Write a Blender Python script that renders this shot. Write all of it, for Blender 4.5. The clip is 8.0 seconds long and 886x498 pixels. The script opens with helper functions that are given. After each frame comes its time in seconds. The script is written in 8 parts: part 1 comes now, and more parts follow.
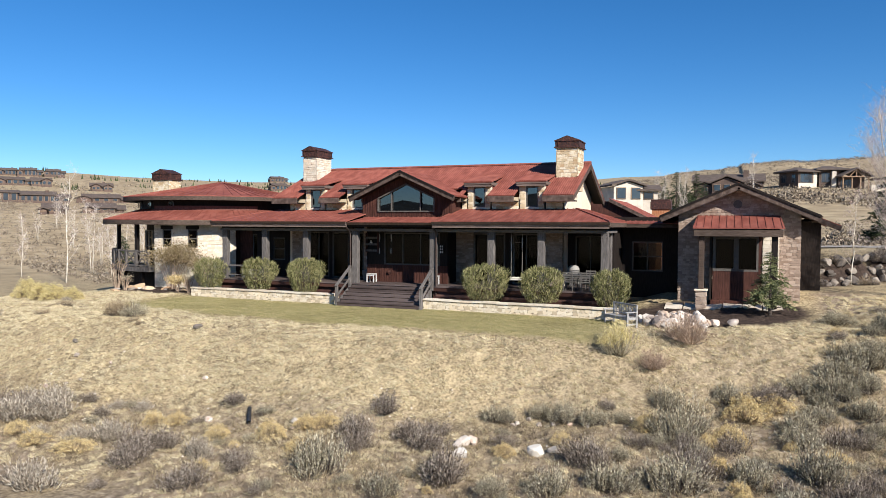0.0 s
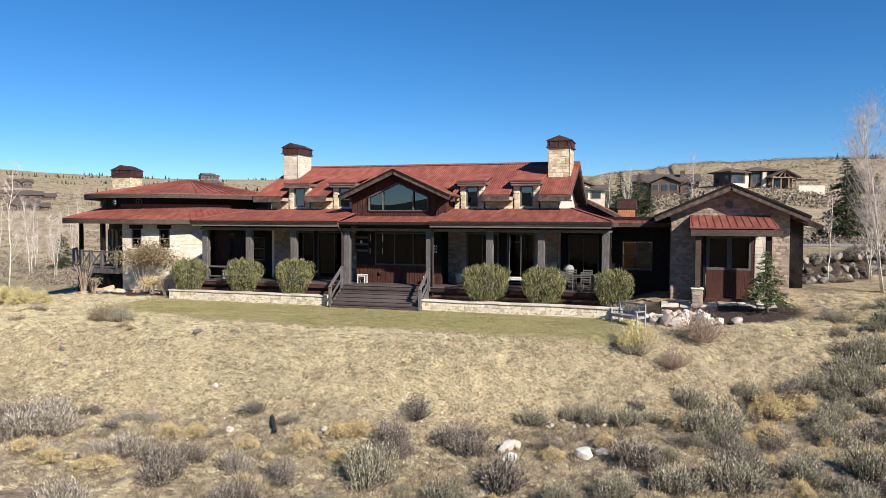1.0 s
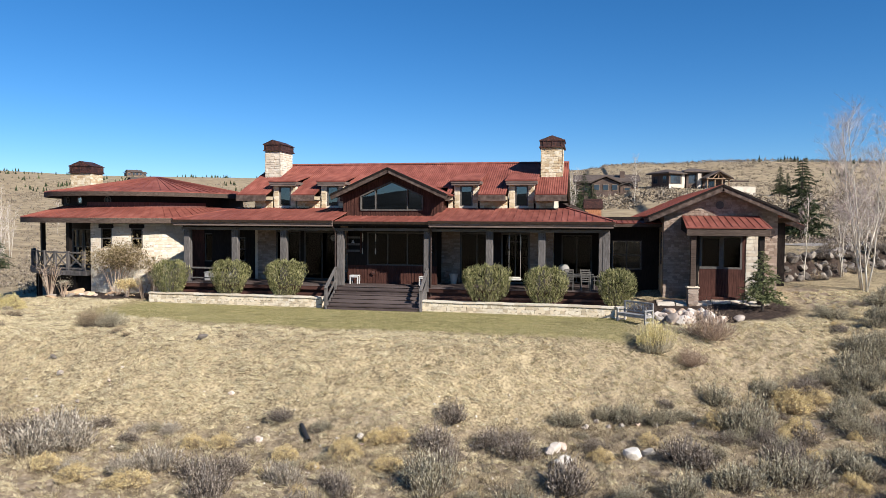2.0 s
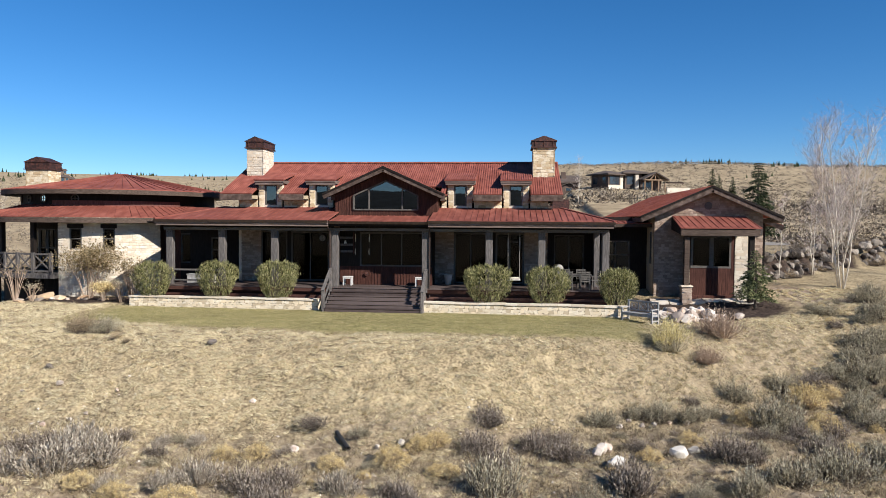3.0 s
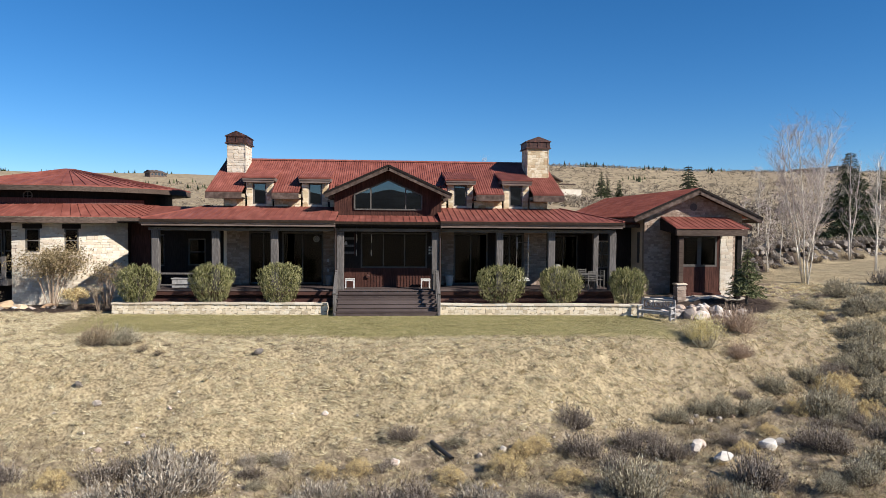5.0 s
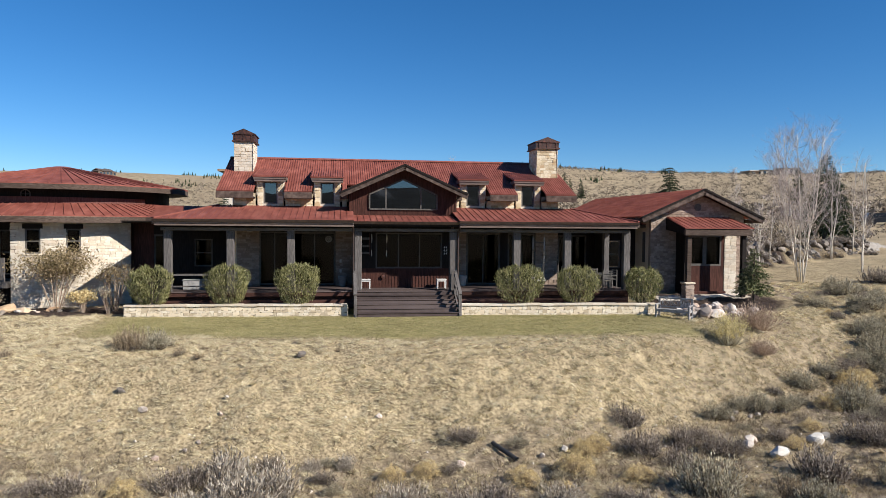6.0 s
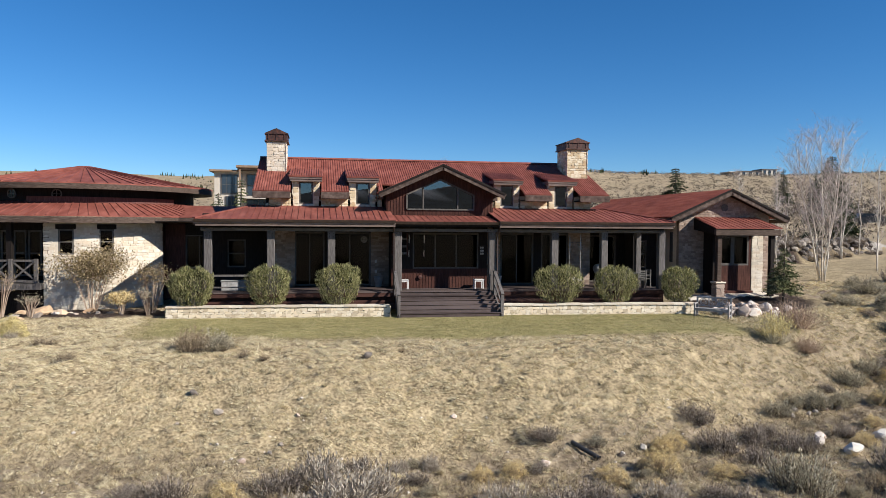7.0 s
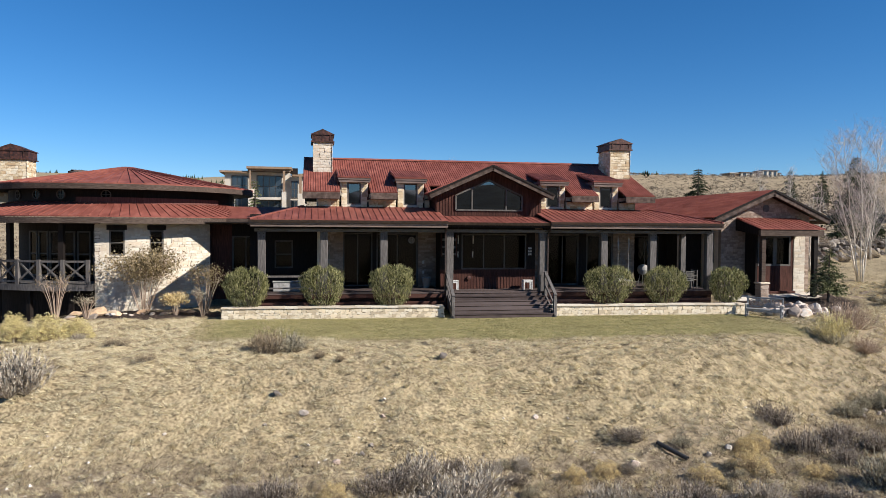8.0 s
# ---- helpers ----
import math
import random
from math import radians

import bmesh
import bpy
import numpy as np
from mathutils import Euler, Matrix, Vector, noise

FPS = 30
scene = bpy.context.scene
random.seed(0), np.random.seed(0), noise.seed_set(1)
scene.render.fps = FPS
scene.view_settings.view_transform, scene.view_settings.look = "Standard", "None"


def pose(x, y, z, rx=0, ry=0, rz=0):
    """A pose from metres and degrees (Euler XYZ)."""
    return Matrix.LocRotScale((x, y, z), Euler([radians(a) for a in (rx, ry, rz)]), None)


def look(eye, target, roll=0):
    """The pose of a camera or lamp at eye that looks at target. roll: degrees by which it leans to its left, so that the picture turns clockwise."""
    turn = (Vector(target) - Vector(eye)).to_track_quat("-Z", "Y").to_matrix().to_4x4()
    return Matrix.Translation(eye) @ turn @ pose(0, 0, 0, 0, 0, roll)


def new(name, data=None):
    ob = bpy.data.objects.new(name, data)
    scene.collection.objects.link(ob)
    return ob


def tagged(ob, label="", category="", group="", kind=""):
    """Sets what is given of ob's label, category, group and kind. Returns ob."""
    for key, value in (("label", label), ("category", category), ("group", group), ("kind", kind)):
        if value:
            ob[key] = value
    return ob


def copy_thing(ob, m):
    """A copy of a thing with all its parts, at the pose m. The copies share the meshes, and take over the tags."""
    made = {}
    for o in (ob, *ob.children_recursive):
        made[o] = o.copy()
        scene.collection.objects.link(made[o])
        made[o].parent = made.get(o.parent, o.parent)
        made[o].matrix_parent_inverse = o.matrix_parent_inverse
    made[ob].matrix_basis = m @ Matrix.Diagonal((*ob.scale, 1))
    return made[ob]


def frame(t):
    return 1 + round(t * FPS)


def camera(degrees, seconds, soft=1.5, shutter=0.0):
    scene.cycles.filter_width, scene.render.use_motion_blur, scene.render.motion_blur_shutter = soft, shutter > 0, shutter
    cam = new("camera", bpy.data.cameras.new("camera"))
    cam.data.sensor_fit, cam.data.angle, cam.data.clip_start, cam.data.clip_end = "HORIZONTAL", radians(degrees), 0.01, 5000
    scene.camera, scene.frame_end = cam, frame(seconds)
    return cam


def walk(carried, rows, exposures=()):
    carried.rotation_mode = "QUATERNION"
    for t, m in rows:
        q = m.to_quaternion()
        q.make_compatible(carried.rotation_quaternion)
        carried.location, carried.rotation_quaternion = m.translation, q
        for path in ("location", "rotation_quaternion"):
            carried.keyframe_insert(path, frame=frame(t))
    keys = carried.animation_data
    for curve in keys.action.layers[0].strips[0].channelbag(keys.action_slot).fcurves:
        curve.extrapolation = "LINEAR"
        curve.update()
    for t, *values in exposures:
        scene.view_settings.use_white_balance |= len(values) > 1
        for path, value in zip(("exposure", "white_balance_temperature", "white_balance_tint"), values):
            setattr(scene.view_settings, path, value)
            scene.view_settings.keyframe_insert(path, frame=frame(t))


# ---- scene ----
cam = camera(63.6, 8.0, soft=0.5)
METRES, EYE, TILT, LEAN, TURN = 25.0, 4.13, 0.0, 0.0, 21.9
ROWS = [
    (0.0, 0.0, 0.0, 0.0, 0.01, -1.92, -0.26),
    (0.5, -0.0657, 0.0118, 0.0012, -2.77, -1.99, -0.28),
    (1.0, -0.1288, 0.0259, 0.0023, -5.42, -2.04, -0.29),
    (1.5, -0.1928, 0.0422, 0.0032, -8.14, -2.08, -0.33),
    (3.0, -0.3811, 0.11, 0.0028, -16.39, -2.08, -0.42),
    (3.5, -0.4413, 0.1373, 0.0027, -19.21, -2.07, -0.45),
    (4.0, -0.4999, 0.1665, 0.0025, -21.81, -2.06, -0.46),
    (5.5, -0.6679, 0.2597, 0.0008, -28.37, -1.98, -0.47),
    (6.0, -0.7195, 0.2915, -0.0, -30.12, -1.96, -0.47),
    (6.5, -0.77, 0.3222, -0.0008, -31.34, -1.93, -0.45),
    (7.0, -0.8187, 0.3518, -0.0019, -31.88, -1.89, -0.43),
    (7.5, -0.8638, 0.3796, -0.0024, -32.09, -1.85, -0.42),
    (8.0, -0.9049, 0.406, -0.0033, -32.14, -1.8, -0.41),
]
walk(cam, [(t, pose(16.31, -33.53, EYE, TILT, LEAN, TURN) @ pose(METRES * x, METRES * y, METRES * z, 90 + pitch, roll, yaw)) for t, x, y, z, yaw, pitch, roll in ROWS], [(0, 0.74), (3.5, 0.68), (8, 0.64)])

# ---- world and sun: clear autumn day, sun from the right and a little in front ----
SUN_DIR = Vector((1.0, -0.72, 0.78)).normalized()
world = bpy.data.worlds.new("world")
scene.world = world
world.use_nodes = True
wn = world.node_tree.nodes
sky = wn.new("ShaderNodeTexSky")
sky.sky_type = "NISHITA"
sky.sun_disc = False
sky.sun_elevation = math.asin(SUN_DIR.z)
sky.sun_rotation = math.atan2(SUN_DIR.x, SUN_DIR.y)
sky.altitude, sky.air_density, sky.dust_density, sky.ozone_density = 2100, 1.0, 0.0, 6.0
grade = wn.new("ShaderNodeHueSaturation")
grade.inputs["Saturation"].default_value = 1.2
world.node_tree.links.new(sky.outputs[0], grade.inputs["Color"])
world.node_tree.links.new(grade.outputs[0], wn["Background"].inputs[0])
wn["Background"].inputs[1].default_value = 0.077
sun = new("sun", bpy.data.lights.new("sun", "SUN"))
sun.data.energy, sun.data.angle, sun.data.color = 5.0, radians(0.53), (1.0, 0.945, 0.86)
sun.matrix_basis = look(SUN_DIR * 200, (0, 0, 0))

# ---- materials ----


def mat(name, colors, scale=6.0, rough=0.8, metal=0.0, bump=0.0, bscale=40.0, stretch=(1, 1, 1), rand="", big=0.0, bigscale=0.6, detail=6.0, spec=0.5, trans=0.0):
    """Noise between colours at one scale, darkened and lightened in large patches, with fine bump; rand: 'object' or 'island'."""
    m = bpy.data.materials.new(name)
    m.use_nodes = True
    nt = m.node_tree
    N, L = nt.nodes, nt.links
    b = N["Principled BSDF"]
    b.inputs["Roughness"].default_value = rough
    b.inputs["Metallic"].default_value = metal
    b.inputs["Specular IOR Level"].default_value = spec
    tc = N.new("ShaderNodeNewGeometry")
    mp = N.new("ShaderNodeMapping")
    mp.inputs["Scale"].default_value = stretch
    L.new(tc.outputs["Position"], mp.inputs[0])
    nz = N.new("ShaderNodeTexNoise")
    nz.inputs["Scale"].default_value = scale
    nz.inputs["Detail"].default_value = detail
    L.new(mp.outputs[0], nz.inputs["Vector"])
    ramp = N.new("ShaderNodeValToRGB")
    els = ramp.color_ramp.elements
    while len(els) < len(colors):
        els.new(0.5)
    for i, c in enumerate(colors):
        els[i].position = 0.3 + 0.4 * i / max(1, len(colors) - 1)
        els[i].color = (*c, 1)
    fac = nz.outputs[0]
    if rand:
        if rand == "object":
            r = N.new("ShaderNodeObjectInfo").outputs["Random"]
        else:
            r = N.new("ShaderNodeNewGeometry").outputs["Random Per Island"]
        mx = N.new("ShaderNodeMath")
        mx.operation = "MULTIPLY_ADD"
        L.new(r, mx.inputs[0])
        mx.inputs[1].default_value = 0.62
        sub = N.new("ShaderNodeMath")
        sub.operation = "MULTIPLY_ADD"
        L.new(nz.outputs[0], sub.inputs[0])
        sub.inputs[1].default_value = 0.5
        sub.inputs[2].default_value = -0.06
        L.new(sub.outputs[0], mx.inputs[2])
        fac = mx.outputs[0]
    L.new(fac, ramp.inputs[0])
    col = ramp.outputs[0]
    if big:
        n2 = N.new("ShaderNodeTexNoise")
        n2.inputs["Scale"].default_value = bigscale
        n2.inputs["Detail"].default_value = 4
        L.new(tc.outputs["Position"], n2.inputs["Vector"])
        mr = N.new("ShaderNodeMapRange")
        mr.inputs[1].default_value, mr.inputs[2].default_value = 0.3, 0.7
        mr.inputs[3].default_value, mr.inputs[4].default_value = 1 - big, 1 + big
        L.new(n2.outputs[0], mr.inputs[0])
        hs = N.new("ShaderNodeHueSaturation")
        L.new(col, hs.inputs["Color"])
        L.new(mr.outputs[0], hs.inputs["Value"])
        col = hs.outputs[0]
    L.new(col, b.inputs["Base Color"])
    if bump:
        n3 = N.new("ShaderNodeTexNoise")
        n3.inputs["Scale"].default_value = bscale
        n3.inputs["Detail"].default_value = 5
        L.new(mp.outputs[0], n3.inputs["Vector"])
        bp = N.new("ShaderNodeBump")
        bp.inputs["Strength"].default_value = bump
        bp.inputs["Distance"].default_value = 0.02
        L.new(n3.outputs[0], bp.inputs["Height"])
        L.new(bp.outputs[0], b.inputs["Normal"])
    if trans:
        tl = N.new("ShaderNodeBsdfTranslucent")
        L.new(col, tl.inputs[0])
        mx2 = N.new("ShaderNodeMixShader")
        mx2.inputs[0].default_value = trans
        L.new(b.outputs[0], mx2.inputs[1])
        L.new(tl.outputs[0], mx2.inputs[2])
        L.new(mx2.outputs[0], N["Material Output"].inputs[0])
    return m


def glass_mat(name, ior, tint=(0.9, 0.95, 1.0)):
    """Window glass: mirror-like by Fresnel over a pane dimmed to a fifth, keeping rooms dark."""
    m = bpy.data.materials.new(name)
    m.use_nodes = True
    N, L = m.node_tree.nodes, m.node_tree.links
    N.remove(N["Principled BSDF"])
    out = N["Material Output"]
    gl = N.new("ShaderNodeBsdfGlossy")
    gl.inputs["Roughness"].default_value = 0.01
    tr = N.new("ShaderNodeBsdfTransparent")
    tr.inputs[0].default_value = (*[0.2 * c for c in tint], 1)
    fr = N.new("ShaderNodeFresnel")
    fr.inputs[0].default_value = ior
    mx = N.new("ShaderNodeMixShader")
    L.new(fr.outputs[0], mx.inputs[0])
    L.new(tr.outputs[0], mx.inputs[1])
    L.new(gl.outputs[0], mx.inputs[2])
    L.new(mx.outputs[0], out.inputs[0])
    return m


M_ROOF = mat("red_roof_metal", [(0.162, 0.049, 0.037), (0.215, 0.069, 0.052), (0.275, 0.098, 0.074)], 3.0, 0.68, 0.0, 0.08, 30, (1, 0.25, 1), big=0.14, bigscale=0.35, spec=0.12)
M_WINGROOF = mat("orange_red_roof_metal", [(0.185, 0.05, 0.031), (0.245, 0.07, 0.043), (0.305, 0.1, 0.063)], 3.0, 0.66, 0.0, 0.08, 30, (1, 0.25, 1), big=0.14, bigscale=0.35, spec=0.12)
M_RUST = mat("rust_metal", [(0.025, 0.013, 0.011), (0.055, 0.024, 0.019), (0.12, 0.045, 0.032)], 8, 0.6, 0.3, 0.1, 30, big=0.3, bigscale=2)
M_STONE = mat("cream_limestone", [(0.50, 0.43, 0.345), (0.60, 0.53, 0.435), (0.66, 0.60, 0.505), (0.61, 0.54, 0.445), (0.56, 0.465, 0.36)], 9, 0.9, 0, 0.5, 30, rand="object", big=0.1)
# grey-pink stone, darkened and warmed to suit its shaded walls
M_TAN = mat("grey_pink_limestone_shade", [(0.22, 0.157, 0.12), (0.305, 0.23, 0.182), (0.38, 0.298, 0.24), (0.27, 0.2, 0.155)], 9, 0.9, 0, 0.5, 30, rand="object", big=0.1)
M_RUBBLE = mat("mixed_wall_stone", [(0.44, 0.36, 0.255), (0.60, 0.52, 0.395), (0.70, 0.63, 0.51), (0.56, 0.485, 0.385), (0.64, 0.54, 0.395)], 9, 0.9, 0, 0.5, 30, rand="object", big=0.1)
M_MORTAR = mat("mortar", [(0.50, 0.435, 0.35), (0.60, 0.53, 0.435)], 12, 0.95, 0, 0.4, 40, big=0.1)
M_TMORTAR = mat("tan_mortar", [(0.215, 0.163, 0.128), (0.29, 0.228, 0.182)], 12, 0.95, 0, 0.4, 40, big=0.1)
M_STUCCO = mat("cream_stucco", [(0.62, 0.52, 0.40), (0.70, 0.60, 0.47)], 5, 0.92, 0, 0.3, 60, big=0.08)
M_POST = mat("weathered_timber", [(0.066, 0.06, 0.057), (0.115, 0.104, 0.099), (0.175, 0.16, 0.152)], 5, 0.85, 0, 0.3, 30, (6, 6, 0.6), big=0.15, spec=0.12)
M_RAIL = mat("weathered_beam_timber", [(0.075, 0.068, 0.064), (0.125, 0.113, 0.107), (0.18, 0.165, 0.156)], 5, 0.85, 0, 0.3, 30, (0.5, 5, 9), big=0.15, spec=0.12)
M_BOARD = mat("weathered_brown_boards", [(0.085, 0.062, 0.053), (0.15, 0.113, 0.098), (0.215, 0.17, 0.148)], 5, 0.85, 0, 0.3, 30, (0.4, 4, 10), big=0.2, spec=0.12)
M_FASCIA = mat("weathered_fascia", [(0.042, 0.029, 0.023), (0.078, 0.056, 0.045), (0.125, 0.094, 0.077)], 5, 0.85, 0, 0.3, 30, (0.5, 4, 8), big=0.2, spec=0.12)
M_BARGE = mat("dark_barge_boards", [(0.045, 0.032, 0.026), (0.085, 0.06, 0.05), (0.14, 0.105, 0.088)], 5, 0.8, 0, 0.3, 30, (1, 4, 1), big=0.25, spec=0.12)
M_SIDING = mat("dark_red_siding", [(0.030, 0.013, 0.011), (0.062, 0.026, 0.020), (0.095, 0.042, 0.032)], 5, 0.75, 0, 0.3, 30, (6, 6, 0.4), big=0.2, spec=0.12)
# dark wood; also the near-black colour for surfaces in deep shade
M_DARK = mat("dark_wood_and_shade", [(0.010, 0.008, 0.007), (0.024, 0.018, 0.016)], 6, 0.7, 0, 0.2, 30, (4, 4, 0.5), big=0.2, spec=0.12)
M_DECK = mat("deck_boards", [(0.045, 0.033, 0.031), (0.08, 0.06, 0.056), (0.11, 0.085, 0.08)], 5, 0.8, 0, 0.2, 30, (0.6, 8, 1), rand="object", big=0.15, spec=0.12)
M_FRAME = mat("grey_bronze_window_frame", [(0.075, 0.068, 0.062), (0.12, 0.11, 0.10)], 8, 0.6, 0.0, spec=0.2)
M_GLASS = glass_mat("window_glass", 1.29)
M_COATED = glass_mat("coated_glass", 2.5)
# near-black room colour that stands for unlit interiors
M_ROOM = mat("interior_shade", [(0.022, 0.018, 0.015), (0.04, 0.034, 0.028)], 1.5, 0.9)
M_GUTTER = mat("copper_gutter", [(0.05, 0.035, 0.03), (0.10, 0.07, 0.06)], 6, 0.5, 0.6)
M_WHITE = mat("weathered_white_paint", [(0.45, 0.44, 0.43), (0.62, 0.60, 0.58)], 12, 0.8, 0, 0.2, 60, big=0.15, bigscale=3)

# ---- mesh helpers ----


def part(name, bm, material, parent=None, label="", smooth=False):
    me = bpy.data.meshes.new(name)
    bmesh.ops.recalc_face_normals(bm, faces=bm.faces[:])
    if smooth:
        for f in bm.faces:
            f.smooth = True
    bm.to_mesh(me)
    bm.free()
    me.materials.append(material)
    ob = new(name, me)
    if parent is not None:
        ob.parent = parent
        if parent.data is None:
            ob.matrix_parent_inverse = parent.matrix_basis.inverted()
    if label:
        ob["label"] = label
    return ob


def thing(name, x, y, z, label, category, group="", kind=""):
    ob = new(name)
    ob.matrix_basis = Matrix.Translation((x, y, z))
    return tagged(ob, label, category, group, kind)


def box(bm, x0, x1, y0, y1, z0, z1, bevel=0.0):
    vs = [bm.verts.new((x, y, z)) for z in (z0, z1) for x, y in ((x0, y0), (x1, y0), (x1, y1), (x0, y1))]
    fs = [bm.faces.new([vs[i] for i in q]) for q in ((3, 2, 1, 0), (4, 5, 6, 7), (0, 1, 5, 4), (1, 2, 6, 5), (2, 3, 7, 6), (3, 0, 4, 7))]
    if bevel:
        es = list({e for f in fs for e in f.edges})
        bmesh.ops.bevel(bm, geom=es, offset=bevel, segments=1, affect="EDGES")
    return bm


def boxes(*bs, bevel=0.0):
    bm = bmesh.new()
    for b in bs:
        box(bm, *b, bevel=bevel)
    return bm


def prism(bm, pts, axis, a, b):
    """A flat outline swept from a to b. axis 'x': pts are (y, z); 'y': (x, z); 'z': (x, y)."""
    def at(p, v):
        return {"x": (v, p[0], p[1]), "y": (p[0], v, p[1]), "z": (p[0], p[1], v)}[axis]
    lo, hi = [bm.verts.new(at(p, a)) for p in pts], [bm.verts.new(at(p, b)) for p in pts]
    bm.faces.new(lo)
    bm.faces.new(hi[::-1])
    n = len(pts)
    for i in range(n):
        bm.faces.new((lo[i], lo[(i + 1) % n], hi[(i + 1) % n], hi[i]))
    return bm


def slab(bm, corners, thick):
    """A plate: corners is the top outline, thick its depth straight down."""
    top = [bm.verts.new(c) for c in corners]
    low = [bm.verts.new((c[0], c[1], c[2] - thick)) for c in corners]
    bm.faces.new(top)
    bm.faces.new(low[::-1])
    n = len(corners)
    for i in range(n):
        bm.faces.new((top[i], low[i], low[(i + 1) % n], top[(i + 1) % n]))
    return bm


def beam(bm, p, q, w, h, up=(0, 0, 1)):
    """A rectangular bar from p to q, w wide and h deep."""
    p, q = Vector(p), Vector(q)
    d = (q - p).normalized()
    s = d.cross(Vector(up))
    s = s.normalized() if s.length > 1e-4 else Vector((1, 0, 0))
    u = s.cross(d).normalized()
    ring = []
    for c in (p, q):
        ring.append([bm.verts.new(c + s * (w / 2 * i) + u * (h / 2 * j)) for i, j in ((-1, -1), (1, -1), (1, 1), (-1, 1))])
    a, b = ring
    bm.faces.new(a[::-1])
    bm.faces.new(b)
    for i in range(4):
        bm.faces.new((a[i], a[(i + 1) % 4], b[(i + 1) % 4], b[i]))
    return bm


def tube(bm, pts, radii, sides=6):
    """A tapered tube along points."""
    rings = []
    for i, p in enumerate(pts):
        p = Vector(p)
        d = Vector(pts[min(i + 1, len(pts) - 1)]) - Vector(pts[max(i - 1, 0)])
        d = d.normalized() if d.length > 1e-6 else Vector((0, 0, 1))
        s = d.cross(Vector((0.3, 0.9, 0.2))).normalized()
        u = s.cross(d)
        rings.append([bm.verts.new(p + (s * math.cos(a) + u * math.sin(a)) * radii[i]) for a in [2 * math.pi * k / sides for k in range(sides)]])
    for a, b in zip(rings, rings[1:]):
        for k in range(sides):
            bm.faces.new((a[k], a[(k + 1) % sides], b[(k + 1) % sides], b[k]))
    bm.faces.new(rings[0][::-1])
    bm.faces.new(rings[-1])
    return bm


# unit stones: u and v run -0.5..0.5, depth 0..1; shared by all stone facings
STONES, RUBBLE = [], []
LEDGE = []
for k in range(24):
    rs = random.Random(40 + k)
    bm = bmesh.new()
    cs = [(-0.5, -0.5), (0.5, -0.5), (0.5, 0.5), (-0.5, 0.5)]
    if k >= 14:
        cs = [(-0.5, -0.5), (rs.uniform(-0.2, 0.2), -0.5 + rs.uniform(-0.08, 0.04)), (0.5, -0.5), (0.5, 0.5), (rs.uniform(-0.2, 0.2), 0.5 + rs.uniform(-0.1, 0.08)), (-0.5, 0.5)]
    elif k >= 6:
        cs = [(sx * (0.5 - (c if e else 0)), sz * (0.5 - (0 if e else c))) for sx, sz, e in ((-1, -1, 0), (-1, -1, 1), (1, -1, 1), (1, -1, 0), (1, 1, 0), (1, 1, 1), (-1, 1, 1), (-1, 1, 0)) for c in [rs.uniform(0.1, 0.3)]]
    n = len(cs)
    q = 2.2 if k >= 14 else 1.0
    j = [(rs.uniform(-0.05, 0.05) * q, rs.uniform(-0.08, 0.08) * q) for _ in range(n)]
    fx, fz = (0.945, 0.9) if k >= 14 else (0.93, 0.88)
    back = [bm.verts.new((c[0] * 0.985 + d[0], 0, c[1] * 0.97 + d[1])) for c, d in zip(cs, j)]
    mid = [bm.verts.new((c[0] * 0.985 + d[0], -0.6 - rs.uniform(0, 0.15), c[1] * 0.97 + d[1])) for c, d in zip(cs, j)]
    frt = [bm.verts.new((c[0] * fx + d[0], -1 + rs.uniform(-0.25, 0.1), c[1] * fz + d[1])) for c, d in zip(cs, j)]
    for a, b in ((back, mid), (mid, frt)):
        for i in range(n):
            bm.faces.new((a[i], a[(i + 1) % n], b[(i + 1) % n], b[i]))
    bm.faces.new(frt)
    bmesh.ops.recalc_face_normals(bm, faces=bm.faces[:])
    me = bpy.data.meshes.new("stone")
    bm.to_mesh(me)
    bm.free()
    (STONES if k < 6 else RUBBLE if k < 14 else LEDGE).append(me)


def stone_meshes(material, shapes):
    out = []
    for me in shapes:
        c = me.copy()
        c.materials.append(material)
        out.append(c)
    return out


M_HONEY = mat("honey_limestone", [(0.50, 0.40, 0.26), (0.62, 0.53, 0.38), (0.68, 0.61, 0.475), (0.60, 0.50, 0.35), (0.44, 0.32, 0.19)], 7, 0.9, 0, 0.5, 25, rand="object", big=0.12)
S_CREAM, S_TAN, S_RUBBLE = stone_meshes(M_STONE, STONES + RUBBLE[:5]), stone_meshes(M_TAN, STONES[:3] + RUBBLE), stone_meshes(M_RUBBLE, LEDGE + RUBBLE[:2])
S_HONEY = stone_meshes(M_HONEY, STONES[:2] + RUBBLE)
M_HMORTAR = mat("honey_mortar", [(0.46, 0.375, 0.25), (0.56, 0.465, 0.33)], 12, 0.95, 0, 0.4, 40, big=0.1)
M_JOINT = mat("tan_joint_mortar", [(0.19, 0.15, 0.105), (0.27, 0.22, 0.155)], 12, 0.95, 0, 0.4, 40, big=0.1)


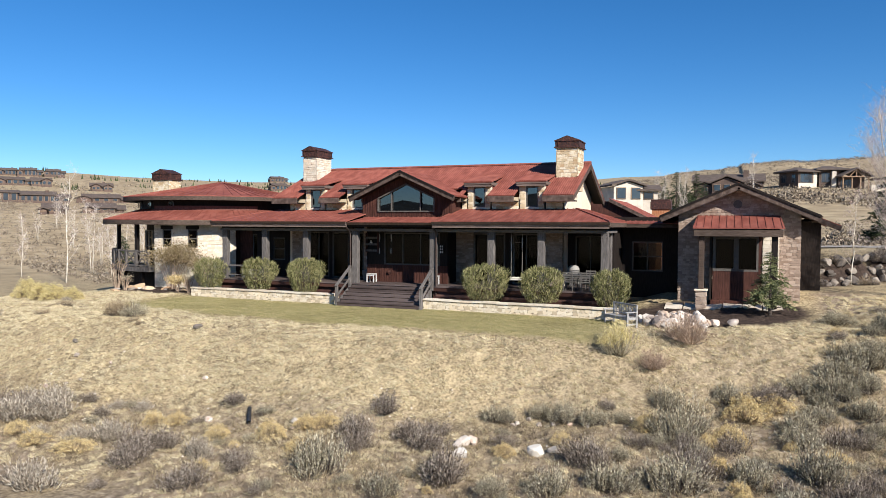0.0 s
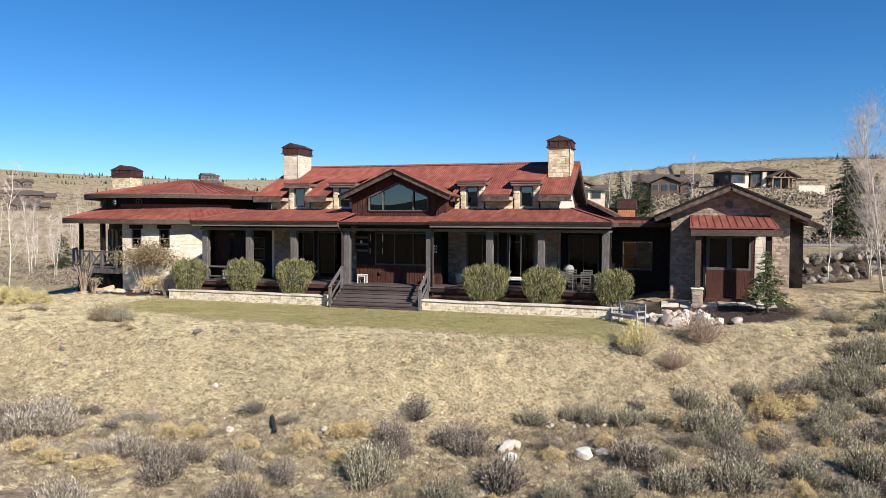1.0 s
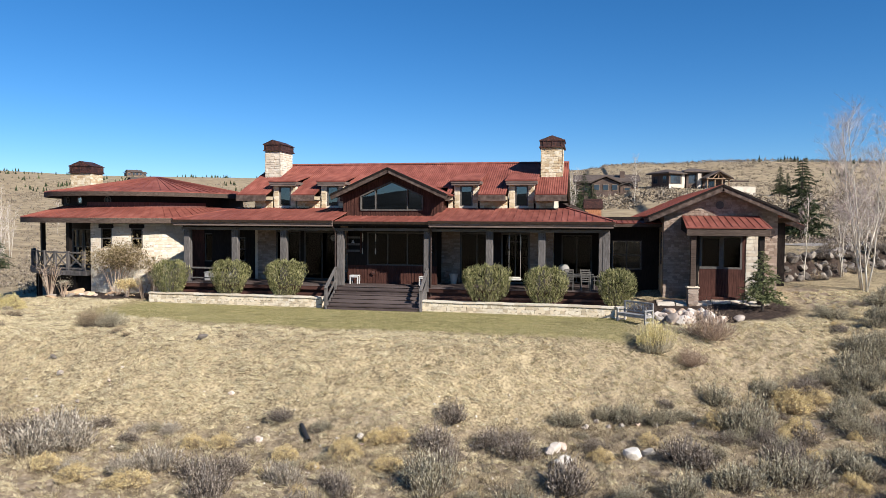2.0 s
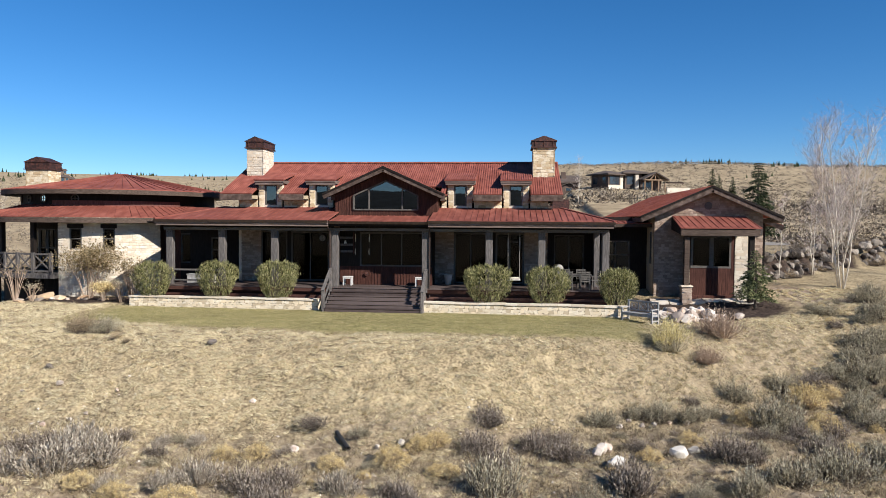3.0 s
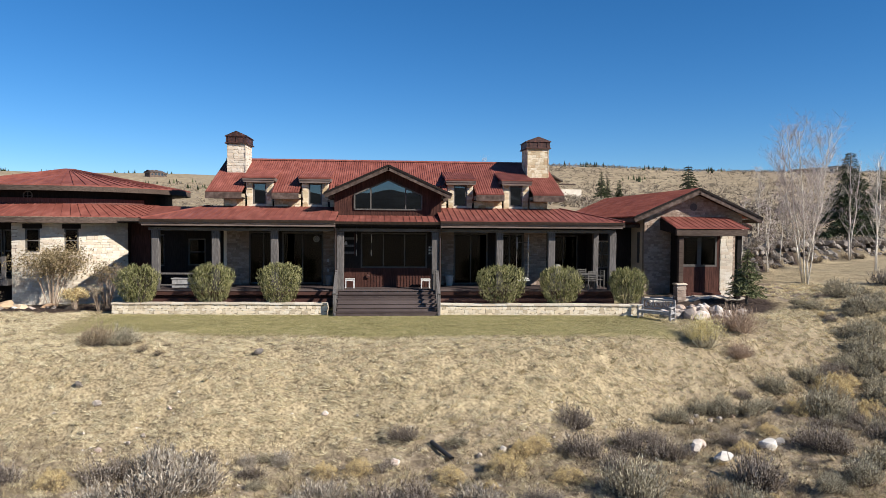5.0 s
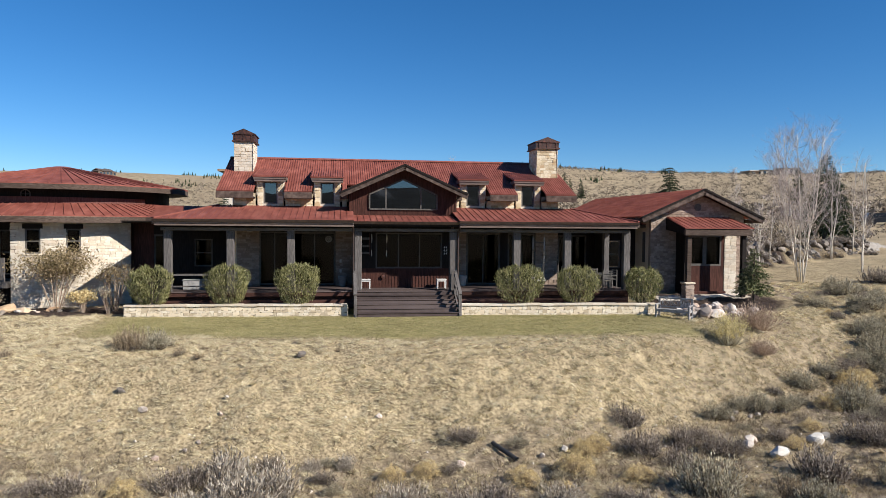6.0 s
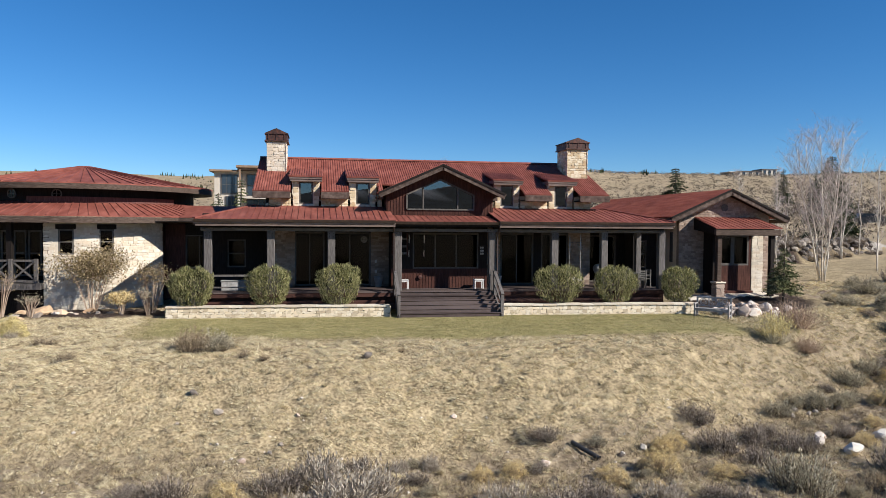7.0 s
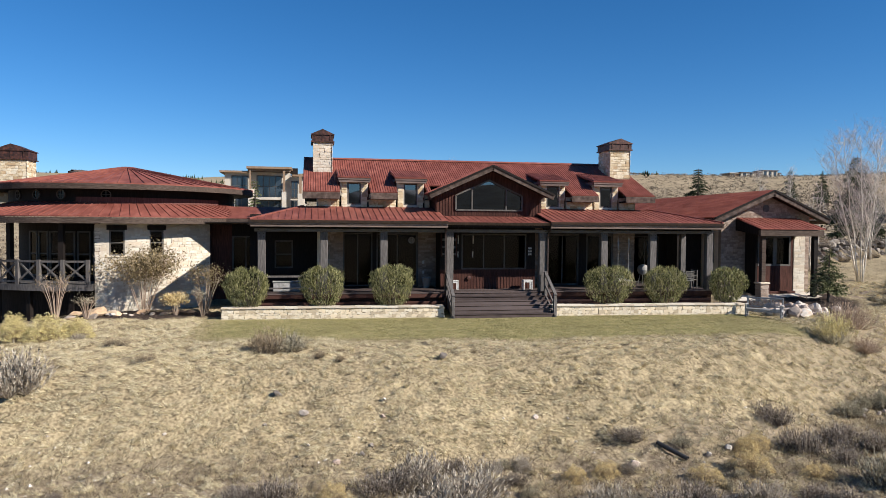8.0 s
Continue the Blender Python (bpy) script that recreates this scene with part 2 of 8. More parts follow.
def lay_stones(parent, curve, width, z0, z1, meshes, seed, inside=None, row=(0.12, 0.2), length=(0.22, 0.55), depth=0.025, tilt=0.0):
    """Courses of stones on a wall. curve(u) gives the place, the tangent and the outward normal at u metres along it."""
    rs = random.Random(seed)
    z = z0
    while z < z1 - 0.05:
        h = min(rs.uniform(*row), z1 - z)
        u = 0.0
        while u < width - 0.04:
            w = min(rs.uniform(*length), width - u)
            if width - u - w < 0.12:
                w = width - u
            uc, zc = u + w / 2, z + h / 2
            if inside is None or inside(uc, zc):
                p, t, n = curve(uc)
                ob = new("stone", meshes[rs.randrange(len(meshes))])
                ob.parent = parent
                d = depth * rs.uniform(0.7, 1.25)
                ca, sa = math.cos(rs.uniform(-tilt, tilt)), math.sin(rs.uniform(-tilt, tilt))
                ob.matrix_basis = Matrix(((t.x * w * ca, -n.x * d, -t.x * h * sa, p.x), (t.y * w * ca, -n.y * d, -t.y * h * sa, p.y), (w * sa, 0, h * ca, zc), (0, 0, 0, 1)))
            u += w
        z += h


def straight(p, q, nrm):
    p, q = Vector((p[0], p[1], 0)), Vector((q[0], q[1], 0))
    t = (q - p).normalized()
    n = Vector((nrm[0], nrm[1], 0)).normalized()
    return (lambda u: (p + t * u, t, n)), (q - p).length


def smooth01(v):
    v = np.clip(v, 0, 1)
    return v * v * (3 - 2 * v)

# ---- ground: one sheet, lawn terrace, bank, rising hills, far mountains ----


def vnoise(x, y, seed=0):
    """Smooth value noise on arrays, about -1..1."""
    xi, yi = np.floor(x), np.floor(y)
    fx, fy = x - xi, y - yi
    fx, fy = fx * fx * (3 - 2 * fx), fy * fy * (3 - 2 * fy)

    def hsh(a, b):
        v = np.sin(a * 127.1 + b * 311.7 + seed * 74.7) * 43758.5453
        return (v - np.floor(v)) * 2 - 1
    return (hsh(xi, yi) * (1 - fx) + hsh(xi + 1, yi) * fx) * (1 - fy) + (hsh(xi, yi + 1) * (1 - fx) + hsh(xi + 1, yi + 1) * fx) * fy


def ground(x, y):
    x, y = np.asarray(x, float), np.asarray(y, float)
    near = smooth01((x + 7) / 6)
    edge = -9.0 + 0.7 * near + 5.9 * smooth01((x - 1) / 20) + 0.25 * vnoise(x * 0.25, y * 0, 3)
    d = edge - y
    wide = 5.6 + 0.5 * near + 0.6 * smooth01((x + 1) / 2) - 0.7 * smooth01((x - 6) / 4)
    z = -(2.0 + 0.42 * near - 0.02 * np.clip(x, 0, 15)) * smooth01(d / wide) - 0.02 * np.clip(d - wide, 0, 30)
    z += 0.02 * np.clip(y + 1, -8, 0)
    # terrace rising to the right wing and the boulder wall
    z += np.clip(0.03 * (np.clip(x, 0, 34) - 16) + 0.078 * (np.clip(y, -9, 14) + 2.4), 0, 9) * smooth01((x - 10.5) / 3)
    s = ((y - 11.2) - (x - 24) * 0.62) / 1.18
    z += 1.15 * smooth01((s + 0.35) / 0.7) * smooth01((x - 19.5) / 2) * smooth01((52 - x) / 10)
    # fall to the left of the house
    z -= 0.17 * np.clip(-18.8 - x, 0, 8) * smooth01((y + 8) / 10)
    # hills behind
    r = np.hypot(x, y)
    az = np.degrees(np.arctan2(x, y))
    right = smooth01((az + 14) / 22)
    front = smooth01((118 - np.abs(az - 8)) / 40)
    r0 = 95 - 40 * right
    slope = 0.073 + 0.024 * np.exp(-((az - 9) / 11.0) ** 2) + 0.004 * right
    top = 430 + 160 * (1 - right)
    rise = slope * np.clip(r - r0, 0, top - r0)
    crest = np.interp(az, [-60, -52, -46, -40, -19, -10, 0, 6, 12, 17, 21, 27, 34, 40, 60], [0.089, 0.091, 0.084, 0.087, 0.086, 0.09, 0.104, 0.1045, 0.1045, 0.1026, 0.1003, 0.095, 0.0936, 0.088, 0.088])
    rise = rise + (crest - slope) * (top - r0) * smooth01((r - 230) / (top - 270))
    rise = rise + 0.012 * np.clip(r - top, 0, 600)
    z += front * rise * (1 + 0.07 * vnoise(x / 90, y / 90, 5))
    z -= 0.5 * front * (1 - right) * smooth01((r - 30) / 40)
    # mountains on the far side of the valley, behind the camera
    m = smooth01((-y - 900) / 1500)
    z += m * (62 + 108 * smooth01((x + 250) / 700) + 75 * vnoise(x / 420 + 3, y / 900, 8) + 34 * vnoise(x / 150, y / 300, 9) + 14 * vnoise(x / 60, y / 120, 10))
    # small unevenness
    lawn = smooth01((y + 7.2) / 1.2) * smooth01((13 - x) / 2) * smooth01((x + 14) / 3)
    z += (1 - lawn) * (0.05 * vnoise(x * 0.9, y * 0.9, 1) + 0.10 * vnoise(x * 0.3, y * 0.3, 2)) * smooth01((58 - r) / 24)
    turf = (1 - lawn) * smooth01((x + 25) / 3) * smooth01((29 - x) / 3) * smooth01((y + 21) / 2) * smooth01((7 - y) / 3)
    z += turf * 0.1 * hummock(x, y)
    return z


def hummock(x, y):
    """Tuft-sized swellings of the turf, about -1..1."""
    a, b = 0.83 * x + 0.56 * y, -0.56 * x + 0.83 * y
    return 0.65 * vnoise(a * 3.1, b * 3.9, 51) + 0.35 * vnoise(a * 6.7, b * 7.9, 52)


def gz(x, y):
    return float(ground(x, y))


def ground_material():
    m = bpy.data.materials.new("dry_grass_ground")
    m.use_nodes = True
    N, L = m.node_tree.nodes, m.node_tree.links
    b = N["Principled BSDF"]
    b.inputs["Roughness"].default_value = 0.95
    b.inputs["Specular IOR Level"].default_value = 0.15
    geo = N.new("ShaderNodeNewGeometry")

    def nz(scale, detail=6):
        n = N.new("ShaderNodeTexNoise")
        n.inputs["Scale"].default_value, n.inputs["Detail"].default_value = scale, detail
        L.new(geo.outputs["Position"], n.inputs["Vector"])
        return n.outputs[0]

    def ramp(fac, stops):
        r = N.new("ShaderNodeValToRGB")
        els = r.color_ramp.elements
        while len(els) < len(stops):
            els.new(0.5)
        for e, (p, c) in zip(els, stops):
            e.position, e.color = p, (*c, 1)
        L.new(fac, r.inputs[0])
        return r.outputs[0]

    def mix(fac, a, c):
        x = N.new("ShaderNodeMix")
        x.data_type = "RGBA"
        L.new(fac, x.inputs[0])
        L.new(a, x.inputs[6])
        L.new(c, x.inputs[7])
        return x.outputs[2]
    fine = N.new("ShaderNodeMath")
    fine.operation = "MULTIPLY_ADD"
    L.new(nz(11, 8), fine.inputs[0])
    fine.inputs[1].default_value = 0.72
    half = N.new("ShaderNodeMath")
    half.operation = "MULTIPLY"
    L.new(nz(1.3, 8), half.inputs[0])
    half.inputs[1].default_value = 0.28
    L.new(half.outputs[0], fine.inputs[2])
    # straw's dark end paints thatch and the shadows between tufts
    straw = ramp(fine.outputs[0], [(0.38, (0.12, 0.092, 0.056)), (0.49, (0.28, 0.22, 0.134)), (0.62, (0.45, 0.366, 0.228))])
    soil = ramp(nz(5, 8), [(0.3, (0.10, 0.074, 0.054)), (0.56, (0.24, 0.187, 0.138)), (0.76, (0.42, 0.36, 0.285))])
    green = ramp(nz(3, 8), [(0.3, (0.16, 0.15, 0.06)), (0.55, (0.27, 0.235, 0.10)), (0.75, (0.42, 0.35, 0.18))])
    mulch = ramp(nz(9, 6), [(0.3, (0.02, 0.014, 0.011)), (0.6, (0.06, 0.042, 0.034)), (0.8, (0.12, 0.09, 0.07))])
    sage = mix(nz(0.016, 6), ramp(nz(0.25, 12), [(0.34, (0.17, 0.125, 0.082)), (0.5, (0.26, 0.2, 0.13)), (0.66, (0.37, 0.295, 0.19))]), ramp(nz(0.3, 12), [(0.34, (0.24, 0.18, 0.11)), (0.5, (0.36, 0.285, 0.18)), (0.66, (0.50, 0.405, 0.262))]))
    attr = N.new("ShaderNodeVertexColor")
    attr.layer_name = "zones"
    sep = N.new("ShaderNodeSeparateColor")
    L.new(attr.outputs[0], sep.inputs[0])
    col = mix(sep.outputs[0], straw, green)
    col = mix(sep.outputs[1], col, soil)
    col = mix(sep.outputs[2], col, mulch)
    attr2 = N.new("ShaderNodeVertexColor")
    attr2.layer_name = "far_zones"
    sep2 = N.new("ShaderNodeSeparateColor")
    L.new(attr2.outputs[0], sep2.inputs[0])
    col = mix(sep2.outputs[0], col, sage)
    snow = N.new("ShaderNodeRGB")
    snow.outputs[0].default_value = (0.8, 0.82, 0.86, 1)
    forest = ramp(nz(0.02, 8), [(0.35, (0.012, 0.016, 0.016)), (0.65, (0.035, 0.042, 0.042))])
    col = mix(sep2.outputs[2], col, forest)
    col = mix(sep2.outputs[1], col, snow.outputs[0])
    L.new(col, b.inputs["Base Color"])
    bp = N.new("ShaderNodeBump")
    bp.inputs["Strength"].default_value, bp.inputs["Distance"].default_value = 0.6, 0.06
    L.new(nz(14, 8), bp.inputs["Height"])
    L.new(bp.outputs[0], b.inputs["Normal"])
    return m


def build_ground():
    def axis(a, b, step, far, k):
        out = np.geomspace(step * 1.3, far, k)
        return np.concatenate([(a - np.cumsum(out / out.sum() * far))[::-1], np.arange(a, b, step), b + np.cumsum(out / out.sum() * far)])
    ax, ay = axis(-23, 27, 0.135, 2200, 62), axis(-20, 5, 0.125, 2200, 62)
    nx, ny = len(ax), len(ay)
    X, Y = np.meshgrid(ax, ay)
    X, Y = X.ravel(), Y.ravel()
    Z = ground(X, Y)
    a = (np.arange(ny - 1)[:, None] * nx + np.arange(nx - 1)[None, :]).ravel()
    faces = np.stack([a, a + 1, a + nx + 1, a + nx], 1)
    me = bpy.data.meshes.new("ground")
    me.from_pydata(np.stack([X, Y, Z], 1).tolist(), [], faces.tolist())
    lawn = smooth01((Y + 7.2 + 0.35 * vnoise(X * 0.7, Y * 0.7, 11) - 1.2 * smooth01((-3 - X) / 8)) / 0.8) * smooth01((12.6 - X) / 1.5) * smooth01((X + 13.2) / 1.5) * smooth01((6 - Y) / 2)
    edge = -8.4 + 6.0 * smooth01((X - 1) / 20)
    dd = edge - Y
    soil = 0.9 * smooth01((dd - 3.4 - 0.8 * smooth01((6 - X) / 8) + 1.5 * vnoise(X * 0.35, Y * 0.35, 12)) / 2.5) * (0.65 + 0.35 * vnoise(X * 0.8, Y * 0.8, 13))
    soil = np.clip(np.maximum(soil, smooth01((1.2 - np.hypot((X - 21.2) / 1.4, (Y - 3.5) / 3.0) + 0.3 * vnoise(X, Y, 16)) / 0.6)), 0, 1)
    soil = np.maximum(soil, 0.5 * smooth01((X - 6) / 8) * smooth01((-2 - Y) / 3) * (0.7 + 0.3 * vnoise(X * 0.6, Y * 0.6, 18)))
    mul = smooth01((1.15 - np.hypot((X - 15.6) / 4.1, (Y - 0.6) / 3.0) + 0.12 * vnoise(X, Y, 14)) / 0.3)
    mul = np.maximum(mul, smooth01((1.1 - np.hypot((X + 16) / 4.2, (Y - 0.9) / 1.7) + 0.12 * vnoise(X, Y, 15)) / 0.25))
    wall = np.abs(((Y - 11.2) - (X - 24) * 0.62) / 1.18)
    mul = np.maximum(mul, smooth01((0.95 - wall) / 0.3) * smooth01((X - 20) / 1) * smooth01((44 - X) / 3))
    r = np.hypot(X, Y)
    far = smooth01((r - 30) / 30) * (0.55 + 0.45 * smooth01((r - 45) / 60))
    snow = smooth01((Z - 110 + 35 * vnoise(X / 50, Y / 90, 17)) / 30) * smooth01((-Y - 900) / 500)
    for name, cols in (("zones", (lawn, soil, mul)), ("far_zones", (far, snow, smooth01((-Y - 350 + 120 * vnoise(X / 160, Y / 160, 19)) / 300)))):
        at = me.color_attributes.new(name, "FLOAT_COLOR", "POINT")
        at.data.foreach_set("color", np.stack([*cols, np.ones_like(lawn)], 1).astype(np.float32).ravel())
    me.polygons.foreach_set("use_smooth", [True] * len(me.polygons))
    me.materials.append(ground_material())
    tagged(new("ground", me), "dry straw grass, lawn and sagebrush hillside ground", "ground", kind="structure")


build_ground()

# ---- the house ----
DECK = 1.0
house = thing("house", 0, 3, 0, "long single-storey ranch house with red metal roofs and cream stone", "house")


def window(x0, x1, z0, z1, y, cols=1, rows=1, f=0.07, parent=None, mull=0.05, glass=M_GLASS):
    """A window facing -y: the frame is the window, its panes are children."""
    bm = bmesh.new()
    loops = []
    for e, d in ((0, -0.05), (0, 0.05), (f, 0.05), (f, -0.05)):
        loops.append([bm.verts.new((x, y + d, z)) for x, z in ((x0 + e, z0 + e), (x1 - e, z0 + e), (x1 - e, z1 - e), (x0 + e, z1 - e))])
    for k in range(4):
        a, b = loops[k], loops[(k + 1) % 4]
        for i in range(4):
            bm.faces.new((a[i], a[(i + 1) % 4], b[(i + 1) % 4], b[i]))
    win = part("window", bm, M_FRAME, parent or house)
    w, h = (x1 - x0 - 2 * f) / cols, (z1 - z0 - 2 * f) / rows
    for i in range(1, cols):
        c = x0 + f + w * i
        part("mullion", boxes((c - mull / 2, c + mull / 2, y - 0.04, y + 0.04, z0 + f, z1 - f)), M_FRAME, win)
    for i in range(1, rows):
        c = z0 + f + h * i
        part("mullion", boxes((x0 + f, x1 - f, y - 0.035, y + 0.035, c - mull / 2, c + mull / 2)), M_FRAME, win)
    for i in range(cols):
        for j in range(rows):
            pane = part("pane", boxes((x0 + f + w * i + 0.01, x0 + f + w * (i + 1) - 0.01, y - 0.006, y + 0.006, z0 + f + h * j + 0.01, z0 + f + h * (j + 1) - 0.01)), glass, win)
            pane.visible_shadow = False
    return win


def corrugated(name, p00, p10, p01, p11, period, amp, parent, material=M_ROOF, thick=0.06, ends=None):
    """A ribbed metal roof sheet: p00-p10 is the eave, p01-p11 the top; ribs run up the slope."""
    a, b, c, d = [Vector(p) for p in (p00, p10, p01, p11)]
    n = max(2, int((b - a).length / period))
    bm = bmesh.new()
    prof = [(0.0, 0), (0.22, 0), (0.34, 1), (0.66, 1), (0.78, 0)]
    low, up, bl, bu = [], [], [], []
    nrm = (b - a).cross(c - a).normalized()
    if nrm.z < 0:
        nrm = -nrm
    us = [(i + u) / n for i in range(n) for u, _ in prof] + [1.0]
    hs = [h * amp for i in range(n) for _, h in prof] + [0]
    for u, h in zip(us, hs):
        low.append(bm.verts.new(a.lerp(b, u) + nrm * h))
        up.append(bm.verts.new(c.lerp(d, u) + nrm * h))
    for i in range(len(low) - 1):
        bm.faces.new((low[i], low[i + 1], up[i + 1], up[i]))
    e = [bm.verts.new(v - nrm * thick) for v in (a, b, d, c)]
    bm.faces.new(e[::-1])
    bm.faces.new([e[0], e[1]] + low[::-1])
    bm.faces.new([e[2], e[3]] + up)
    bm.faces.new((e[1], e[2], up[-1], low[-1]))
    bm.faces.new((e[3], e[0], low[0], up[0]))
    return part(name, bm, material, parent)


def seam_roof(name, outline, thick, seams, parent, material=M_ROOF, w=0.028, h=0.024):
    """A flat metal roof plane with raised standing seams; seams: pairs of points on the plane."""
    ob = part(name, slab(bmesh.new(), outline, thick), material, parent)
    for p, q in seams:
        part("seam", beam(bmesh.new(), Vector(p) + Vector((0, 0, h / 2)), Vector(q) + Vector((0, 0, h / 2)), w, h), material, ob)
    return ob


# main upper roof: two slopes, ridge along x
EY, EZ, RY, RZ, BX = 2.15, 5.70, 6.9, 7.68, 9.0
RS = (RZ - EZ) / (RY - EY)


def roof_z(y):
    return EZ + RS * (y - EY)


GAP = [(-7.24, -5.78), (-4.45, -2.98), (3.0, 4.45), (5.9, 7.38)]


def front_slope():
    """Front slope of the main roof, cut back to the wall line where the dormers and the big gable stand."""
    edges = [-BX] + [v for g in GAP[:2] for v in g] + [-2.75, 2.75] + [v for g in GAP[2:] for v in g] + [BX]
    for i in range(len(edges) - 1):
        a, b = edges[i], edges[i + 1]
        y0 = EY if i % 2 == 0 else 3.2
        if (a, b) == (-2.75, 2.75):
            y0 = 3.2
        elif i > 4:
            y0 = EY if i % 2 == 0 else 3.2
        corrugated("roof_sheet", (a, y0, roof_z(y0)), (b, y0, roof_z(y0)), (a, RY, RZ), (b, RY, RZ), 0.115, 0.022, house)
        if y0 == EY:
            part("fascia", boxes((a, b, EY - 0.06, EY, EZ - 0.36, EZ - 0.05), bevel=0.01), M_BARGE, house)
            # soffit colour near-black, carrying the shade under the eave
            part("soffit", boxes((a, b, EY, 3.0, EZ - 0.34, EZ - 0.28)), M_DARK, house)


front_slope()
corrugated("roof_sheet", (BX, 2 * RY - EY, EZ), (-BX, 2 * RY - EY, EZ), (BX, RY, RZ), (-BX, RY, RZ), 0.115, 0.022, house)
part("ridge_cap", prism(bmesh.new(), [(RY - 0.2, RZ - 0.03), (RY, RZ + 0.075), (RY + 0.2, RZ - 0.03), (RY, RZ + 0.03)], "x", -BX, BX), M_ROOF, house)
for sx in (-1, 1):
    for sy in (-1, 1):
        part("barge_board", beam(bmesh.new(), (sx * (BX - 0.06), RY + sy * (RY - EY), EZ - 0.2), (sx * (BX - 0.06), RY, RZ - 0.2), 0.1, 0.3), M_BARGE, house)
    part("gable_soffit", prism(bmesh.new(), [(EY, EZ - 0.14), (RY, RZ - 0.14), (2 * RY - EY, EZ - 0.14), (2 * RY - EY, EZ - 0.2), (RY, RZ - 0.2), (EY, EZ - 0.2)], "x", min(sx * 8.3, sx * 8.9), max(sx * 8.3, sx * 8.9)), M_DARK, house)
    part("gable_wall", prism(bmesh.new(), [(3.0, 0.3), (10.8, 0.3), (10.8, roof_z(3.0) - 0.2), (RY, RZ - 0.2), (3.0, roof_z(3.0) - 0.2)], "x", min(sx * 8.05, sx * 8.3), max(sx * 8.05, sx * 8.3)), M_STUCCO, house, "sunlit cream stucco gable end wall")
part("back_wall", boxes((-8.05, 8.05, 10.5, 10.8, 0.3, 5.6)), M_STUCCO, house)
# plain room surfaces behind the glass, their darkness put into the colour
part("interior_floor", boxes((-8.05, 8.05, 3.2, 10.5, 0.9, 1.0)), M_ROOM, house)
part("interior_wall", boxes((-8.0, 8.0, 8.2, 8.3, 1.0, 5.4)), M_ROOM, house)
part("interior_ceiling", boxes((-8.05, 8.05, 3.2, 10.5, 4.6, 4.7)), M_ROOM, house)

# upper front wall between the dormers, and the dormers
for a, b in ((-8.3, -7.24), (-5.78, -4.45), (-2.98, -2.75), (2.75, 3.0), (4.45, 5.9), (7.38, 8.3)):
    upper = part("upper_wall", boxes((a, b, 3.0, 3.2, 4.6, 5.62)), M_HMORTAR, house)
    cv, wd = straight((a, 3.0), (b, 3.0), (0, -1))
    lay_stones(upper, cv, wd, 4.95, 5.42, S_HONEY, 11 + int(b * 2), length=(0.2, 0.45))
for k, (a, b) in enumerate(GAP):
    c = (a + b) / 2
    dormer = part("dormer", boxes((a + 0.1, c - 0.34, 2.98, 3.2, 4.9, 6.3), (c + 0.34, b - 0.1, 2.98, 3.2, 4.9, 6.3), (c - 0.34, c + 0.34, 2.98, 3.2, 4.9, 5.1), (c - 0.34, c + 0.34, 2.98, 3.2, 6.18, 6.3),
                                  (a + 0.1, a + 0.2, 3.2, 5.0, 5.7, 6.32), (b - 0.2, b - 0.1, 3.2, 5.0, 5.7, 6.32)), M_MORTAR, house)
    for p, q in ((a + 0.1, c - 0.36), (c + 0.36, b - 0.1)):
        cv, wd = straight((p, 2.98), (q, 2.98), (0, -1))
        lay_stones(dormer, cv, wd, 4.95, 6.22, S_HONEY, 60 + k * 2 + int(p > c), row=(0.12, 0.22), length=(0.16, 0.34))
    part("dormer_cheek", boxes((a + 0.06, a + 0.1, 2.98, 5.0, 5.5, 6.3), (b - 0.1, b - 0.06, 2.98, 5.0, 5.5, 6.3)), M_STUCCO, dormer)
    win = window(c - 0.33, c + 0.33, 5.1, 6.18, 3.06, 1, 1, f=0.06, glass=M_COATED)
    # near-black sheet standing for the unlit room behind the dormer window
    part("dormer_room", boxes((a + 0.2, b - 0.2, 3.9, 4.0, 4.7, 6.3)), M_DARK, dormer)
    corrugated("dormer_roof", (a - 0.1, 2.62, 6.46), (b + 0.1, 2.62, 6.46), (a - 0.1, 5.3, 7.0), (b + 0.1, 5.3, 7.0), 0.115, 0.025, dormer)
    part("dormer_fascia", boxes((a - 0.06, b + 0.06, 2.66, 2.74, 6.31, 6.42), (a - 0.03, b + 0.03, 2.70, 2.76, 6.19, 6.305), (a - 0.06, a + 0.04, 2.74, 4.6, 6.26, 6.42), (b - 0.04, b + 0.06, 2.74, 4.6, 6.26, 6.42)), M_BOARD, dormer)

# centre gable with the big trapezoid window
for sx in (-1, 1):
    x1 = sx * 3.05
    corrugated("gable_roof", (x1, 0.85, 5.66), (x1, 3.9, 5.66), (0, 0.85, 7.02), (0, 6.0, 7.02), 0.115, 0.025, house)
    part("barge_board", beam(bmesh.new(), (sx * 3.08, 0.9, 5.50), (0, 0.9, 6.885), 0.12, 0.26), M_BARGE, house)
    part("barge_trim", beam(bmesh.new(), (sx * 3.08, 0.83, 5.615), (0, 0.83, 6.985), 0.06, 0.09), M_DARK, house)
    part("gable_soffit", beam(bmesh.new(), (sx * 2.95, 1.3, 5.52), (0, 1.3, 6.86), 0.8, 0.05, up=(-sx * 0.4, 0, 1)), M_DARK, house)


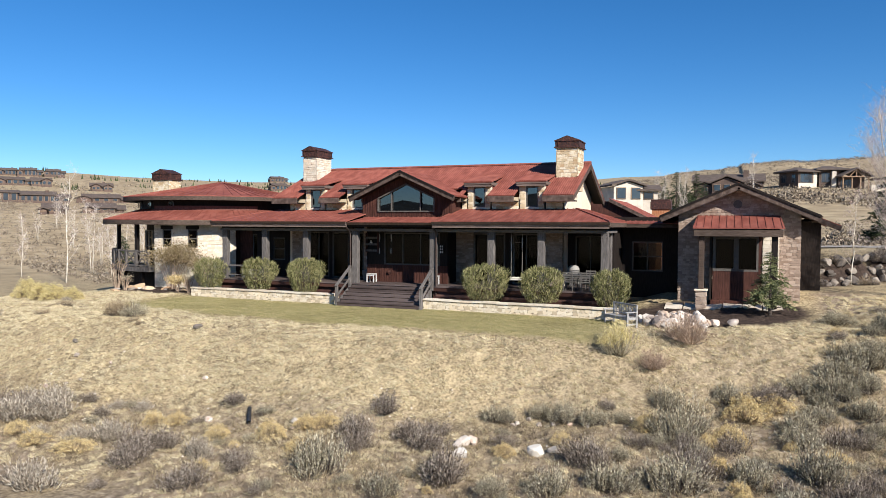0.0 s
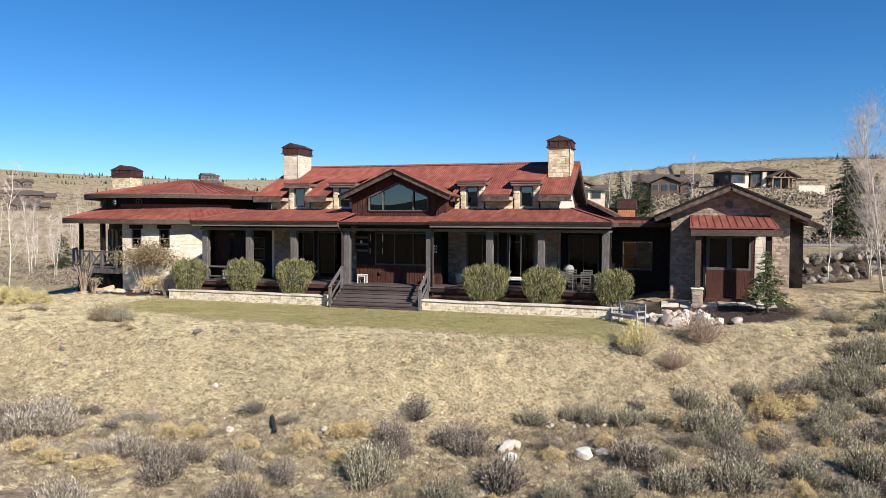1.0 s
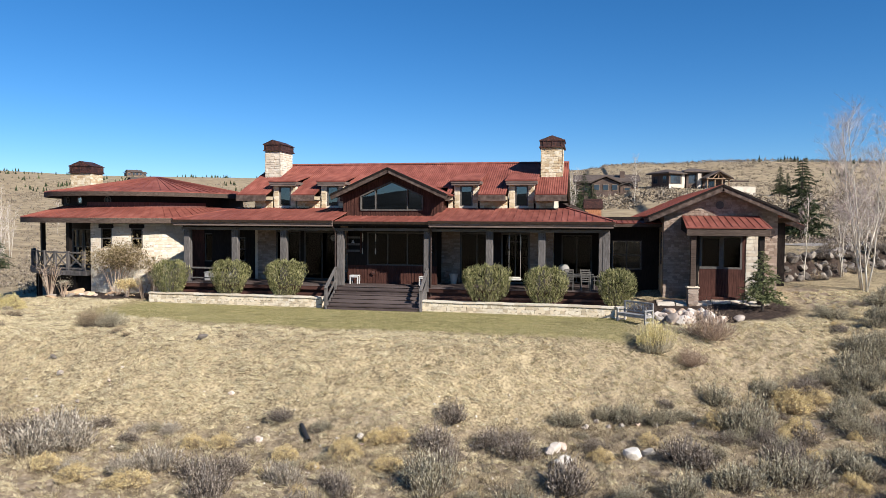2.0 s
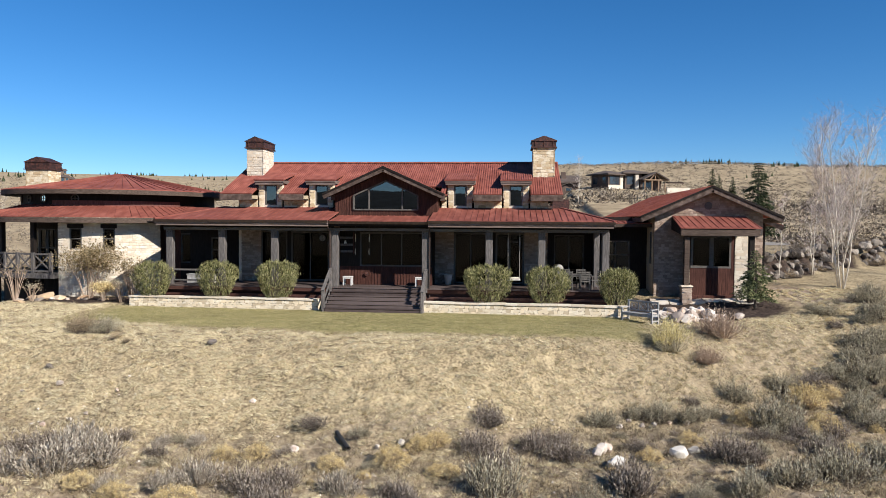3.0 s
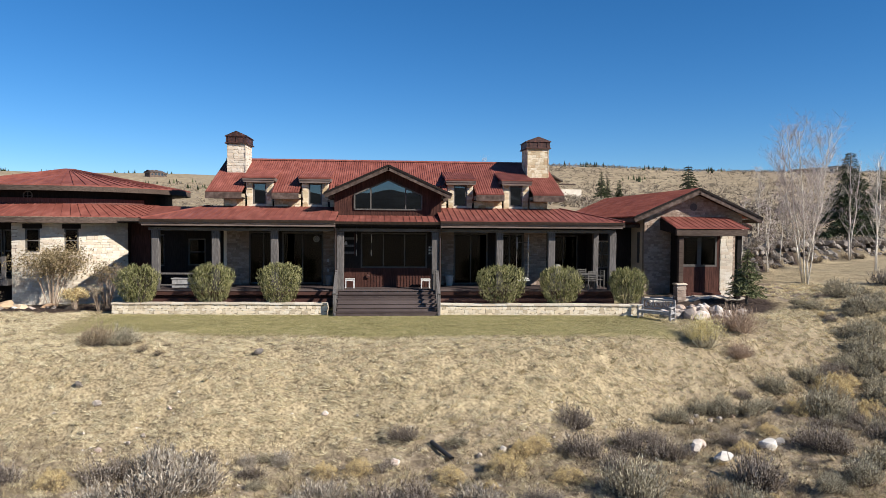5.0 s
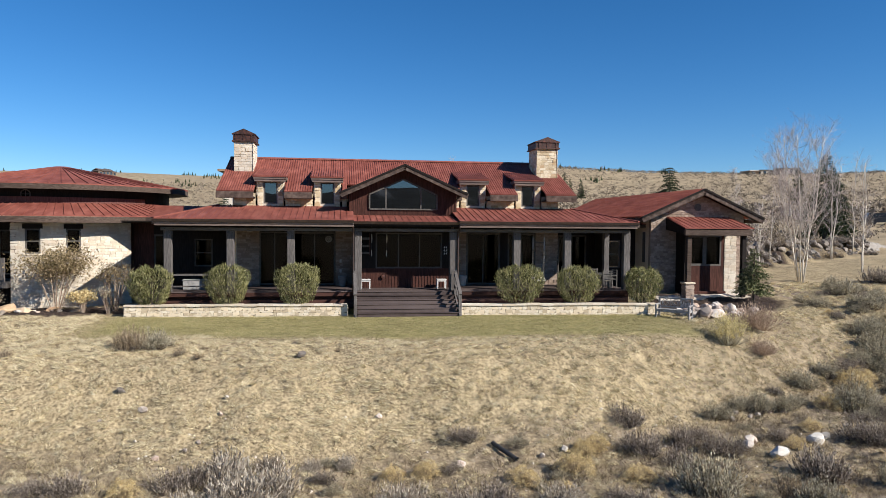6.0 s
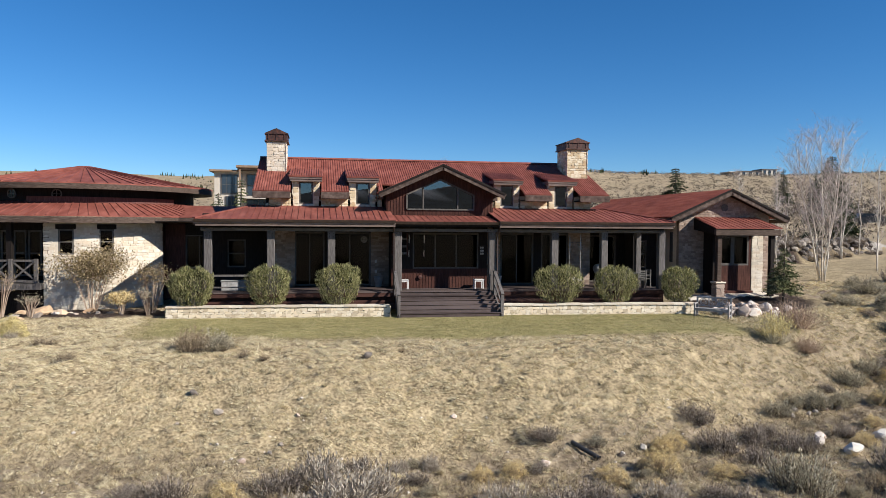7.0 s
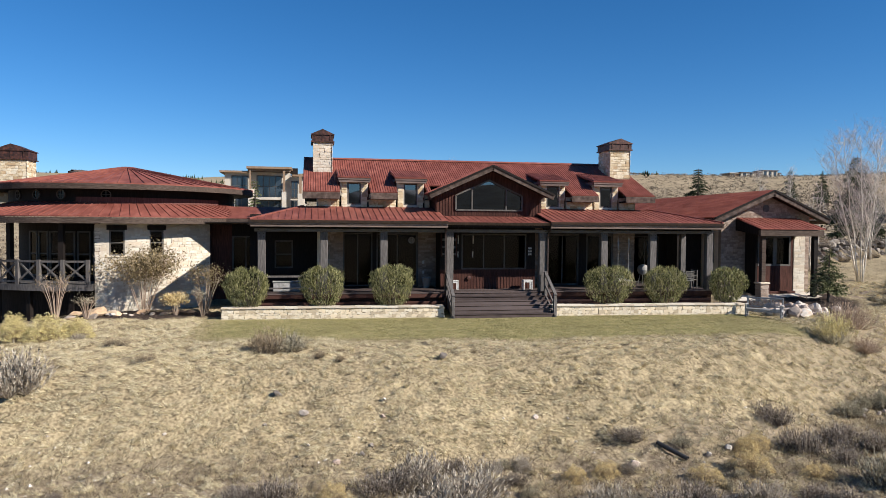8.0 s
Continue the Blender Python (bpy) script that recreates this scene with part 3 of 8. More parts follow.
def gable_wall():
    """Timber-clad gable wall with a hole for the window."""
    y0, y1 = 1.65, 1.8
    wx, zb, zs, zt = 1.66, 4.86, 5.58, 6.33
    bm = bmesh.new()
    for sx in (-1, 1):
        prism(bm, [(sx * 2.65, 4.45), (sx * wx, 4.45), (sx * wx, 6.15), (sx * 2.65, 5.72)], "y", y0, y1)
        prism(bm, [(sx * wx, zs), (0, zt), (0, 6.9), (sx * wx, 6.16)], "y", y0, y1)
        box(bm, min(sx * 2.5, sx * 2.65), max(sx * 2.5, sx * 2.65), y1, 5, 4.5, 5.75)
    box(bm, -wx, wx, y0, y1, 4.45, zb)
    wall = part("gable_siding", bm, M_SIDING, house, "dark red-brown vertical board siding")
    rs = random.Random(5)
    for i in range(36):
        x = -2.58 + i * 0.147
        if abs(x) > wx + 0.05:
            part("batten", boxes((x - 0.02, x + 0.02, y0 - 0.018, y0, 4.5, 5.7)), M_SIDING, wall)
        else:
            part("batten", boxes((x - 0.02, x + 0.02, y0 - 0.018, y0, 4.5, zb - 0.04)), M_SIDING, wall)
    fr = bmesh.new()
    f = 0.07
    beam(fr, (-wx, y0 - 0.02, zb), (wx, y0 - 0.02, zb), 0.1, f)
    for sx in (-1, 1):
        beam(fr, (sx * wx, y0 - 0.02, zb), (sx * wx, y0 - 0.02, zs), 0.1, f, up=(1, 0, 0))
        beam(fr, (sx * wx, y0 - 0.02, zs), (0, y0 - 0.02, zt), 0.1, f)
        x = sx * 0.86
        beam(fr, (x, y0 - 0.02, zb), (x, y0 - 0.02, zt - abs(x) / wx * (zt - zs)), 0.08, 0.06, up=(1, 0, 0))
    win = part("window", fr, M_FRAME, house, "large trapezoid gable window in a dark frame")
    for outline in ([(-wx, zb), (-0.86, zb), (-0.86, zt - 0.86 / wx * (zt - zs)), (-wx, zs)], [(wx, zb), (0.86, zb), (0.86, zt - 0.86 / wx * (zt - zs)), (wx, zs)],
                    [(-0.86, zb), (0.86, zb), (0.86, zt - 0.86 / wx * (zt - zs)), (0, zt), (-0.86, zt - 0.86 / wx * (zt - zs))]):
        pane = part("pane", prism(bmesh.new(), outline, "y", y0 + 0.05, y0 + 0.06), M_COATED, win)
        pane.visible_shadow = False
    # near-black room surfaces, so sun through the gable window leaves them dark
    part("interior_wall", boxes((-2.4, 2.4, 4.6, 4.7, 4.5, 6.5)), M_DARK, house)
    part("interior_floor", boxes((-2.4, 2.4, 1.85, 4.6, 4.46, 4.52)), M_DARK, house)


gable_wall()

# porch roof: hipped at both ends, lower across the centre bay
PE, PZ, PT, PTZ, PX = -0.55, 4.32, 3.0, 5.0, 11.25
PS = (PTZ - PZ) / (PT - PE)


def pz(y):
    return PZ + PS * (y - PE)


for sx in (-1, 1):
    xs = [2.45 + 0.29 * i for i in range(1, 31)]
    seams = []
    for x in xs:
        top = PT if x < 9.0 else PT - (x - 9.0) / (PX - 9.0) * (PT - PE)
        if top > PE + 0.1:
            seams.append(((sx * x, PE, PZ), (sx * x, top, pz(top))))
    seam_roof("porch_roof", [(sx * 2.45, PE, PZ), (sx * PX, PE, PZ), (sx * 9.0, PT, PTZ), (sx * 2.45, PT, PTZ)][::sx], 0.05, seams, house)
    hs = [(((sx * PX, y, PZ)), (sx * 9.0, max(y, PT), PTZ) if y > PT else (sx * (PX - (y - PE) / (PT - PE) * (PX - 9.0)), y, pz(y))) for y in [PE + 0.29 * i for i in range(1, 24)]]
    seam_roof("porch_roof", [(sx * PX, PE, PZ), (sx * PX, 6.4, PZ), (sx * 9.0, 6.4, PTZ), (sx * 9.0, PT, PTZ)][::sx], 0.05, hs, house)
    part("hip_cap", beam(bmesh.new(), (sx * PX, PE, PZ + 0.02), (sx * 9.0, PT, PTZ + 0.02), 0.16, 0.05), M_ROOF, house)
    part("fascia", boxes((min(sx * 2.45, sx * PX), max(sx * 2.45, sx * PX), PE - 0.04, PE + 0.04, 4.10, 4.27), bevel=0.01), M_BOARD, house)
    part("lower_fascia", boxes((min(sx * 2.45, sx * (PX - 0.06)), max(sx * 2.45, sx * (PX - 0.06)), PE, PE + 0.06, 3.99, 4.095), bevel=0.01), M_BOARD, house)
    part("gutter", prism(bmesh.new(), [(PE - 0.14, 4.29), (PE - 0.04, 4.29), (PE - 0.04, 4.18), (PE - 0.1, 4.18)], "x", min(sx * 2.45, sx * PX), max(sx * 2.45, sx * PX)), M_GUTTER, house)
    part("side_fascia", boxes((min(sx * (PX - 0.04), sx * (PX + 0.04)), max(sx * (PX - 0.04), sx * (PX + 0.04)), PE, 6.4, 4.06, 4.27)), M_FASCIA, house)
    part("porch_beam", boxes((min(sx * 2.3, sx * 11.05), max(sx * 2.3, sx * 11.05), 0.0, 0.26, 3.77, 3.92), bevel=0.015), M_RAIL, house)
    # near-black plates and soffit stand for the shadowed gap above the beam
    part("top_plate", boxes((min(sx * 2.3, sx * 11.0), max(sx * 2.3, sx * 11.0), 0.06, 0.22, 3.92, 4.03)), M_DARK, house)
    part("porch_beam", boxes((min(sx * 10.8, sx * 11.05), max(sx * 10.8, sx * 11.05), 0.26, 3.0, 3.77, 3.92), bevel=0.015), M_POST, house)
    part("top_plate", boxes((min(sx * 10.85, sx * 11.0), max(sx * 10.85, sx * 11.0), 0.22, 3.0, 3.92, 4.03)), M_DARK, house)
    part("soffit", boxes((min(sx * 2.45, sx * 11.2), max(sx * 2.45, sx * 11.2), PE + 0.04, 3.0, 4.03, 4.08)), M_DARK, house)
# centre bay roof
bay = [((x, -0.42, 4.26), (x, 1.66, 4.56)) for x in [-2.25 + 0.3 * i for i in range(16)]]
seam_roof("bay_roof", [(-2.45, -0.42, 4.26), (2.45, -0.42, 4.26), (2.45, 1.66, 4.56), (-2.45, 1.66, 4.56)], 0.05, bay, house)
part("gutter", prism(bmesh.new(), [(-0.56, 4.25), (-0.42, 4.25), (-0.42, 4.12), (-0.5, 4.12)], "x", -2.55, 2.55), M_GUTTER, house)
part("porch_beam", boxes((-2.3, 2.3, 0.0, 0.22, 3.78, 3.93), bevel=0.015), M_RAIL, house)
# bay fascia and soffit near-black: the eave shadow above the beam
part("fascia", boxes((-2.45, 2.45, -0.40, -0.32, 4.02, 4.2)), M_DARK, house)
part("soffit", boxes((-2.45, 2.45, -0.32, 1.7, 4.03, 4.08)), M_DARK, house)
for sx in (-1, 1):
    bm = tube(bmesh.new(), [(sx * 2.5, -0.48, 4.14), (sx * 2.5, -0.44, 4.0), (sx * 2.48, -0.1, 3.75), (sx * 2.47, -0.05, 3.6), (sx * 2.47, -0.05, 0.6)], [0.04] * 5, 8)
    part("downspout", bm, M_GUTTER, house)

# posts
for x in (-10.75, -8.02, -5.32, -2.25, 2.25, 5.35, 7.88, 10.9):
    post = part("post", boxes((x - 0.17, x + 0.17, 0.0, 0.3, DECK, 3.775), bevel=0.02), M_POST, house)
    for bx, bz in ((-0.09, 3.68), (0.09, 3.68), (-0.09, 3.55), (0.09, 3.55)):
        part("bolt", tube(bmesh.new(), [(x + bx, 0.005, bz), (x + bx, -0.018, bz)], [0.015, 0.015], 6), M_DARK, post)
    for bx in (-0.26, -0.12, 0.12, 0.26):
        if abs(x + bx) < 11.0:
            part("beam_bolt", tube(bmesh.new(), [(x + bx, 0.005, 3.85), (x + bx, -0.018, 3.85)], [0.015, 0.015], 6), M_DARK, post)
part("post", boxes((10.6, 10.88, 2.3, 2.58, DECK, 3.775), bevel=0.02), M_POST, house)

# porch back wall: stone piers, windows, sliding doors, siding
for k, (a, b) in enumerate(((-8.15, -7.05), (-3.3, -2.4), (2.4, 3.4), (7.1, 8.3))):
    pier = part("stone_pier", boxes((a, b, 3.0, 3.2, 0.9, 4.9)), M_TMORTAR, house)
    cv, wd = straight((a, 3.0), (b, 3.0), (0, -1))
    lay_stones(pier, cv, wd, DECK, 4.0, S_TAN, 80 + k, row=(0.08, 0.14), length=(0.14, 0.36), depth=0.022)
# headers and door posts coloured near-black to hold the porch shade
for a, b in ((-7.05, -3.3), (3.4, 7.1)):
    part("header", boxes((a, b, 3.0, 3.2, 3.7, 4.9)), M_DARK, house)
window(-7.05, -5.6, DECK + 0.05, 3.7, 3.08, 2, 1)
part("door_post", boxes((-5.6, -5.4, 3.0, 3.2, DECK, 3.7)), M_DARK, house)
window(-5.4, -3.3, DECK + 0.02, 3.7, 3.08, 2, 1, f=0.09)
window(3.4, 5.2, DECK + 0.02, 3.7, 3.08, 2, 1, f=0.09)
part("door_post", boxes((5.2, 5.6, 3.0, 3.2, DECK, 3.7)), M_DARK, house)
window(5.6, 7.1, DECK + 0.02, 3.7, 3.08, 2, 1, f=0.09)
# centre bay wall: red-brown where lit below, shade painted near-black above
bayw = part("bay_siding", boxes((-2.4, 2.4, 1.7, 1.85, DECK, 1.95)), M_SIDING, house)
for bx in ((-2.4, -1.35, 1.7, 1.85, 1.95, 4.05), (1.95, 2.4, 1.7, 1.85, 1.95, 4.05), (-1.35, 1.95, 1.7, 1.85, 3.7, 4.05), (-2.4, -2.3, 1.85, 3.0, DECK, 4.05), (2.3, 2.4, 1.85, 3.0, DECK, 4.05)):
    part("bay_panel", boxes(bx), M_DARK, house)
for i in range(32):
    x = -2.34 + i * 0.15
    part("batten", boxes((x - 0.018, x + 0.018, 1.682, 1.70, DECK, 1.92)), M_SIDING, bayw)
window(-1.35, 1.95, 1.95, 3.7, 1.77, 3, 1)
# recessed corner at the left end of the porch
# corner boards near-black: the shade of the recess is in their colour
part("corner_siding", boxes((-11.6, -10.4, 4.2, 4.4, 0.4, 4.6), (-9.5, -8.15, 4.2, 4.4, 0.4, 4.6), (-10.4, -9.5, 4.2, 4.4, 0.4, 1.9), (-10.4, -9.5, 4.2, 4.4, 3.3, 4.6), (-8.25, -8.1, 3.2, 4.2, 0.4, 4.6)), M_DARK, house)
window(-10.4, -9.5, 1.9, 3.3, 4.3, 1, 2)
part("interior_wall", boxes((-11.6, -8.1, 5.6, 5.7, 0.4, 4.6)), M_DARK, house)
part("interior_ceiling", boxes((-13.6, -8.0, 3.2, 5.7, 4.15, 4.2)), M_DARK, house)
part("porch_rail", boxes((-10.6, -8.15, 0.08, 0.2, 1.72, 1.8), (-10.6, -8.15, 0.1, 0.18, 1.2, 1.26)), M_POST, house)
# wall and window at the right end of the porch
# end wall painted near-black for the shade at this end of the porch
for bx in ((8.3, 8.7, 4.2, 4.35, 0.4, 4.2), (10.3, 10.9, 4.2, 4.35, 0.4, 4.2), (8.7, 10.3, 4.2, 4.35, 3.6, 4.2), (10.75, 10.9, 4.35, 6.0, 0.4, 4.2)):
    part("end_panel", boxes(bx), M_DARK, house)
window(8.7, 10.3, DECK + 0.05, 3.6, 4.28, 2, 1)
# wall return added to block the sun from the end wall
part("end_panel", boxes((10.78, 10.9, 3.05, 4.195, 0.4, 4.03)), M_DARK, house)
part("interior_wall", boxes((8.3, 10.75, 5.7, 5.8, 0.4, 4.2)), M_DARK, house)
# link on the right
# link boards near-black, standing for shade under the link roof
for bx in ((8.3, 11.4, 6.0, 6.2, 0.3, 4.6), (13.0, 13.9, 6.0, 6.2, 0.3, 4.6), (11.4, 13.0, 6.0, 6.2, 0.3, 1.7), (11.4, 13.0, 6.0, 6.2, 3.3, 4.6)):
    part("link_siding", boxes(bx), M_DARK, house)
window(11.4, 13.0, 1.7, 3.3, 6.1, 2, 2)
ls = [((x, 4.6, 4.27), (x, 7.6, 4.56)) for x in [9.2 + 0.3 * i for i in range(17)]]
seam_roof("link_roof", [(9.0, 4.6, 4.27), (14.2, 4.6, 4.27), (14.2, 7.6, 4.56), (9.0, 7.6, 4.56)], 0.06, ls, house, h=0.035)
part("fascia", boxes((9.5, 14.0, 4.6, 4.68, 4.05, 4.24)), M_FASCIA, house)
part("soffit", boxes((9.5, 13.9, 4.68, 6.0, 4.05, 4.1)), M_DARK, house)


# low rear wing behind the house, its roof falling to the right
corrugated("rear_roof", (10.95, 20.0, 4.66), (10.95, 30.0, 4.66), (8.0, 20.0, 6.15), (8.0, 30.0, 6.15), 0.15, 0.007, house)
part("rear_rake", beam(bmesh.new(), (10.97, 20.0, 4.52), (8.0, 20.0, 6.02), 0.12, 0.24), M_BARGE, house)
part("rear_wall", prism(bmesh.new(), [(2.0, -0.3), (10.4, -0.3), (10.4, 4.75), (8.0, 5.95), (2.0, 5.95)], "y", 20.3, 30.0), M_SIDING, house)


# chimneys
def chimney(x0, x1, y0, y1, z0, z1, seed, top, stones, label):
    ch = part("chimney", boxes((x0 + 0.06, x1 - 0.06, y0 + 0.06, y1 - 0.06, z0, z1)), M_HMORTAR, house, label)
    for p, q, n in (((x0 + 0.05, y0 + 0.06), (x1 - 0.05, y0 + 0.06), (0, -1)), ((x1 - 0.06, y0), (x1 - 0.06, y1), (1, 0)), ((x0 + 0.06, y1), (x0 + 0.06, y0), (-1, 0))):
        cv, wd = straight(p, q, n)
        lay_stones(ch, cv, wd, z0 + 0.3, z1, stones, seed, row=(0.10, 0.19), length=(0.16, 0.36), depth=0.024)
        seed += 1
    xm = (x0 + x1) / 2
    zc = z1 + (top - z1) * 0.55
    e = 0.07
    bm = boxes((x0 - e, x1 + e, y0 - e, y1 + e, z1, z1 + 0.06), (x0 - 0.02, x1 + 0.02, y0 - 0.02, y1 + 0.02, z1 + 0.06, zc))
    part("cap_band", bm, M_RUST, ch, "rusted metal chimney shroud")
    bm = prism(bmesh.new(), [(x0 - e, zc), (x1 + e, zc), (x1 + e, zc + 0.04), (xm, top), (x0 - e, zc + 0.04)], "y", y0 - e, y1 + e)
    part("cap_roof", bm, M_RUST, ch)
    for i in range(3):
        x = x0 + (x1 - x0) * (0.12 + 0.38 * i)
        part("cap_rib", boxes((x - 0.02, x + 0.02, y0 - 0.05, y0 - 0.02, z1 + 0.06, zc)), M_RUST, ch)


chimney(-8.55, -7.5, 4.75, 6.5, 6.0, 8.33, 120, 9.0, S_CREAM, "cream stone chimney with a rusted metal cap")
chimney(7.5, 8.75, 4.55, 6.2, 6.0, 8.3, 130, 8.95, S_HONEY, "honey-coloured stone chimney with a rusted metal cap")
chimney(-25.35, -23.7, 9.6, 10.9, 5.2, 7.5, 140, 8.35, S_HONEY, "broad honey-coloured stone chimney with a rusted metal cap")

part("rear_chimney", boxes((9.98, 11.42, 30.6, 31.8, -0.3, 5.55)), mat("copper_sheet", [(0.24, 0.085, 0.035), (0.42, 0.17, 0.075), (0.50, 0.27, 0.14)], 5, 0.6, 0.2, 0.1, 20, (4, 4, 0.5)), house, "orange copper-clad rear chimney")
part("chimney_cap", boxes((9.85, 11.55, 30.5, 31.9, 5.55, 6.25), (9.9, 11.5, 30.55, 31.85, 6.25, 6.42), bevel=0.02), M_RUST, house)

# right wing: gable front with a door bay under a canopy
FX0, FX1, FY = 13.9, 19.4, 3.95
rw = part("wing_wall", prism(bmesh.new(), [(FX0, 0.2), (FX1, 0.2), (FX1, 4.75), (16.65, 5.95), (FX0, 4.75)], "y", FY, FY + 0.25), M_TMORTAR, house)
cv, wd = straight((FX0, FY), (FX1, FY), (0, -1))
lay_stones(rw, cv, wd, 0.35, 5.85, S_TAN, 150, inside=lambda u, z: not (1.4 < u < 4.55 and z < 4.3) and z < 5.85 - abs(u - 2.75) * 0.437, row=(0.08, 0.15), length=(0.14, 0.36), depth=0.022)
part("side_wall", boxes((FX0, FX0 + 0.25, FY + 0.25, 19, 0.2, 4.75), bevel=0.01), M_STUCCO, house)
part("side_wall", boxes((FX1 - 0.25, FX1, FY + 0.25, 19, 0.2, 4.75), bevel=0.01), M_STUCCO, house)
part("rear_wall", prism(bmesh.new(), [(FX0, 0.2), (FX1, 0.2), (FX1, 4.75), (16.65, 5.95), (FX0, 4.75)], "y", 19, 19.25), M_STUCCO, house)
part("slot_window", boxes((FX0 - 0.04, FX0 + 0.02, 4.62, 4.92, 2.1, 3.8)), M_FRAME, house)
for x0, z0, d in ((13.1, 4.66, 1), (20.15, 4.66, -1)):
    corrugated("wing_roof", (x0, 3.2, z0), (x0, 20.0, z0), (16.65, 3.2, 6.22), (16.65, 20.0, 6.22), 0.15, 0.007, house, M_WINGROOF)
    part("barge_board", beam(bmesh.new(), (x0 - d * 0.02, 3.25, z0 - 0.19), (16.65, 3.25, 6.03), 0.12, 0.3), M_BARGE, house)
    part("barge_trim", beam(bmesh.new(), (x0 - d * 0.02, 3.17, z0 - 0.05), (16.65, 3.17, 6.17), 0.06, 0.1), M_DARK, house)
    part("eave_fascia", boxes((x0 - 0.04, x0 + 0.04, 3.3, 20.0, z0 - 0.32, z0 - 0.1)), M_FASCIA, house)
    part("wing_soffit", beam(bmesh.new(), (x0, 3.62, z0 - 0.2), (16.65, 3.62, 6.02), 0.7, 0.05, up=(-d * 0.4, 0, 1)), M_DARK, house)
bm = bmesh.new()
bmesh.ops.create_circle(bm, cap_ends=True, segments=20, radius=0.2, matrix=pose(16.62, FY - 0.07, 5.2, 90, 0, 0))
ext = bmesh.ops.extrude_face_region(bm, geom=bm.faces[:])
bmesh.ops.translate(bm, verts=[v for v in ext["geom"] if isinstance(v, bmesh.types.BMVert)], vec=(0, 0.05, 0))
part("round_vent", bm, M_FRAME, house)
# side lean-to
corrugated("leanto_roof", (21.4, 6.6, 4.2), (21.4, 13.0, 4.2), (19.6, 6.6, 4.95), (19.6, 13.0, 4.95), 0.15, 0.007, house)
part("barge_board", beam(bmesh.new(), (21.4, 6.65, 4.03), (19.6, 6.65, 4.8), 0.12, 0.24), M_BARGE, house)
# near-black siding in place of the shade of a deeper roof overhang
part("leanto_wall", boxes((19.4, 20.55, 7.0, 13.0, 0.4, 4.4)), M_DARK, house)
# door bay
part("bay_wall", boxes((15.4, 15.5, 2.95, 3.95, 0.3, 4.3)), M_DARK, house)
pier = part("pier", boxes((17.72, 18.4, 2.97, 3.95, 0.3, 4.3)), M_MORTAR, house)
cv, wd = straight((17.72, 2.97), (18.4, 2.97), (0, -1))
lay_stones(pier, cv, wd, 0.4, 4.2, S_CREAM, 170)
cv, wd = straight((18.4, 2.97), (18.4, 3.95), (1, 0))
lay_stones(pier, cv, wd, 0.4, 4.2, S_CREAM, 171)
part("bay_wall", boxes((15.5, 17.72, 2.98, 3.1, 3.68, 4.3), (17.55, 17.72, 2.98, 3.1, 0.5, 3.68), (16.6, 17.55, 2.98, 3.1, 0.5, 2.0)), M_SIDING, house)
window(16.6, 17.55, 2.0, 3.65, 3.03, 1, 1, f=0.09)
window(15.55, 16.6, 2.0, 3.65, 3.03, 1, 1, f=0.12)
part("door_panel", boxes((15.55, 16.6, 3.0, 3.08, 0.62, 2.0)), M_SIDING, house, "dark red-brown plank door below its glass")
part("threshold", boxes((15.45, 17.74, 2.75, 3.0, 0.2, 0.62), bevel=0.02), M_SIDING, house)
# room wall behind the wing door, shade in its colour
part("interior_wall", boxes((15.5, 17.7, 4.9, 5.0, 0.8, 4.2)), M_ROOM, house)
# canopy
cs = [((x, 1.5, 4.07), (x * 1.0, 3.93, 4.66)) for x in [14.85 + 0.33 * i for i in range(12)]]
seam_roof("canopy", [(14.68, 1.5, 4.07), (18.56, 1.5, 4.07), (18.5, 3.95, 4.66), (14.8, 3.95, 4.66)], 0.05, cs, house)
part("canopy_beam", boxes((14.72, 18.5, 1.55, 1.75, 3.66, 3.98), bevel=0.015), M_FASCIA, house)
part("canopy_soffit", prism(bmesh.new(), [(1.75, 3.95), (3.9, 4.4), (3.9, 4.34), (1.75, 3.89)], "x", 14.8, 18.4), M_DARK, house)
part("canopy_side", prism(bmesh.new(), [(1.6, 3.7), (3.9, 3.95), (3.9, 4.58), (1.6, 4.02)], "x", 14.76, 14.84), M_DARK, house)
part("canopy_post", boxes((14.95, 15.2, 1.75, 2.0, 1.2, 3.68), bevel=0.015), M_FASCIA, house)
part("canopy_post", boxes((18.05, 18.3, 1.75, 2.0, 0.35, 3.68), bevel=0.015), M_DARK, house)
base = part("post_base", boxes((14.85, 15.3, 1.65, 2.1, 0.1, 1.14)), M_MORTAR, house)
for p, q, n in (((14.85, 1.65), (15.3, 1.65), (0, -1)), ((15.3, 1.65), (15.3, 2.1), (1, 0)), ((14.85, 2.1), (14.85, 1.65), (-1, 0))):
    cv, wd = straight(p, q, n)
    lay_stones(base, cv, wd, 0.2, 1.1, S_TAN, 180)
part("base_cap", boxes((14.78, 15.37, 1.58, 2.17, 1.12, 1.2), bevel=0.02), M_STUCCO, base)

# left wing: round, with a drum and a cone roof
CX, CY = -18.6, 9.5


def ring_pt(r, deg, z):
    a = radians(deg)
    return Vector((CX + r * math.sin(a), CY - r * math.cos(a), z))


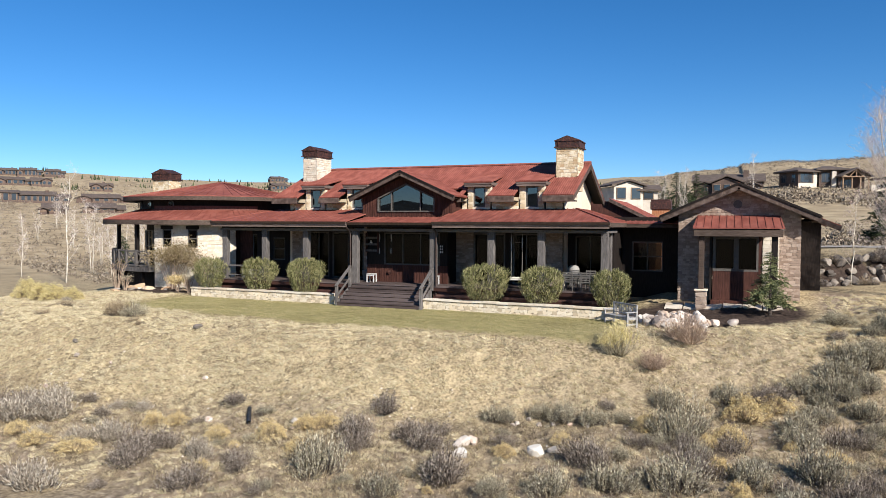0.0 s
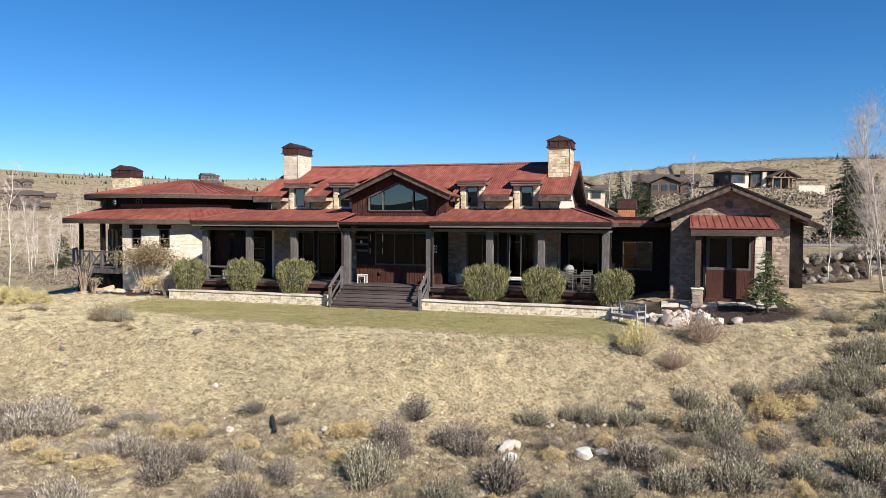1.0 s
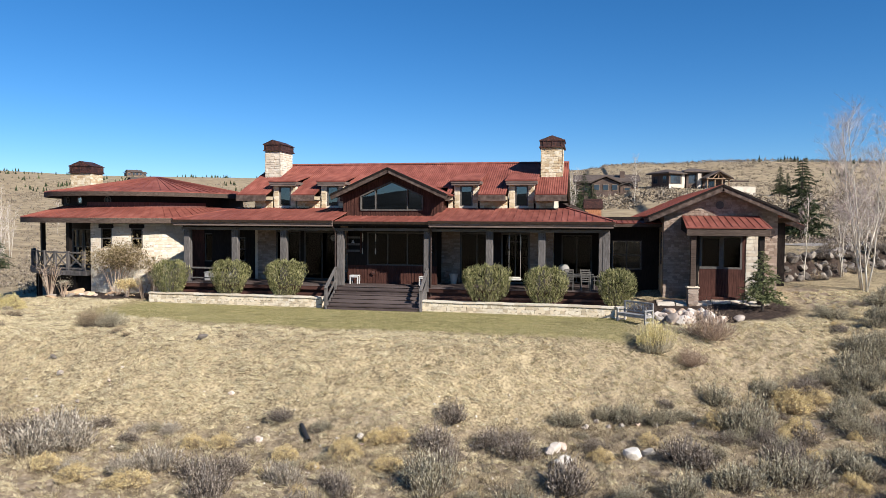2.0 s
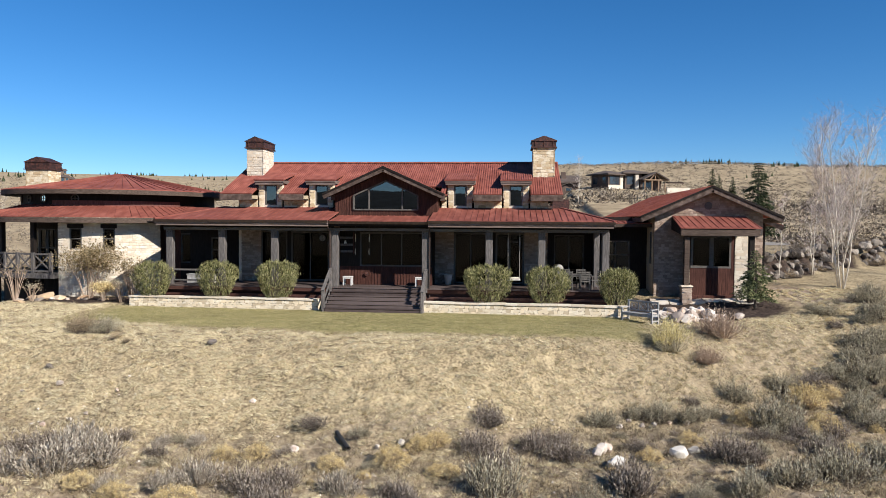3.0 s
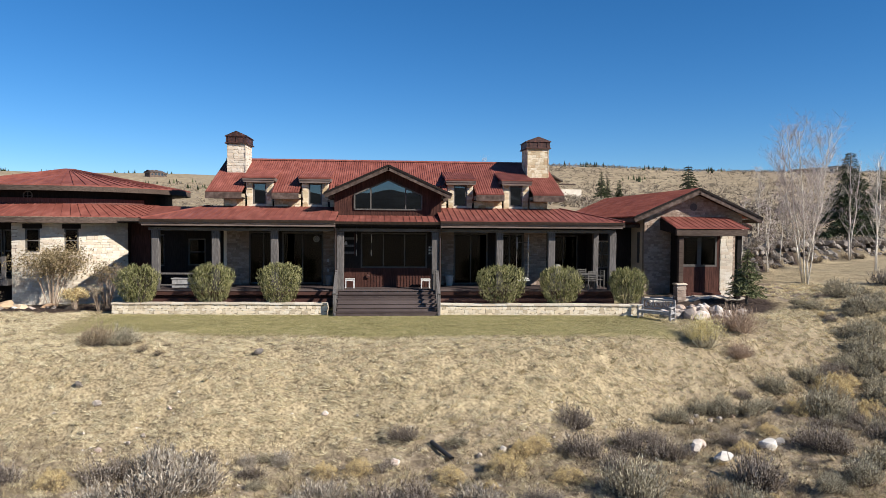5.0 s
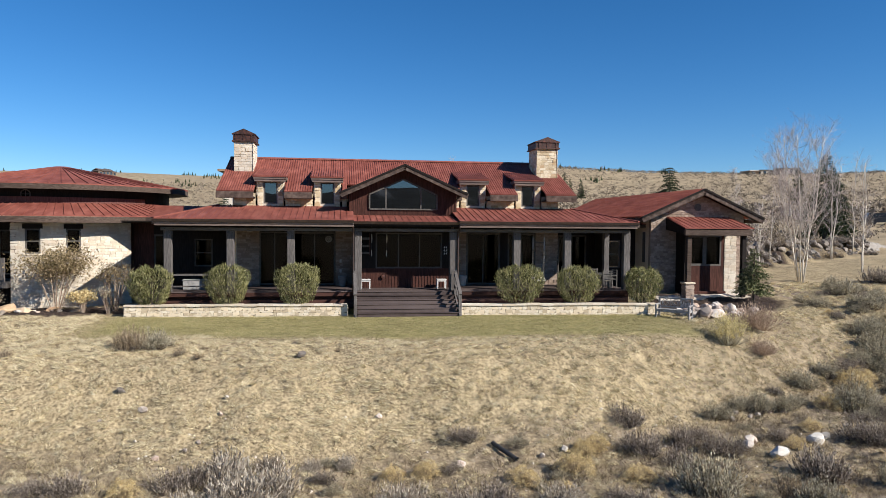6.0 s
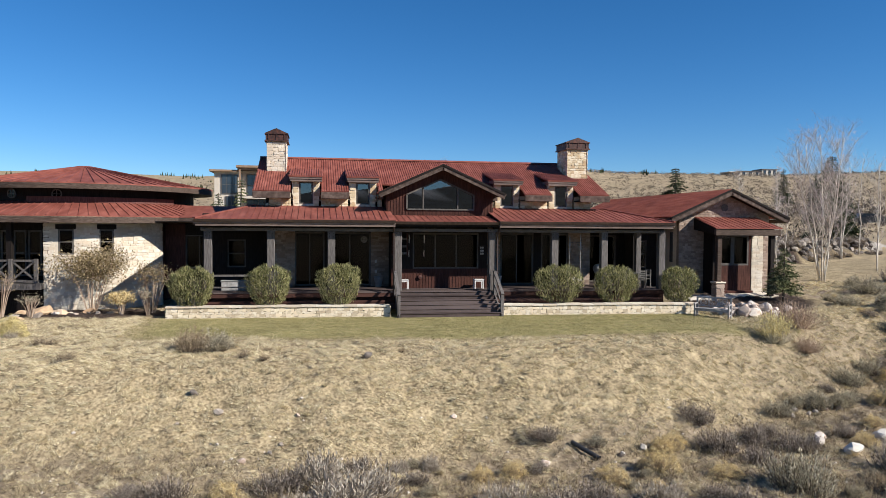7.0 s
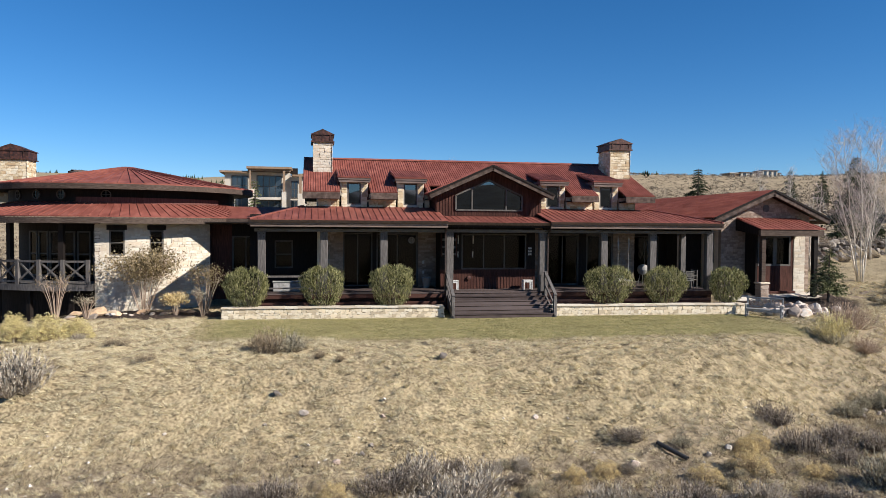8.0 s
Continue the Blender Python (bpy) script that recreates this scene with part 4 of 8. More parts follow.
def ring(bm, r0, z0, r1, z1, a0, a1, n, thick=0.05):
    """A ring-shaped plate, one closed piece, from (r0, z0) to (r1, z1) between two bearings."""
    rows = []
    for i in range(n + 1):
        b = a0 + (a1 - a0) * i / n
        rows.append([bm.verts.new(p) for p in (ring_pt(r0, b, z0), ring_pt(r1, b, z1), ring_pt(r1, b, z1 - thick), ring_pt(r0, b, z0 - thick))])
    for p, q in zip(rows, rows[1:]):
        for k in range(4):
            bm.faces.new((p[k], p[(k + 1) % 4], q[(k + 1) % 4], q[k]))
    bm.faces.new(rows[0][::-1])
    bm.faces.new(rows[-1])
    return bm


def arc_wall(bm, r, t, a0, a1, z0, z1, n):
    """An upright curved wall, one closed piece."""
    rows = []
    for i in range(n + 1):
        b = a0 + (a1 - a0) * i / n
        rows.append([bm.verts.new(p) for p in (ring_pt(r, b, z0), ring_pt(r, b, z1), ring_pt(r - t, b, z1), ring_pt(r - t, b, z0))])
    for p, q in zip(rows, rows[1:]):
        for k in range(4):
            bm.faces.new((p[k], p[(k + 1) % 4], q[(k + 1) % 4], q[k]))
    bm.faces.new(rows[0][::-1])
    bm.faces.new(rows[-1])
    return bm


low = part("wing_lower_roof", ring(bmesh.new(), 8.0, 4.42, 5.6, 5.12, -110, 75, 62, 0.05), M_ROOF, house)
for d in np.arange(-60, 75, 3.1):
    part("seam", beam(bmesh.new(), ring_pt(8.0, d, 4.435), ring_pt(5.6, d, 5.135), 0.032, 0.034), M_ROOF, low)
part("wing_fascia", arc_wall(bmesh.new(), 8.0, 0.08, -110, 60, 4.08, 4.36, 56), M_FASCIA, house)
# wing soffits near-black as well, eave shade put into their colour
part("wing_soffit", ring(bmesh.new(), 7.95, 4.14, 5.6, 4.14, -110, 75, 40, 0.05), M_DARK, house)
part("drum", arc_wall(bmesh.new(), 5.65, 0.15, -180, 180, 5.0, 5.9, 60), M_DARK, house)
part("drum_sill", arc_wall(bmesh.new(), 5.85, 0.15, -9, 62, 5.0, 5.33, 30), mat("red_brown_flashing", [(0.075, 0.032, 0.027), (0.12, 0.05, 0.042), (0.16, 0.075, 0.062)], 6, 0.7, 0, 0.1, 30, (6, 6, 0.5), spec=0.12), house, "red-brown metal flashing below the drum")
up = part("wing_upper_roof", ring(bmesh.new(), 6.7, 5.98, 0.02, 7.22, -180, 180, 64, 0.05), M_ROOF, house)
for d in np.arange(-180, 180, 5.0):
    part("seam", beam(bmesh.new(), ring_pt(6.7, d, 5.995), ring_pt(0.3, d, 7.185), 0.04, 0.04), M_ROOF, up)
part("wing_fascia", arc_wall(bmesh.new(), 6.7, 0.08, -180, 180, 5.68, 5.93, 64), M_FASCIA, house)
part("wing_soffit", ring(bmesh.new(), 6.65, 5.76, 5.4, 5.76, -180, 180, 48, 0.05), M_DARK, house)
for d in (-46, -31, -17, 4):
    bm = bmesh.new()
    m = Matrix.Translation(ring_pt(5.68, d, 5.45)) @ pose(0, 0, 0, 0, 0, d) @ pose(0, 0, 0, 90, 0, 0)
    bmesh.ops.create_circle(bm, cap_ends=True, segments=18, radius=0.2, matrix=m)
    part("round_window", bm, M_GLASS, house)
    fr = bmesh.new()
    for k in range(18):
        a, b = 2 * math.pi * k / 18, 2 * math.pi * (k + 1) / 18
        beam(fr, m @ Vector((0.21 * math.cos(a), 0.21 * math.sin(a), 0.01)), m @ Vector((0.21 * math.cos(b), 0.21 * math.sin(b), 0.01)), 0.05, 0.05)
    beam(fr, m @ Vector((-0.2, 0, 0.01)), m @ Vector((0.2, 0, 0.01)), 0.03, 0.03)
    beam(fr, m @ Vector((0, -0.2, 0.01)), m @ Vector((0, 0.2, 0.01)), 0.03, 0.03, up=(1, 0, 0))
    part("window_frame", fr, M_FRAME, house)
WR = 7.0
WINS = [(7.0, 12.4), (21.2, 26.4)]
bm = arc_wall(bmesh.new(), WR, 0.25, 2, 46, -0.4, 2.6, 24)
for a0, a1 in ((2, 7.0), (12.4, 21.2), (26.4, 46)):
    arc_wall(bm, WR, 0.25, a0, a1, 2.6, 4.12, max(2, int((a1 - a0) / 2)))
for a0, a1 in WINS:
    arc_wall(bm, WR, 0.25, a0, a1, 4.0, 4.12, 3)
rot = part("round_wall", bm, M_MORTAR, house, "curved cream limestone wall with two small windows")


def arc_curve(u):
    d = 2 + math.degrees(u / WR)
    a = radians(d)
    return ring_pt(WR, d, 0), Vector((math.cos(a), math.sin(a), 0)), Vector((math.sin(a), -math.cos(a), 0))


lay_stones(rot, arc_curve, WR * radians(44), 0.0, 4.1, S_CREAM, 190, row=(0.10, 0.18), length=(0.16, 0.44), depth=0.022,
           inside=lambda u, z: not any(a0 - 1.2 < 2 + math.degrees(u / WR) < a1 + 1.2 and z > 2.52 for a0, a1 in WINS))
for a0, a1 in WINS:
    c = (a0 + a1) / 2
    m = Matrix.Translation(ring_pt(WR - 0.08, c, 0)) @ pose(0, 0, 0, 0, 0, c)
    w = WR * radians(a1 - a0) / 2
    win = window(-w, w, 2.6, 3.78, 0, 1, 2)
    pl = part("lintel", boxes((-w - 0.1, w + 0.1, -0.12, 0.1, 3.78, 4.02)), M_DARK, house)
    ps = part("sill", boxes((-w - 0.08, w + 0.08, -0.14, 0.1, 2.52, 2.6), bevel=0.01), M_STUCCO, house)
    for ob in (win, pl, ps):
        ob.matrix_basis = m
# near-black ring wall added behind the windows to read as unlit depth
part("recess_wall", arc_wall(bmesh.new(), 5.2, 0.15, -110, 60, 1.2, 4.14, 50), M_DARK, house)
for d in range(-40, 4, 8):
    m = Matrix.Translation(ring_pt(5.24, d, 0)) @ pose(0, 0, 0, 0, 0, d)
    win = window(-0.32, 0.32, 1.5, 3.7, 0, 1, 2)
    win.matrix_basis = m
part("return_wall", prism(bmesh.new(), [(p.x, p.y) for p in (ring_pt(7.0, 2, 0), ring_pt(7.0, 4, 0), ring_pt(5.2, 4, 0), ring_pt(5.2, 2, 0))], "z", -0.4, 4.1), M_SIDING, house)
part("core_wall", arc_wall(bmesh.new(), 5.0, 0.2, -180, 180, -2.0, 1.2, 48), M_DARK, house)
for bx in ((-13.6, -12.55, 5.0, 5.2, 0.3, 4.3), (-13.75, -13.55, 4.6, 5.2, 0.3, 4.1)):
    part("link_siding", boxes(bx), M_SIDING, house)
# boards round the window near-black for shade; the strip beside keeps siding red
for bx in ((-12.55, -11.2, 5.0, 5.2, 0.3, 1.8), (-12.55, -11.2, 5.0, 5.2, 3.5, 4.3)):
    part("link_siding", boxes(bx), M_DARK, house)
window(-12.55, -11.2, 1.8, 3.5, 5.1, 2, 1)
part("interior_wall", boxes((-13.5, -11.2, 6.2, 6.3, 0.4, 4.3)), M_DARK, house)
part("link_roof", slab(bmesh.new(), [(-13.5, 4.2, 4.40), (-11.0, 3.9, 4.40), (-8.9, 6.5, 5.0), (-13.2, 7.4, 5.05)], 0.06), M_ROOF, house)
part("link_fascia", beam(bmesh.new(), (-13.5, 4.22, 4.24), (-11.2, 3.92, 4.24), 0.08, 0.26), M_FASCIA, house)
# curved side deck and its rail
part("side_deck", ring(bmesh.new(), 7.5, 1.3, 5.0, 1.3, -60, 2, 30, 0.28), M_POST, house, "raised weathered timber side deck")
for d in (-60, -52, -43.5, -34, -25, -16.5, -8, 0.5):
    part("rail_post", arc_wall(bmesh.new(), 7.45, 0.15, d - 0.6, d + 0.6, 1.3, 2.42, 1), M_POST, house)
for d0, d1 in ((-60, -52), (-52, -43.5), (-43.5, -34), (-34, -25), (-25, -16.5), (-16.5, -8), (-8, 0.5)):
    for z in (2.34, 1.42):
        part("rail", beam(bmesh.new(), ring_pt(7.38, d0, z), ring_pt(7.38, d1, z), 0.07, 0.09), M_POST, house)
    bm = beam(bmesh.new(), ring_pt(7.38, d0 + 0.5, 1.46), ring_pt(7.38, d1 - 0.5, 2.3), 0.05, 0.07)
    beam(bm, ring_pt(7.36, d0 + 0.5, 2.3), ring_pt(7.36, d1 - 0.5, 1.46), 0.05, 0.07)
    part("cross_brace", bm, M_POST, house)
# near-black wall added to stand for the dark void under the deck
part("foundation_wall", arc_wall(bmesh.new(), 6.6, 0.2, -75, 3, -3.2, 1.02, 40), M_DARK, house)
for d in (-55, -38, -22, -6):
    part("deck_post", arc_wall(bmesh.new(), 7.2, 0.2, d - 0.8, d + 0.8, -2.6, 1.05, 1), M_DARK, house)
for d in (-30, -9):
    part("roof_post", arc_wall(bmesh.new(), 7.3, 0.22, d - 0.9, d + 0.9, 1.3, 4.1, 1), M_DARK, house)

# ---- porch deck, stairs and handrails ----
M_SKIRT = mat("red_brown_skirting", [(0.04, 0.019, 0.015), (0.075, 0.036, 0.029), (0.115, 0.062, 0.05)], 5, 0.8, 0, 0.3, 30, (0.4, 6, 6), rand="object", big=0.2, spec=0.12)
deck = thing("porch_deck", 0, 1, 0.5, "dark timber porch deck raised along the house front", "deck")
for i in range(23):
    y = -0.2 + i * 0.139
    part("board", boxes((-11.05, 11.05, y, y + 0.132, DECK - 0.035, DECK), bevel=0.006), M_DECK, deck)
for i in range(21):
    y = 3.02 + i * 0.139
    part("board", boxes((8.32, 11.05, y, y + 0.132, DECK - 0.035, DECK), bevel=0.006), M_DECK, deck)
for a, b in ((-11.0, -2.3), (2.3, 11.0)):
    part("rim_joist", boxes((a, b, -0.17, -0.12, 0.78, DECK - 0.04)), M_SKIRT, deck)
for a, b in ((-11.0, -2.3), (2.3, 11.0)):
    skirt = part("skirting", boxes((a, b, 0.03, 0.06, 0.2, 0.78)), M_DARK, deck, "red-brown skirting boards under the deck")
    for i in range(4):
        part("skirting_board", boxes((a, b, -0.005, 0.03, 0.2 + i * 0.145, 0.33 + i * 0.145), bevel=0.006), M_SKIRT, skirt)
stairs = thing("porch_stairs", 0, -1, 0, "wide dark timber stairs leading down to the lawn", "stairs")
for i in range(6):
    z = DECK - (i + 1) * 0.167
    y = -0.2 - i * 0.29
    part("riser", boxes((-2.3, 2.22, y - 0.02, y, z - 0.02, z + 0.105)), M_DECK, stairs)
    if i < 5:
        for e in (0.0, 0.157):
            part("tread", boxes((-2.36, 2.28, y - 0.33 + e, y - 0.187 + e, z - 0.04, z), bevel=0.008), M_DECK, stairs)
for x in (-2.4, 2.26):
    part("stringer", prism(bmesh.new(), [(-0.2, DECK - 0.04), (-0.2, 0.3), (-1.2, -0.1), (-1.75, -0.1), (-1.75, 0.1)], "x", x, x + 0.06), M_POST, stairs)
for x in (-2.4, 2.32):
    hr = thing("handrail", x, -1, 0, "weathered timber stair handrail with two sloping bars", "handrail", group="stair handrails")
    part("newel_post", boxes((x - 0.07, x + 0.07, -1.68, -1.54, -0.1, 1.0), bevel=0.01), M_POST, hr)
    part("newel_post", boxes((x - 0.07, x + 0.07, -0.3, -0.16, DECK - 0.2, 1.95), bevel=0.01), M_POST, hr)
    part("top_rail", beam(bmesh.new(), (x, -1.7, 0.98), (x, -0.15, 1.93), 0.14, 0.07), M_POST, hr)
    part("lower_rail", beam(bmesh.new(), (x, -1.6, 0.45), (x, -0.25, 1.3), 0.06, 0.09), M_POST, hr)


# ---- retaining walls in front of the porch ----
def retaining(p, q, z0, z1, seed):
    w = thing("retaining_wall", (p[0] + q[0]) / 2, (p[1] + q[1]) / 2, z0, "low cream limestone retaining wall with flat capstones", "wall", group="porch retaining walls")
    d = Vector((q[0] - p[0], q[1] - p[1], 0)).normalized()
    n = Vector((d.y, -d.x, 0))
    t = 0.35
    core = [(p[0], p[1]), (q[0], q[1]), (q[0] - n.x * t, q[1] - n.y * t), (p[0] - n.x * t, p[1] - n.y * t)]
    ob = part("core", prism(bmesh.new(), core, "z", z0 - 0.4, z1 - 0.06), M_JOINT, w)
    cv, wd = straight(p, q, n)
    lay_stones(ob, cv, wd, z0 - 0.06, z1 - 0.06, S_RUBBLE, seed, row=(0.09, 0.18), length=(0.12, 0.31), depth=0.024, tilt=0.2)
    for a, b, nn in ((p, (p[0] - n.x * t, p[1] - n.y * t), -d), (q, (q[0] - n.x * t, q[1] - n.y * t), d)):
        cv, wd2 = straight(a, b, nn)
        lay_stones(ob, cv, wd2, z0 - 0.06, z1 - 0.06, S_RUBBLE, seed + 9)
    u = 0.0
    rs = random.Random(seed)
    while u < wd - 0.1:
        l = min(rs.uniform(0.5, 0.9), wd - u)
        a, b = Vector((*p, 0)) + d * u, Vector((*p, 0)) + d * (u + l - 0.012)
        o = n * 0.08
        i = -n * (t + 0.03)
        bm = bmesh.new()
        hz = z1 + rs.uniform(-0.012, 0.012)
        slab(bm, [(*(a + o).xy, hz), (*(b + o).xy, hz), (*(b + i).xy, hz), (*(a + i).xy, hz)], 0.07)
        part("capstone", bm, M_STONE, w)
        u += l


retaining((-12.35, -0.95), (-2.75, -1.25), 0.0, 0.53, 200)
retaining((2.32, -1.3), (11.75, -1.72), 0.0, 0.5, 210)
M_BED = mat("planting_soil", [(0.035, 0.025, 0.02), (0.08, 0.055, 0.045)], 9, 0.95, 0, 0.5, 30)
for a, b in ((-12.3, -2.8), (2.35, 11.7)):
    bed = boxes((a, b, -0.85 if a < 0 else -1.25, 0.0, -0.2, 0.36))
    tagged(part("planting_bed", bed, M_BED), "dark mulched planting bed behind the retaining wall", "planting bed", kind="structure")

# ---- plants ----
M_SAGE = mat("sage_grey", [(0.168, 0.142, 0.096), (0.385, 0.341, 0.243), (0.665, 0.607, 0.462)], 3, 0.9, rand="island", spec=0.1, trans=0.35)
M_SAGED = mat("sage_dark", [(0.11, 0.087, 0.07), (0.27, 0.222, 0.18), (0.52, 0.45, 0.375)], 3, 0.9, rand="island", spec=0.1, trans=0.35)
M_RABBIT = mat("rabbitbrush_yellow", [(0.45, 0.33, 0.155), (0.65, 0.505, 0.255), (0.79, 0.665, 0.395)], 3, 0.9, rand="island", spec=0.1, trans=0.25)
M_YELGREEN = mat("yellow_green_brush", [(0.46, 0.385, 0.17), (0.68, 0.575, 0.27), (0.82, 0.72, 0.41)], 3, 0.9, rand="island", spec=0.1, trans=0.25)
M_TANBUSH = mat("dry_tan_bush", [(0.24, 0.18, 0.115), (0.38, 0.295, 0.195), (0.52, 0.42, 0.28)], 3, 0.9, rand="island", spec=0.1, trans=0.3)
M_TWIG = mat("red_brown_twigs", [(0.26, 0.185, 0.135), (0.43, 0.32, 0.24), (0.58, 0.46, 0.36)], 3, 0.9, rand="island", spec=0.1, trans=0.3)
M_GREEN = mat("olive_shrub_leaves", [(0.06, 0.066, 0.024), (0.15, 0.152, 0.056), (0.27, 0.26, 0.11), (0.43, 0.40, 0.21)], 3, 0.75, rand="island", spec=0.2, trans=0.25)
M_OLIVE = mat("olive_tan_leaves", [(0.12, 0.09, 0.045), (0.25, 0.19, 0.10), (0.42, 0.33, 0.20)], 3, 0.85, rand="island", spec=0.1, trans=0.3)
M_NEEDLE = mat("spruce_needles", [(0.018, 0.028, 0.014), (0.04, 0.055, 0.024), (0.075, 0.09, 0.04)], 3, 0.85, rand="island", spec=0.2)
M_YOUNG = mat("young_spruce_needles", [(0.05, 0.065, 0.026), (0.115, 0.13, 0.055), (0.22, 0.225, 0.11)], 3, 0.8, rand="island", spec=0.2)
M_BARK = mat("pale_aspen_bark", [(0.33, 0.28, 0.22), (0.57, 0.51, 0.43), (0.70, 0.65, 0.57)], 5, 0.9, 0, 0.3, 20, (1, 1, 0.5), big=0.3, bigscale=2)
M_DBARK = mat("dark_bark", [(0.05, 0.038, 0.03), (0.10, 0.075, 0.06)], 6, 0.9, 0, 0.4, 20)
M_CROWN = mat("bare_aspen_twigs", [(0.42, 0.33, 0.31), (0.60, 0.49, 0.48), (0.76, 0.64, 0.63)], 2, 0.9, rand="island", spec=0.1, trans=0.3)
M_STRAW = mat("straw_blades", [(0.43, 0.355, 0.222), (0.56, 0.475, 0.305), (0.655, 0.57, 0.385), (0.72, 0.64, 0.455)], 3.2, 0.9, rand="island", spec=0.1, big=0.14, bigscale=0.5, trans=0.2)
M_LAWN = mat("lawn_blades", [(0.16, 0.15, 0.062), (0.275, 0.243, 0.108), (0.41, 0.35, 0.18), (0.56, 0.48, 0.29)], 0.8, 0.9, stretch=(0.3, 2.4, 1), rand="island", spec=0.1, big=0.26, bigscale=0.35, trans=0.3)
M_ROCK = mat("pale_rock", [(0.30, 0.25, 0.205), (0.46, 0.40, 0.345), (0.56, 0.50, 0.44), (0.44, 0.33, 0.265)], 5, 0.92, 0, 0.6, 14, rand="object", big=0.15, bigscale=2)
M_WHITEROCK = mat("white_rock", [(0.42, 0.375, 0.32), (0.55, 0.51, 0.45), (0.64, 0.60, 0.545)], 5, 0.9, 0, 0.6, 14, rand="object", big=0.12, bigscale=3)
M_BOULDER = mat("grey_boulder", [(0.085, 0.07, 0.06), (0.15, 0.126, 0.107), (0.25, 0.215, 0.18)], 4, 0.92, 0, 0.7, 8, rand="object", big=0.2, bigscale=1)


def strokes(tris, material, name, under=None, first=0):
    """A mesh from an array of loose triangles (n, 3, 3); the first ones may have a second material, under."""
    tris = np.asarray(tris, float)
    n = len(tris)
    me = bpy.data.meshes.new(name)
    me.vertices.add(n * 3)
    me.vertices.foreach_set("co", tris.reshape(-1).astype(np.float32))
    me.loops.add(n * 3)
    me.loops.foreach_set("vertex_index", np.arange(n * 3, dtype=np.int32))
    me.polygons.add(n)
    me.polygons.foreach_set("loop_start", np.arange(0, n * 3, 3, dtype=np.int32))
    me.update()
    me.validate()
    me.materials.append(material)
    if under is not None:
        me.materials.append(under)
        me.polygons.foreach_set("material_index", (np.arange(n) < first).astype(np.int32))
    return me


def unit(v):
    return v / np.maximum(np.linalg.norm(v, axis=-1, keepdims=True), 1e-9)


M_STEM = mat("dead_brush_stems", [(0.055, 0.042, 0.035), (0.12, 0.095, 0.08), (0.22, 0.185, 0.155)], 3, 0.9, rand="island", spec=0.1)


def bush_mesh(seed, width, height, material, stems=260, leaves=8, spread=0.9, leaf=0.05, name="bush", thin=0.006, droop=0.12, low=-0.1, puff=0.0, under=None):
    """Fine stems that fan out from a few crowns and bend, with small leaves along their upper part."""
    r = np.random.default_rng(seed)
    crowns = 5
    ca, cr = r.uniform(0, 2 * np.pi, crowns), width * r.uniform(0.05, 0.36, crowns)
    which = r.integers(0, crowns, stems)
    C = np.stack([cr * np.cos(ca), cr * np.sin(ca)], 1)[which]
    size = r.uniform(0.6, 1.05, crowns)[which]
    a = r.uniform(0, 2 * np.pi, stems)
    q = np.sqrt(r.uniform(0, 1, stems))
    R = width * 0.40 * q * size
    H = height * (1 - 0.5 * q ** 2) * size * r.uniform(0.6, 1.15, stems)
    base = np.stack([C[:, 0] * 0.7 + 0.2 * R * np.cos(a), C[:, 1] * 0.7 + 0.2 * R * np.sin(a), np.zeros(stems) - 0.04], 1)
    tip = np.stack([C[:, 0] + R * np.cos(a), C[:, 1] + R * np.sin(a), H], 1) + r.normal(0, 0.03 * width, (stems, 3)) * [1, 1, 0.3]
    mid = (base + tip) / 2 + np.stack([0.2 * R * np.cos(a), 0.2 * R * np.sin(a), -droop * H * q], 1)
    out = []
    side = unit(np.cross(tip - base, r.normal(0, 1, (stems, 3)))) * thin
    out.append(np.stack([base - side, base + side, mid + side * 0.7], 1))
    out.append(np.stack([base - side, mid + side * 0.7, mid - side * 0.7], 1))
    out.append(np.stack([mid - side * 0.7, mid + side * 0.7, tip], 1))
    for k in range(leaves):
        f = r.uniform(low, 1.0, (stems, 1))
        p = mid + (tip - mid) * f + r.normal(0, 1, (stems, 3)) * puff
        d = unit(unit(tip - base) + [0, 0, 0.35] + r.normal(0, 0.38 + 6 * puff, (stems, 3))) * leaf * r.uniform(0.6, 1.5, (stems, 1))
        s = unit(np.cross(d, r.normal(0, 1, (stems, 3)))) * leaf * 0.19
        out.append(np.stack([p - s, p + s, p + d], 1))
    return strokes(np.concatenate(out), material, name, under or M_STEM, 3 * stems)


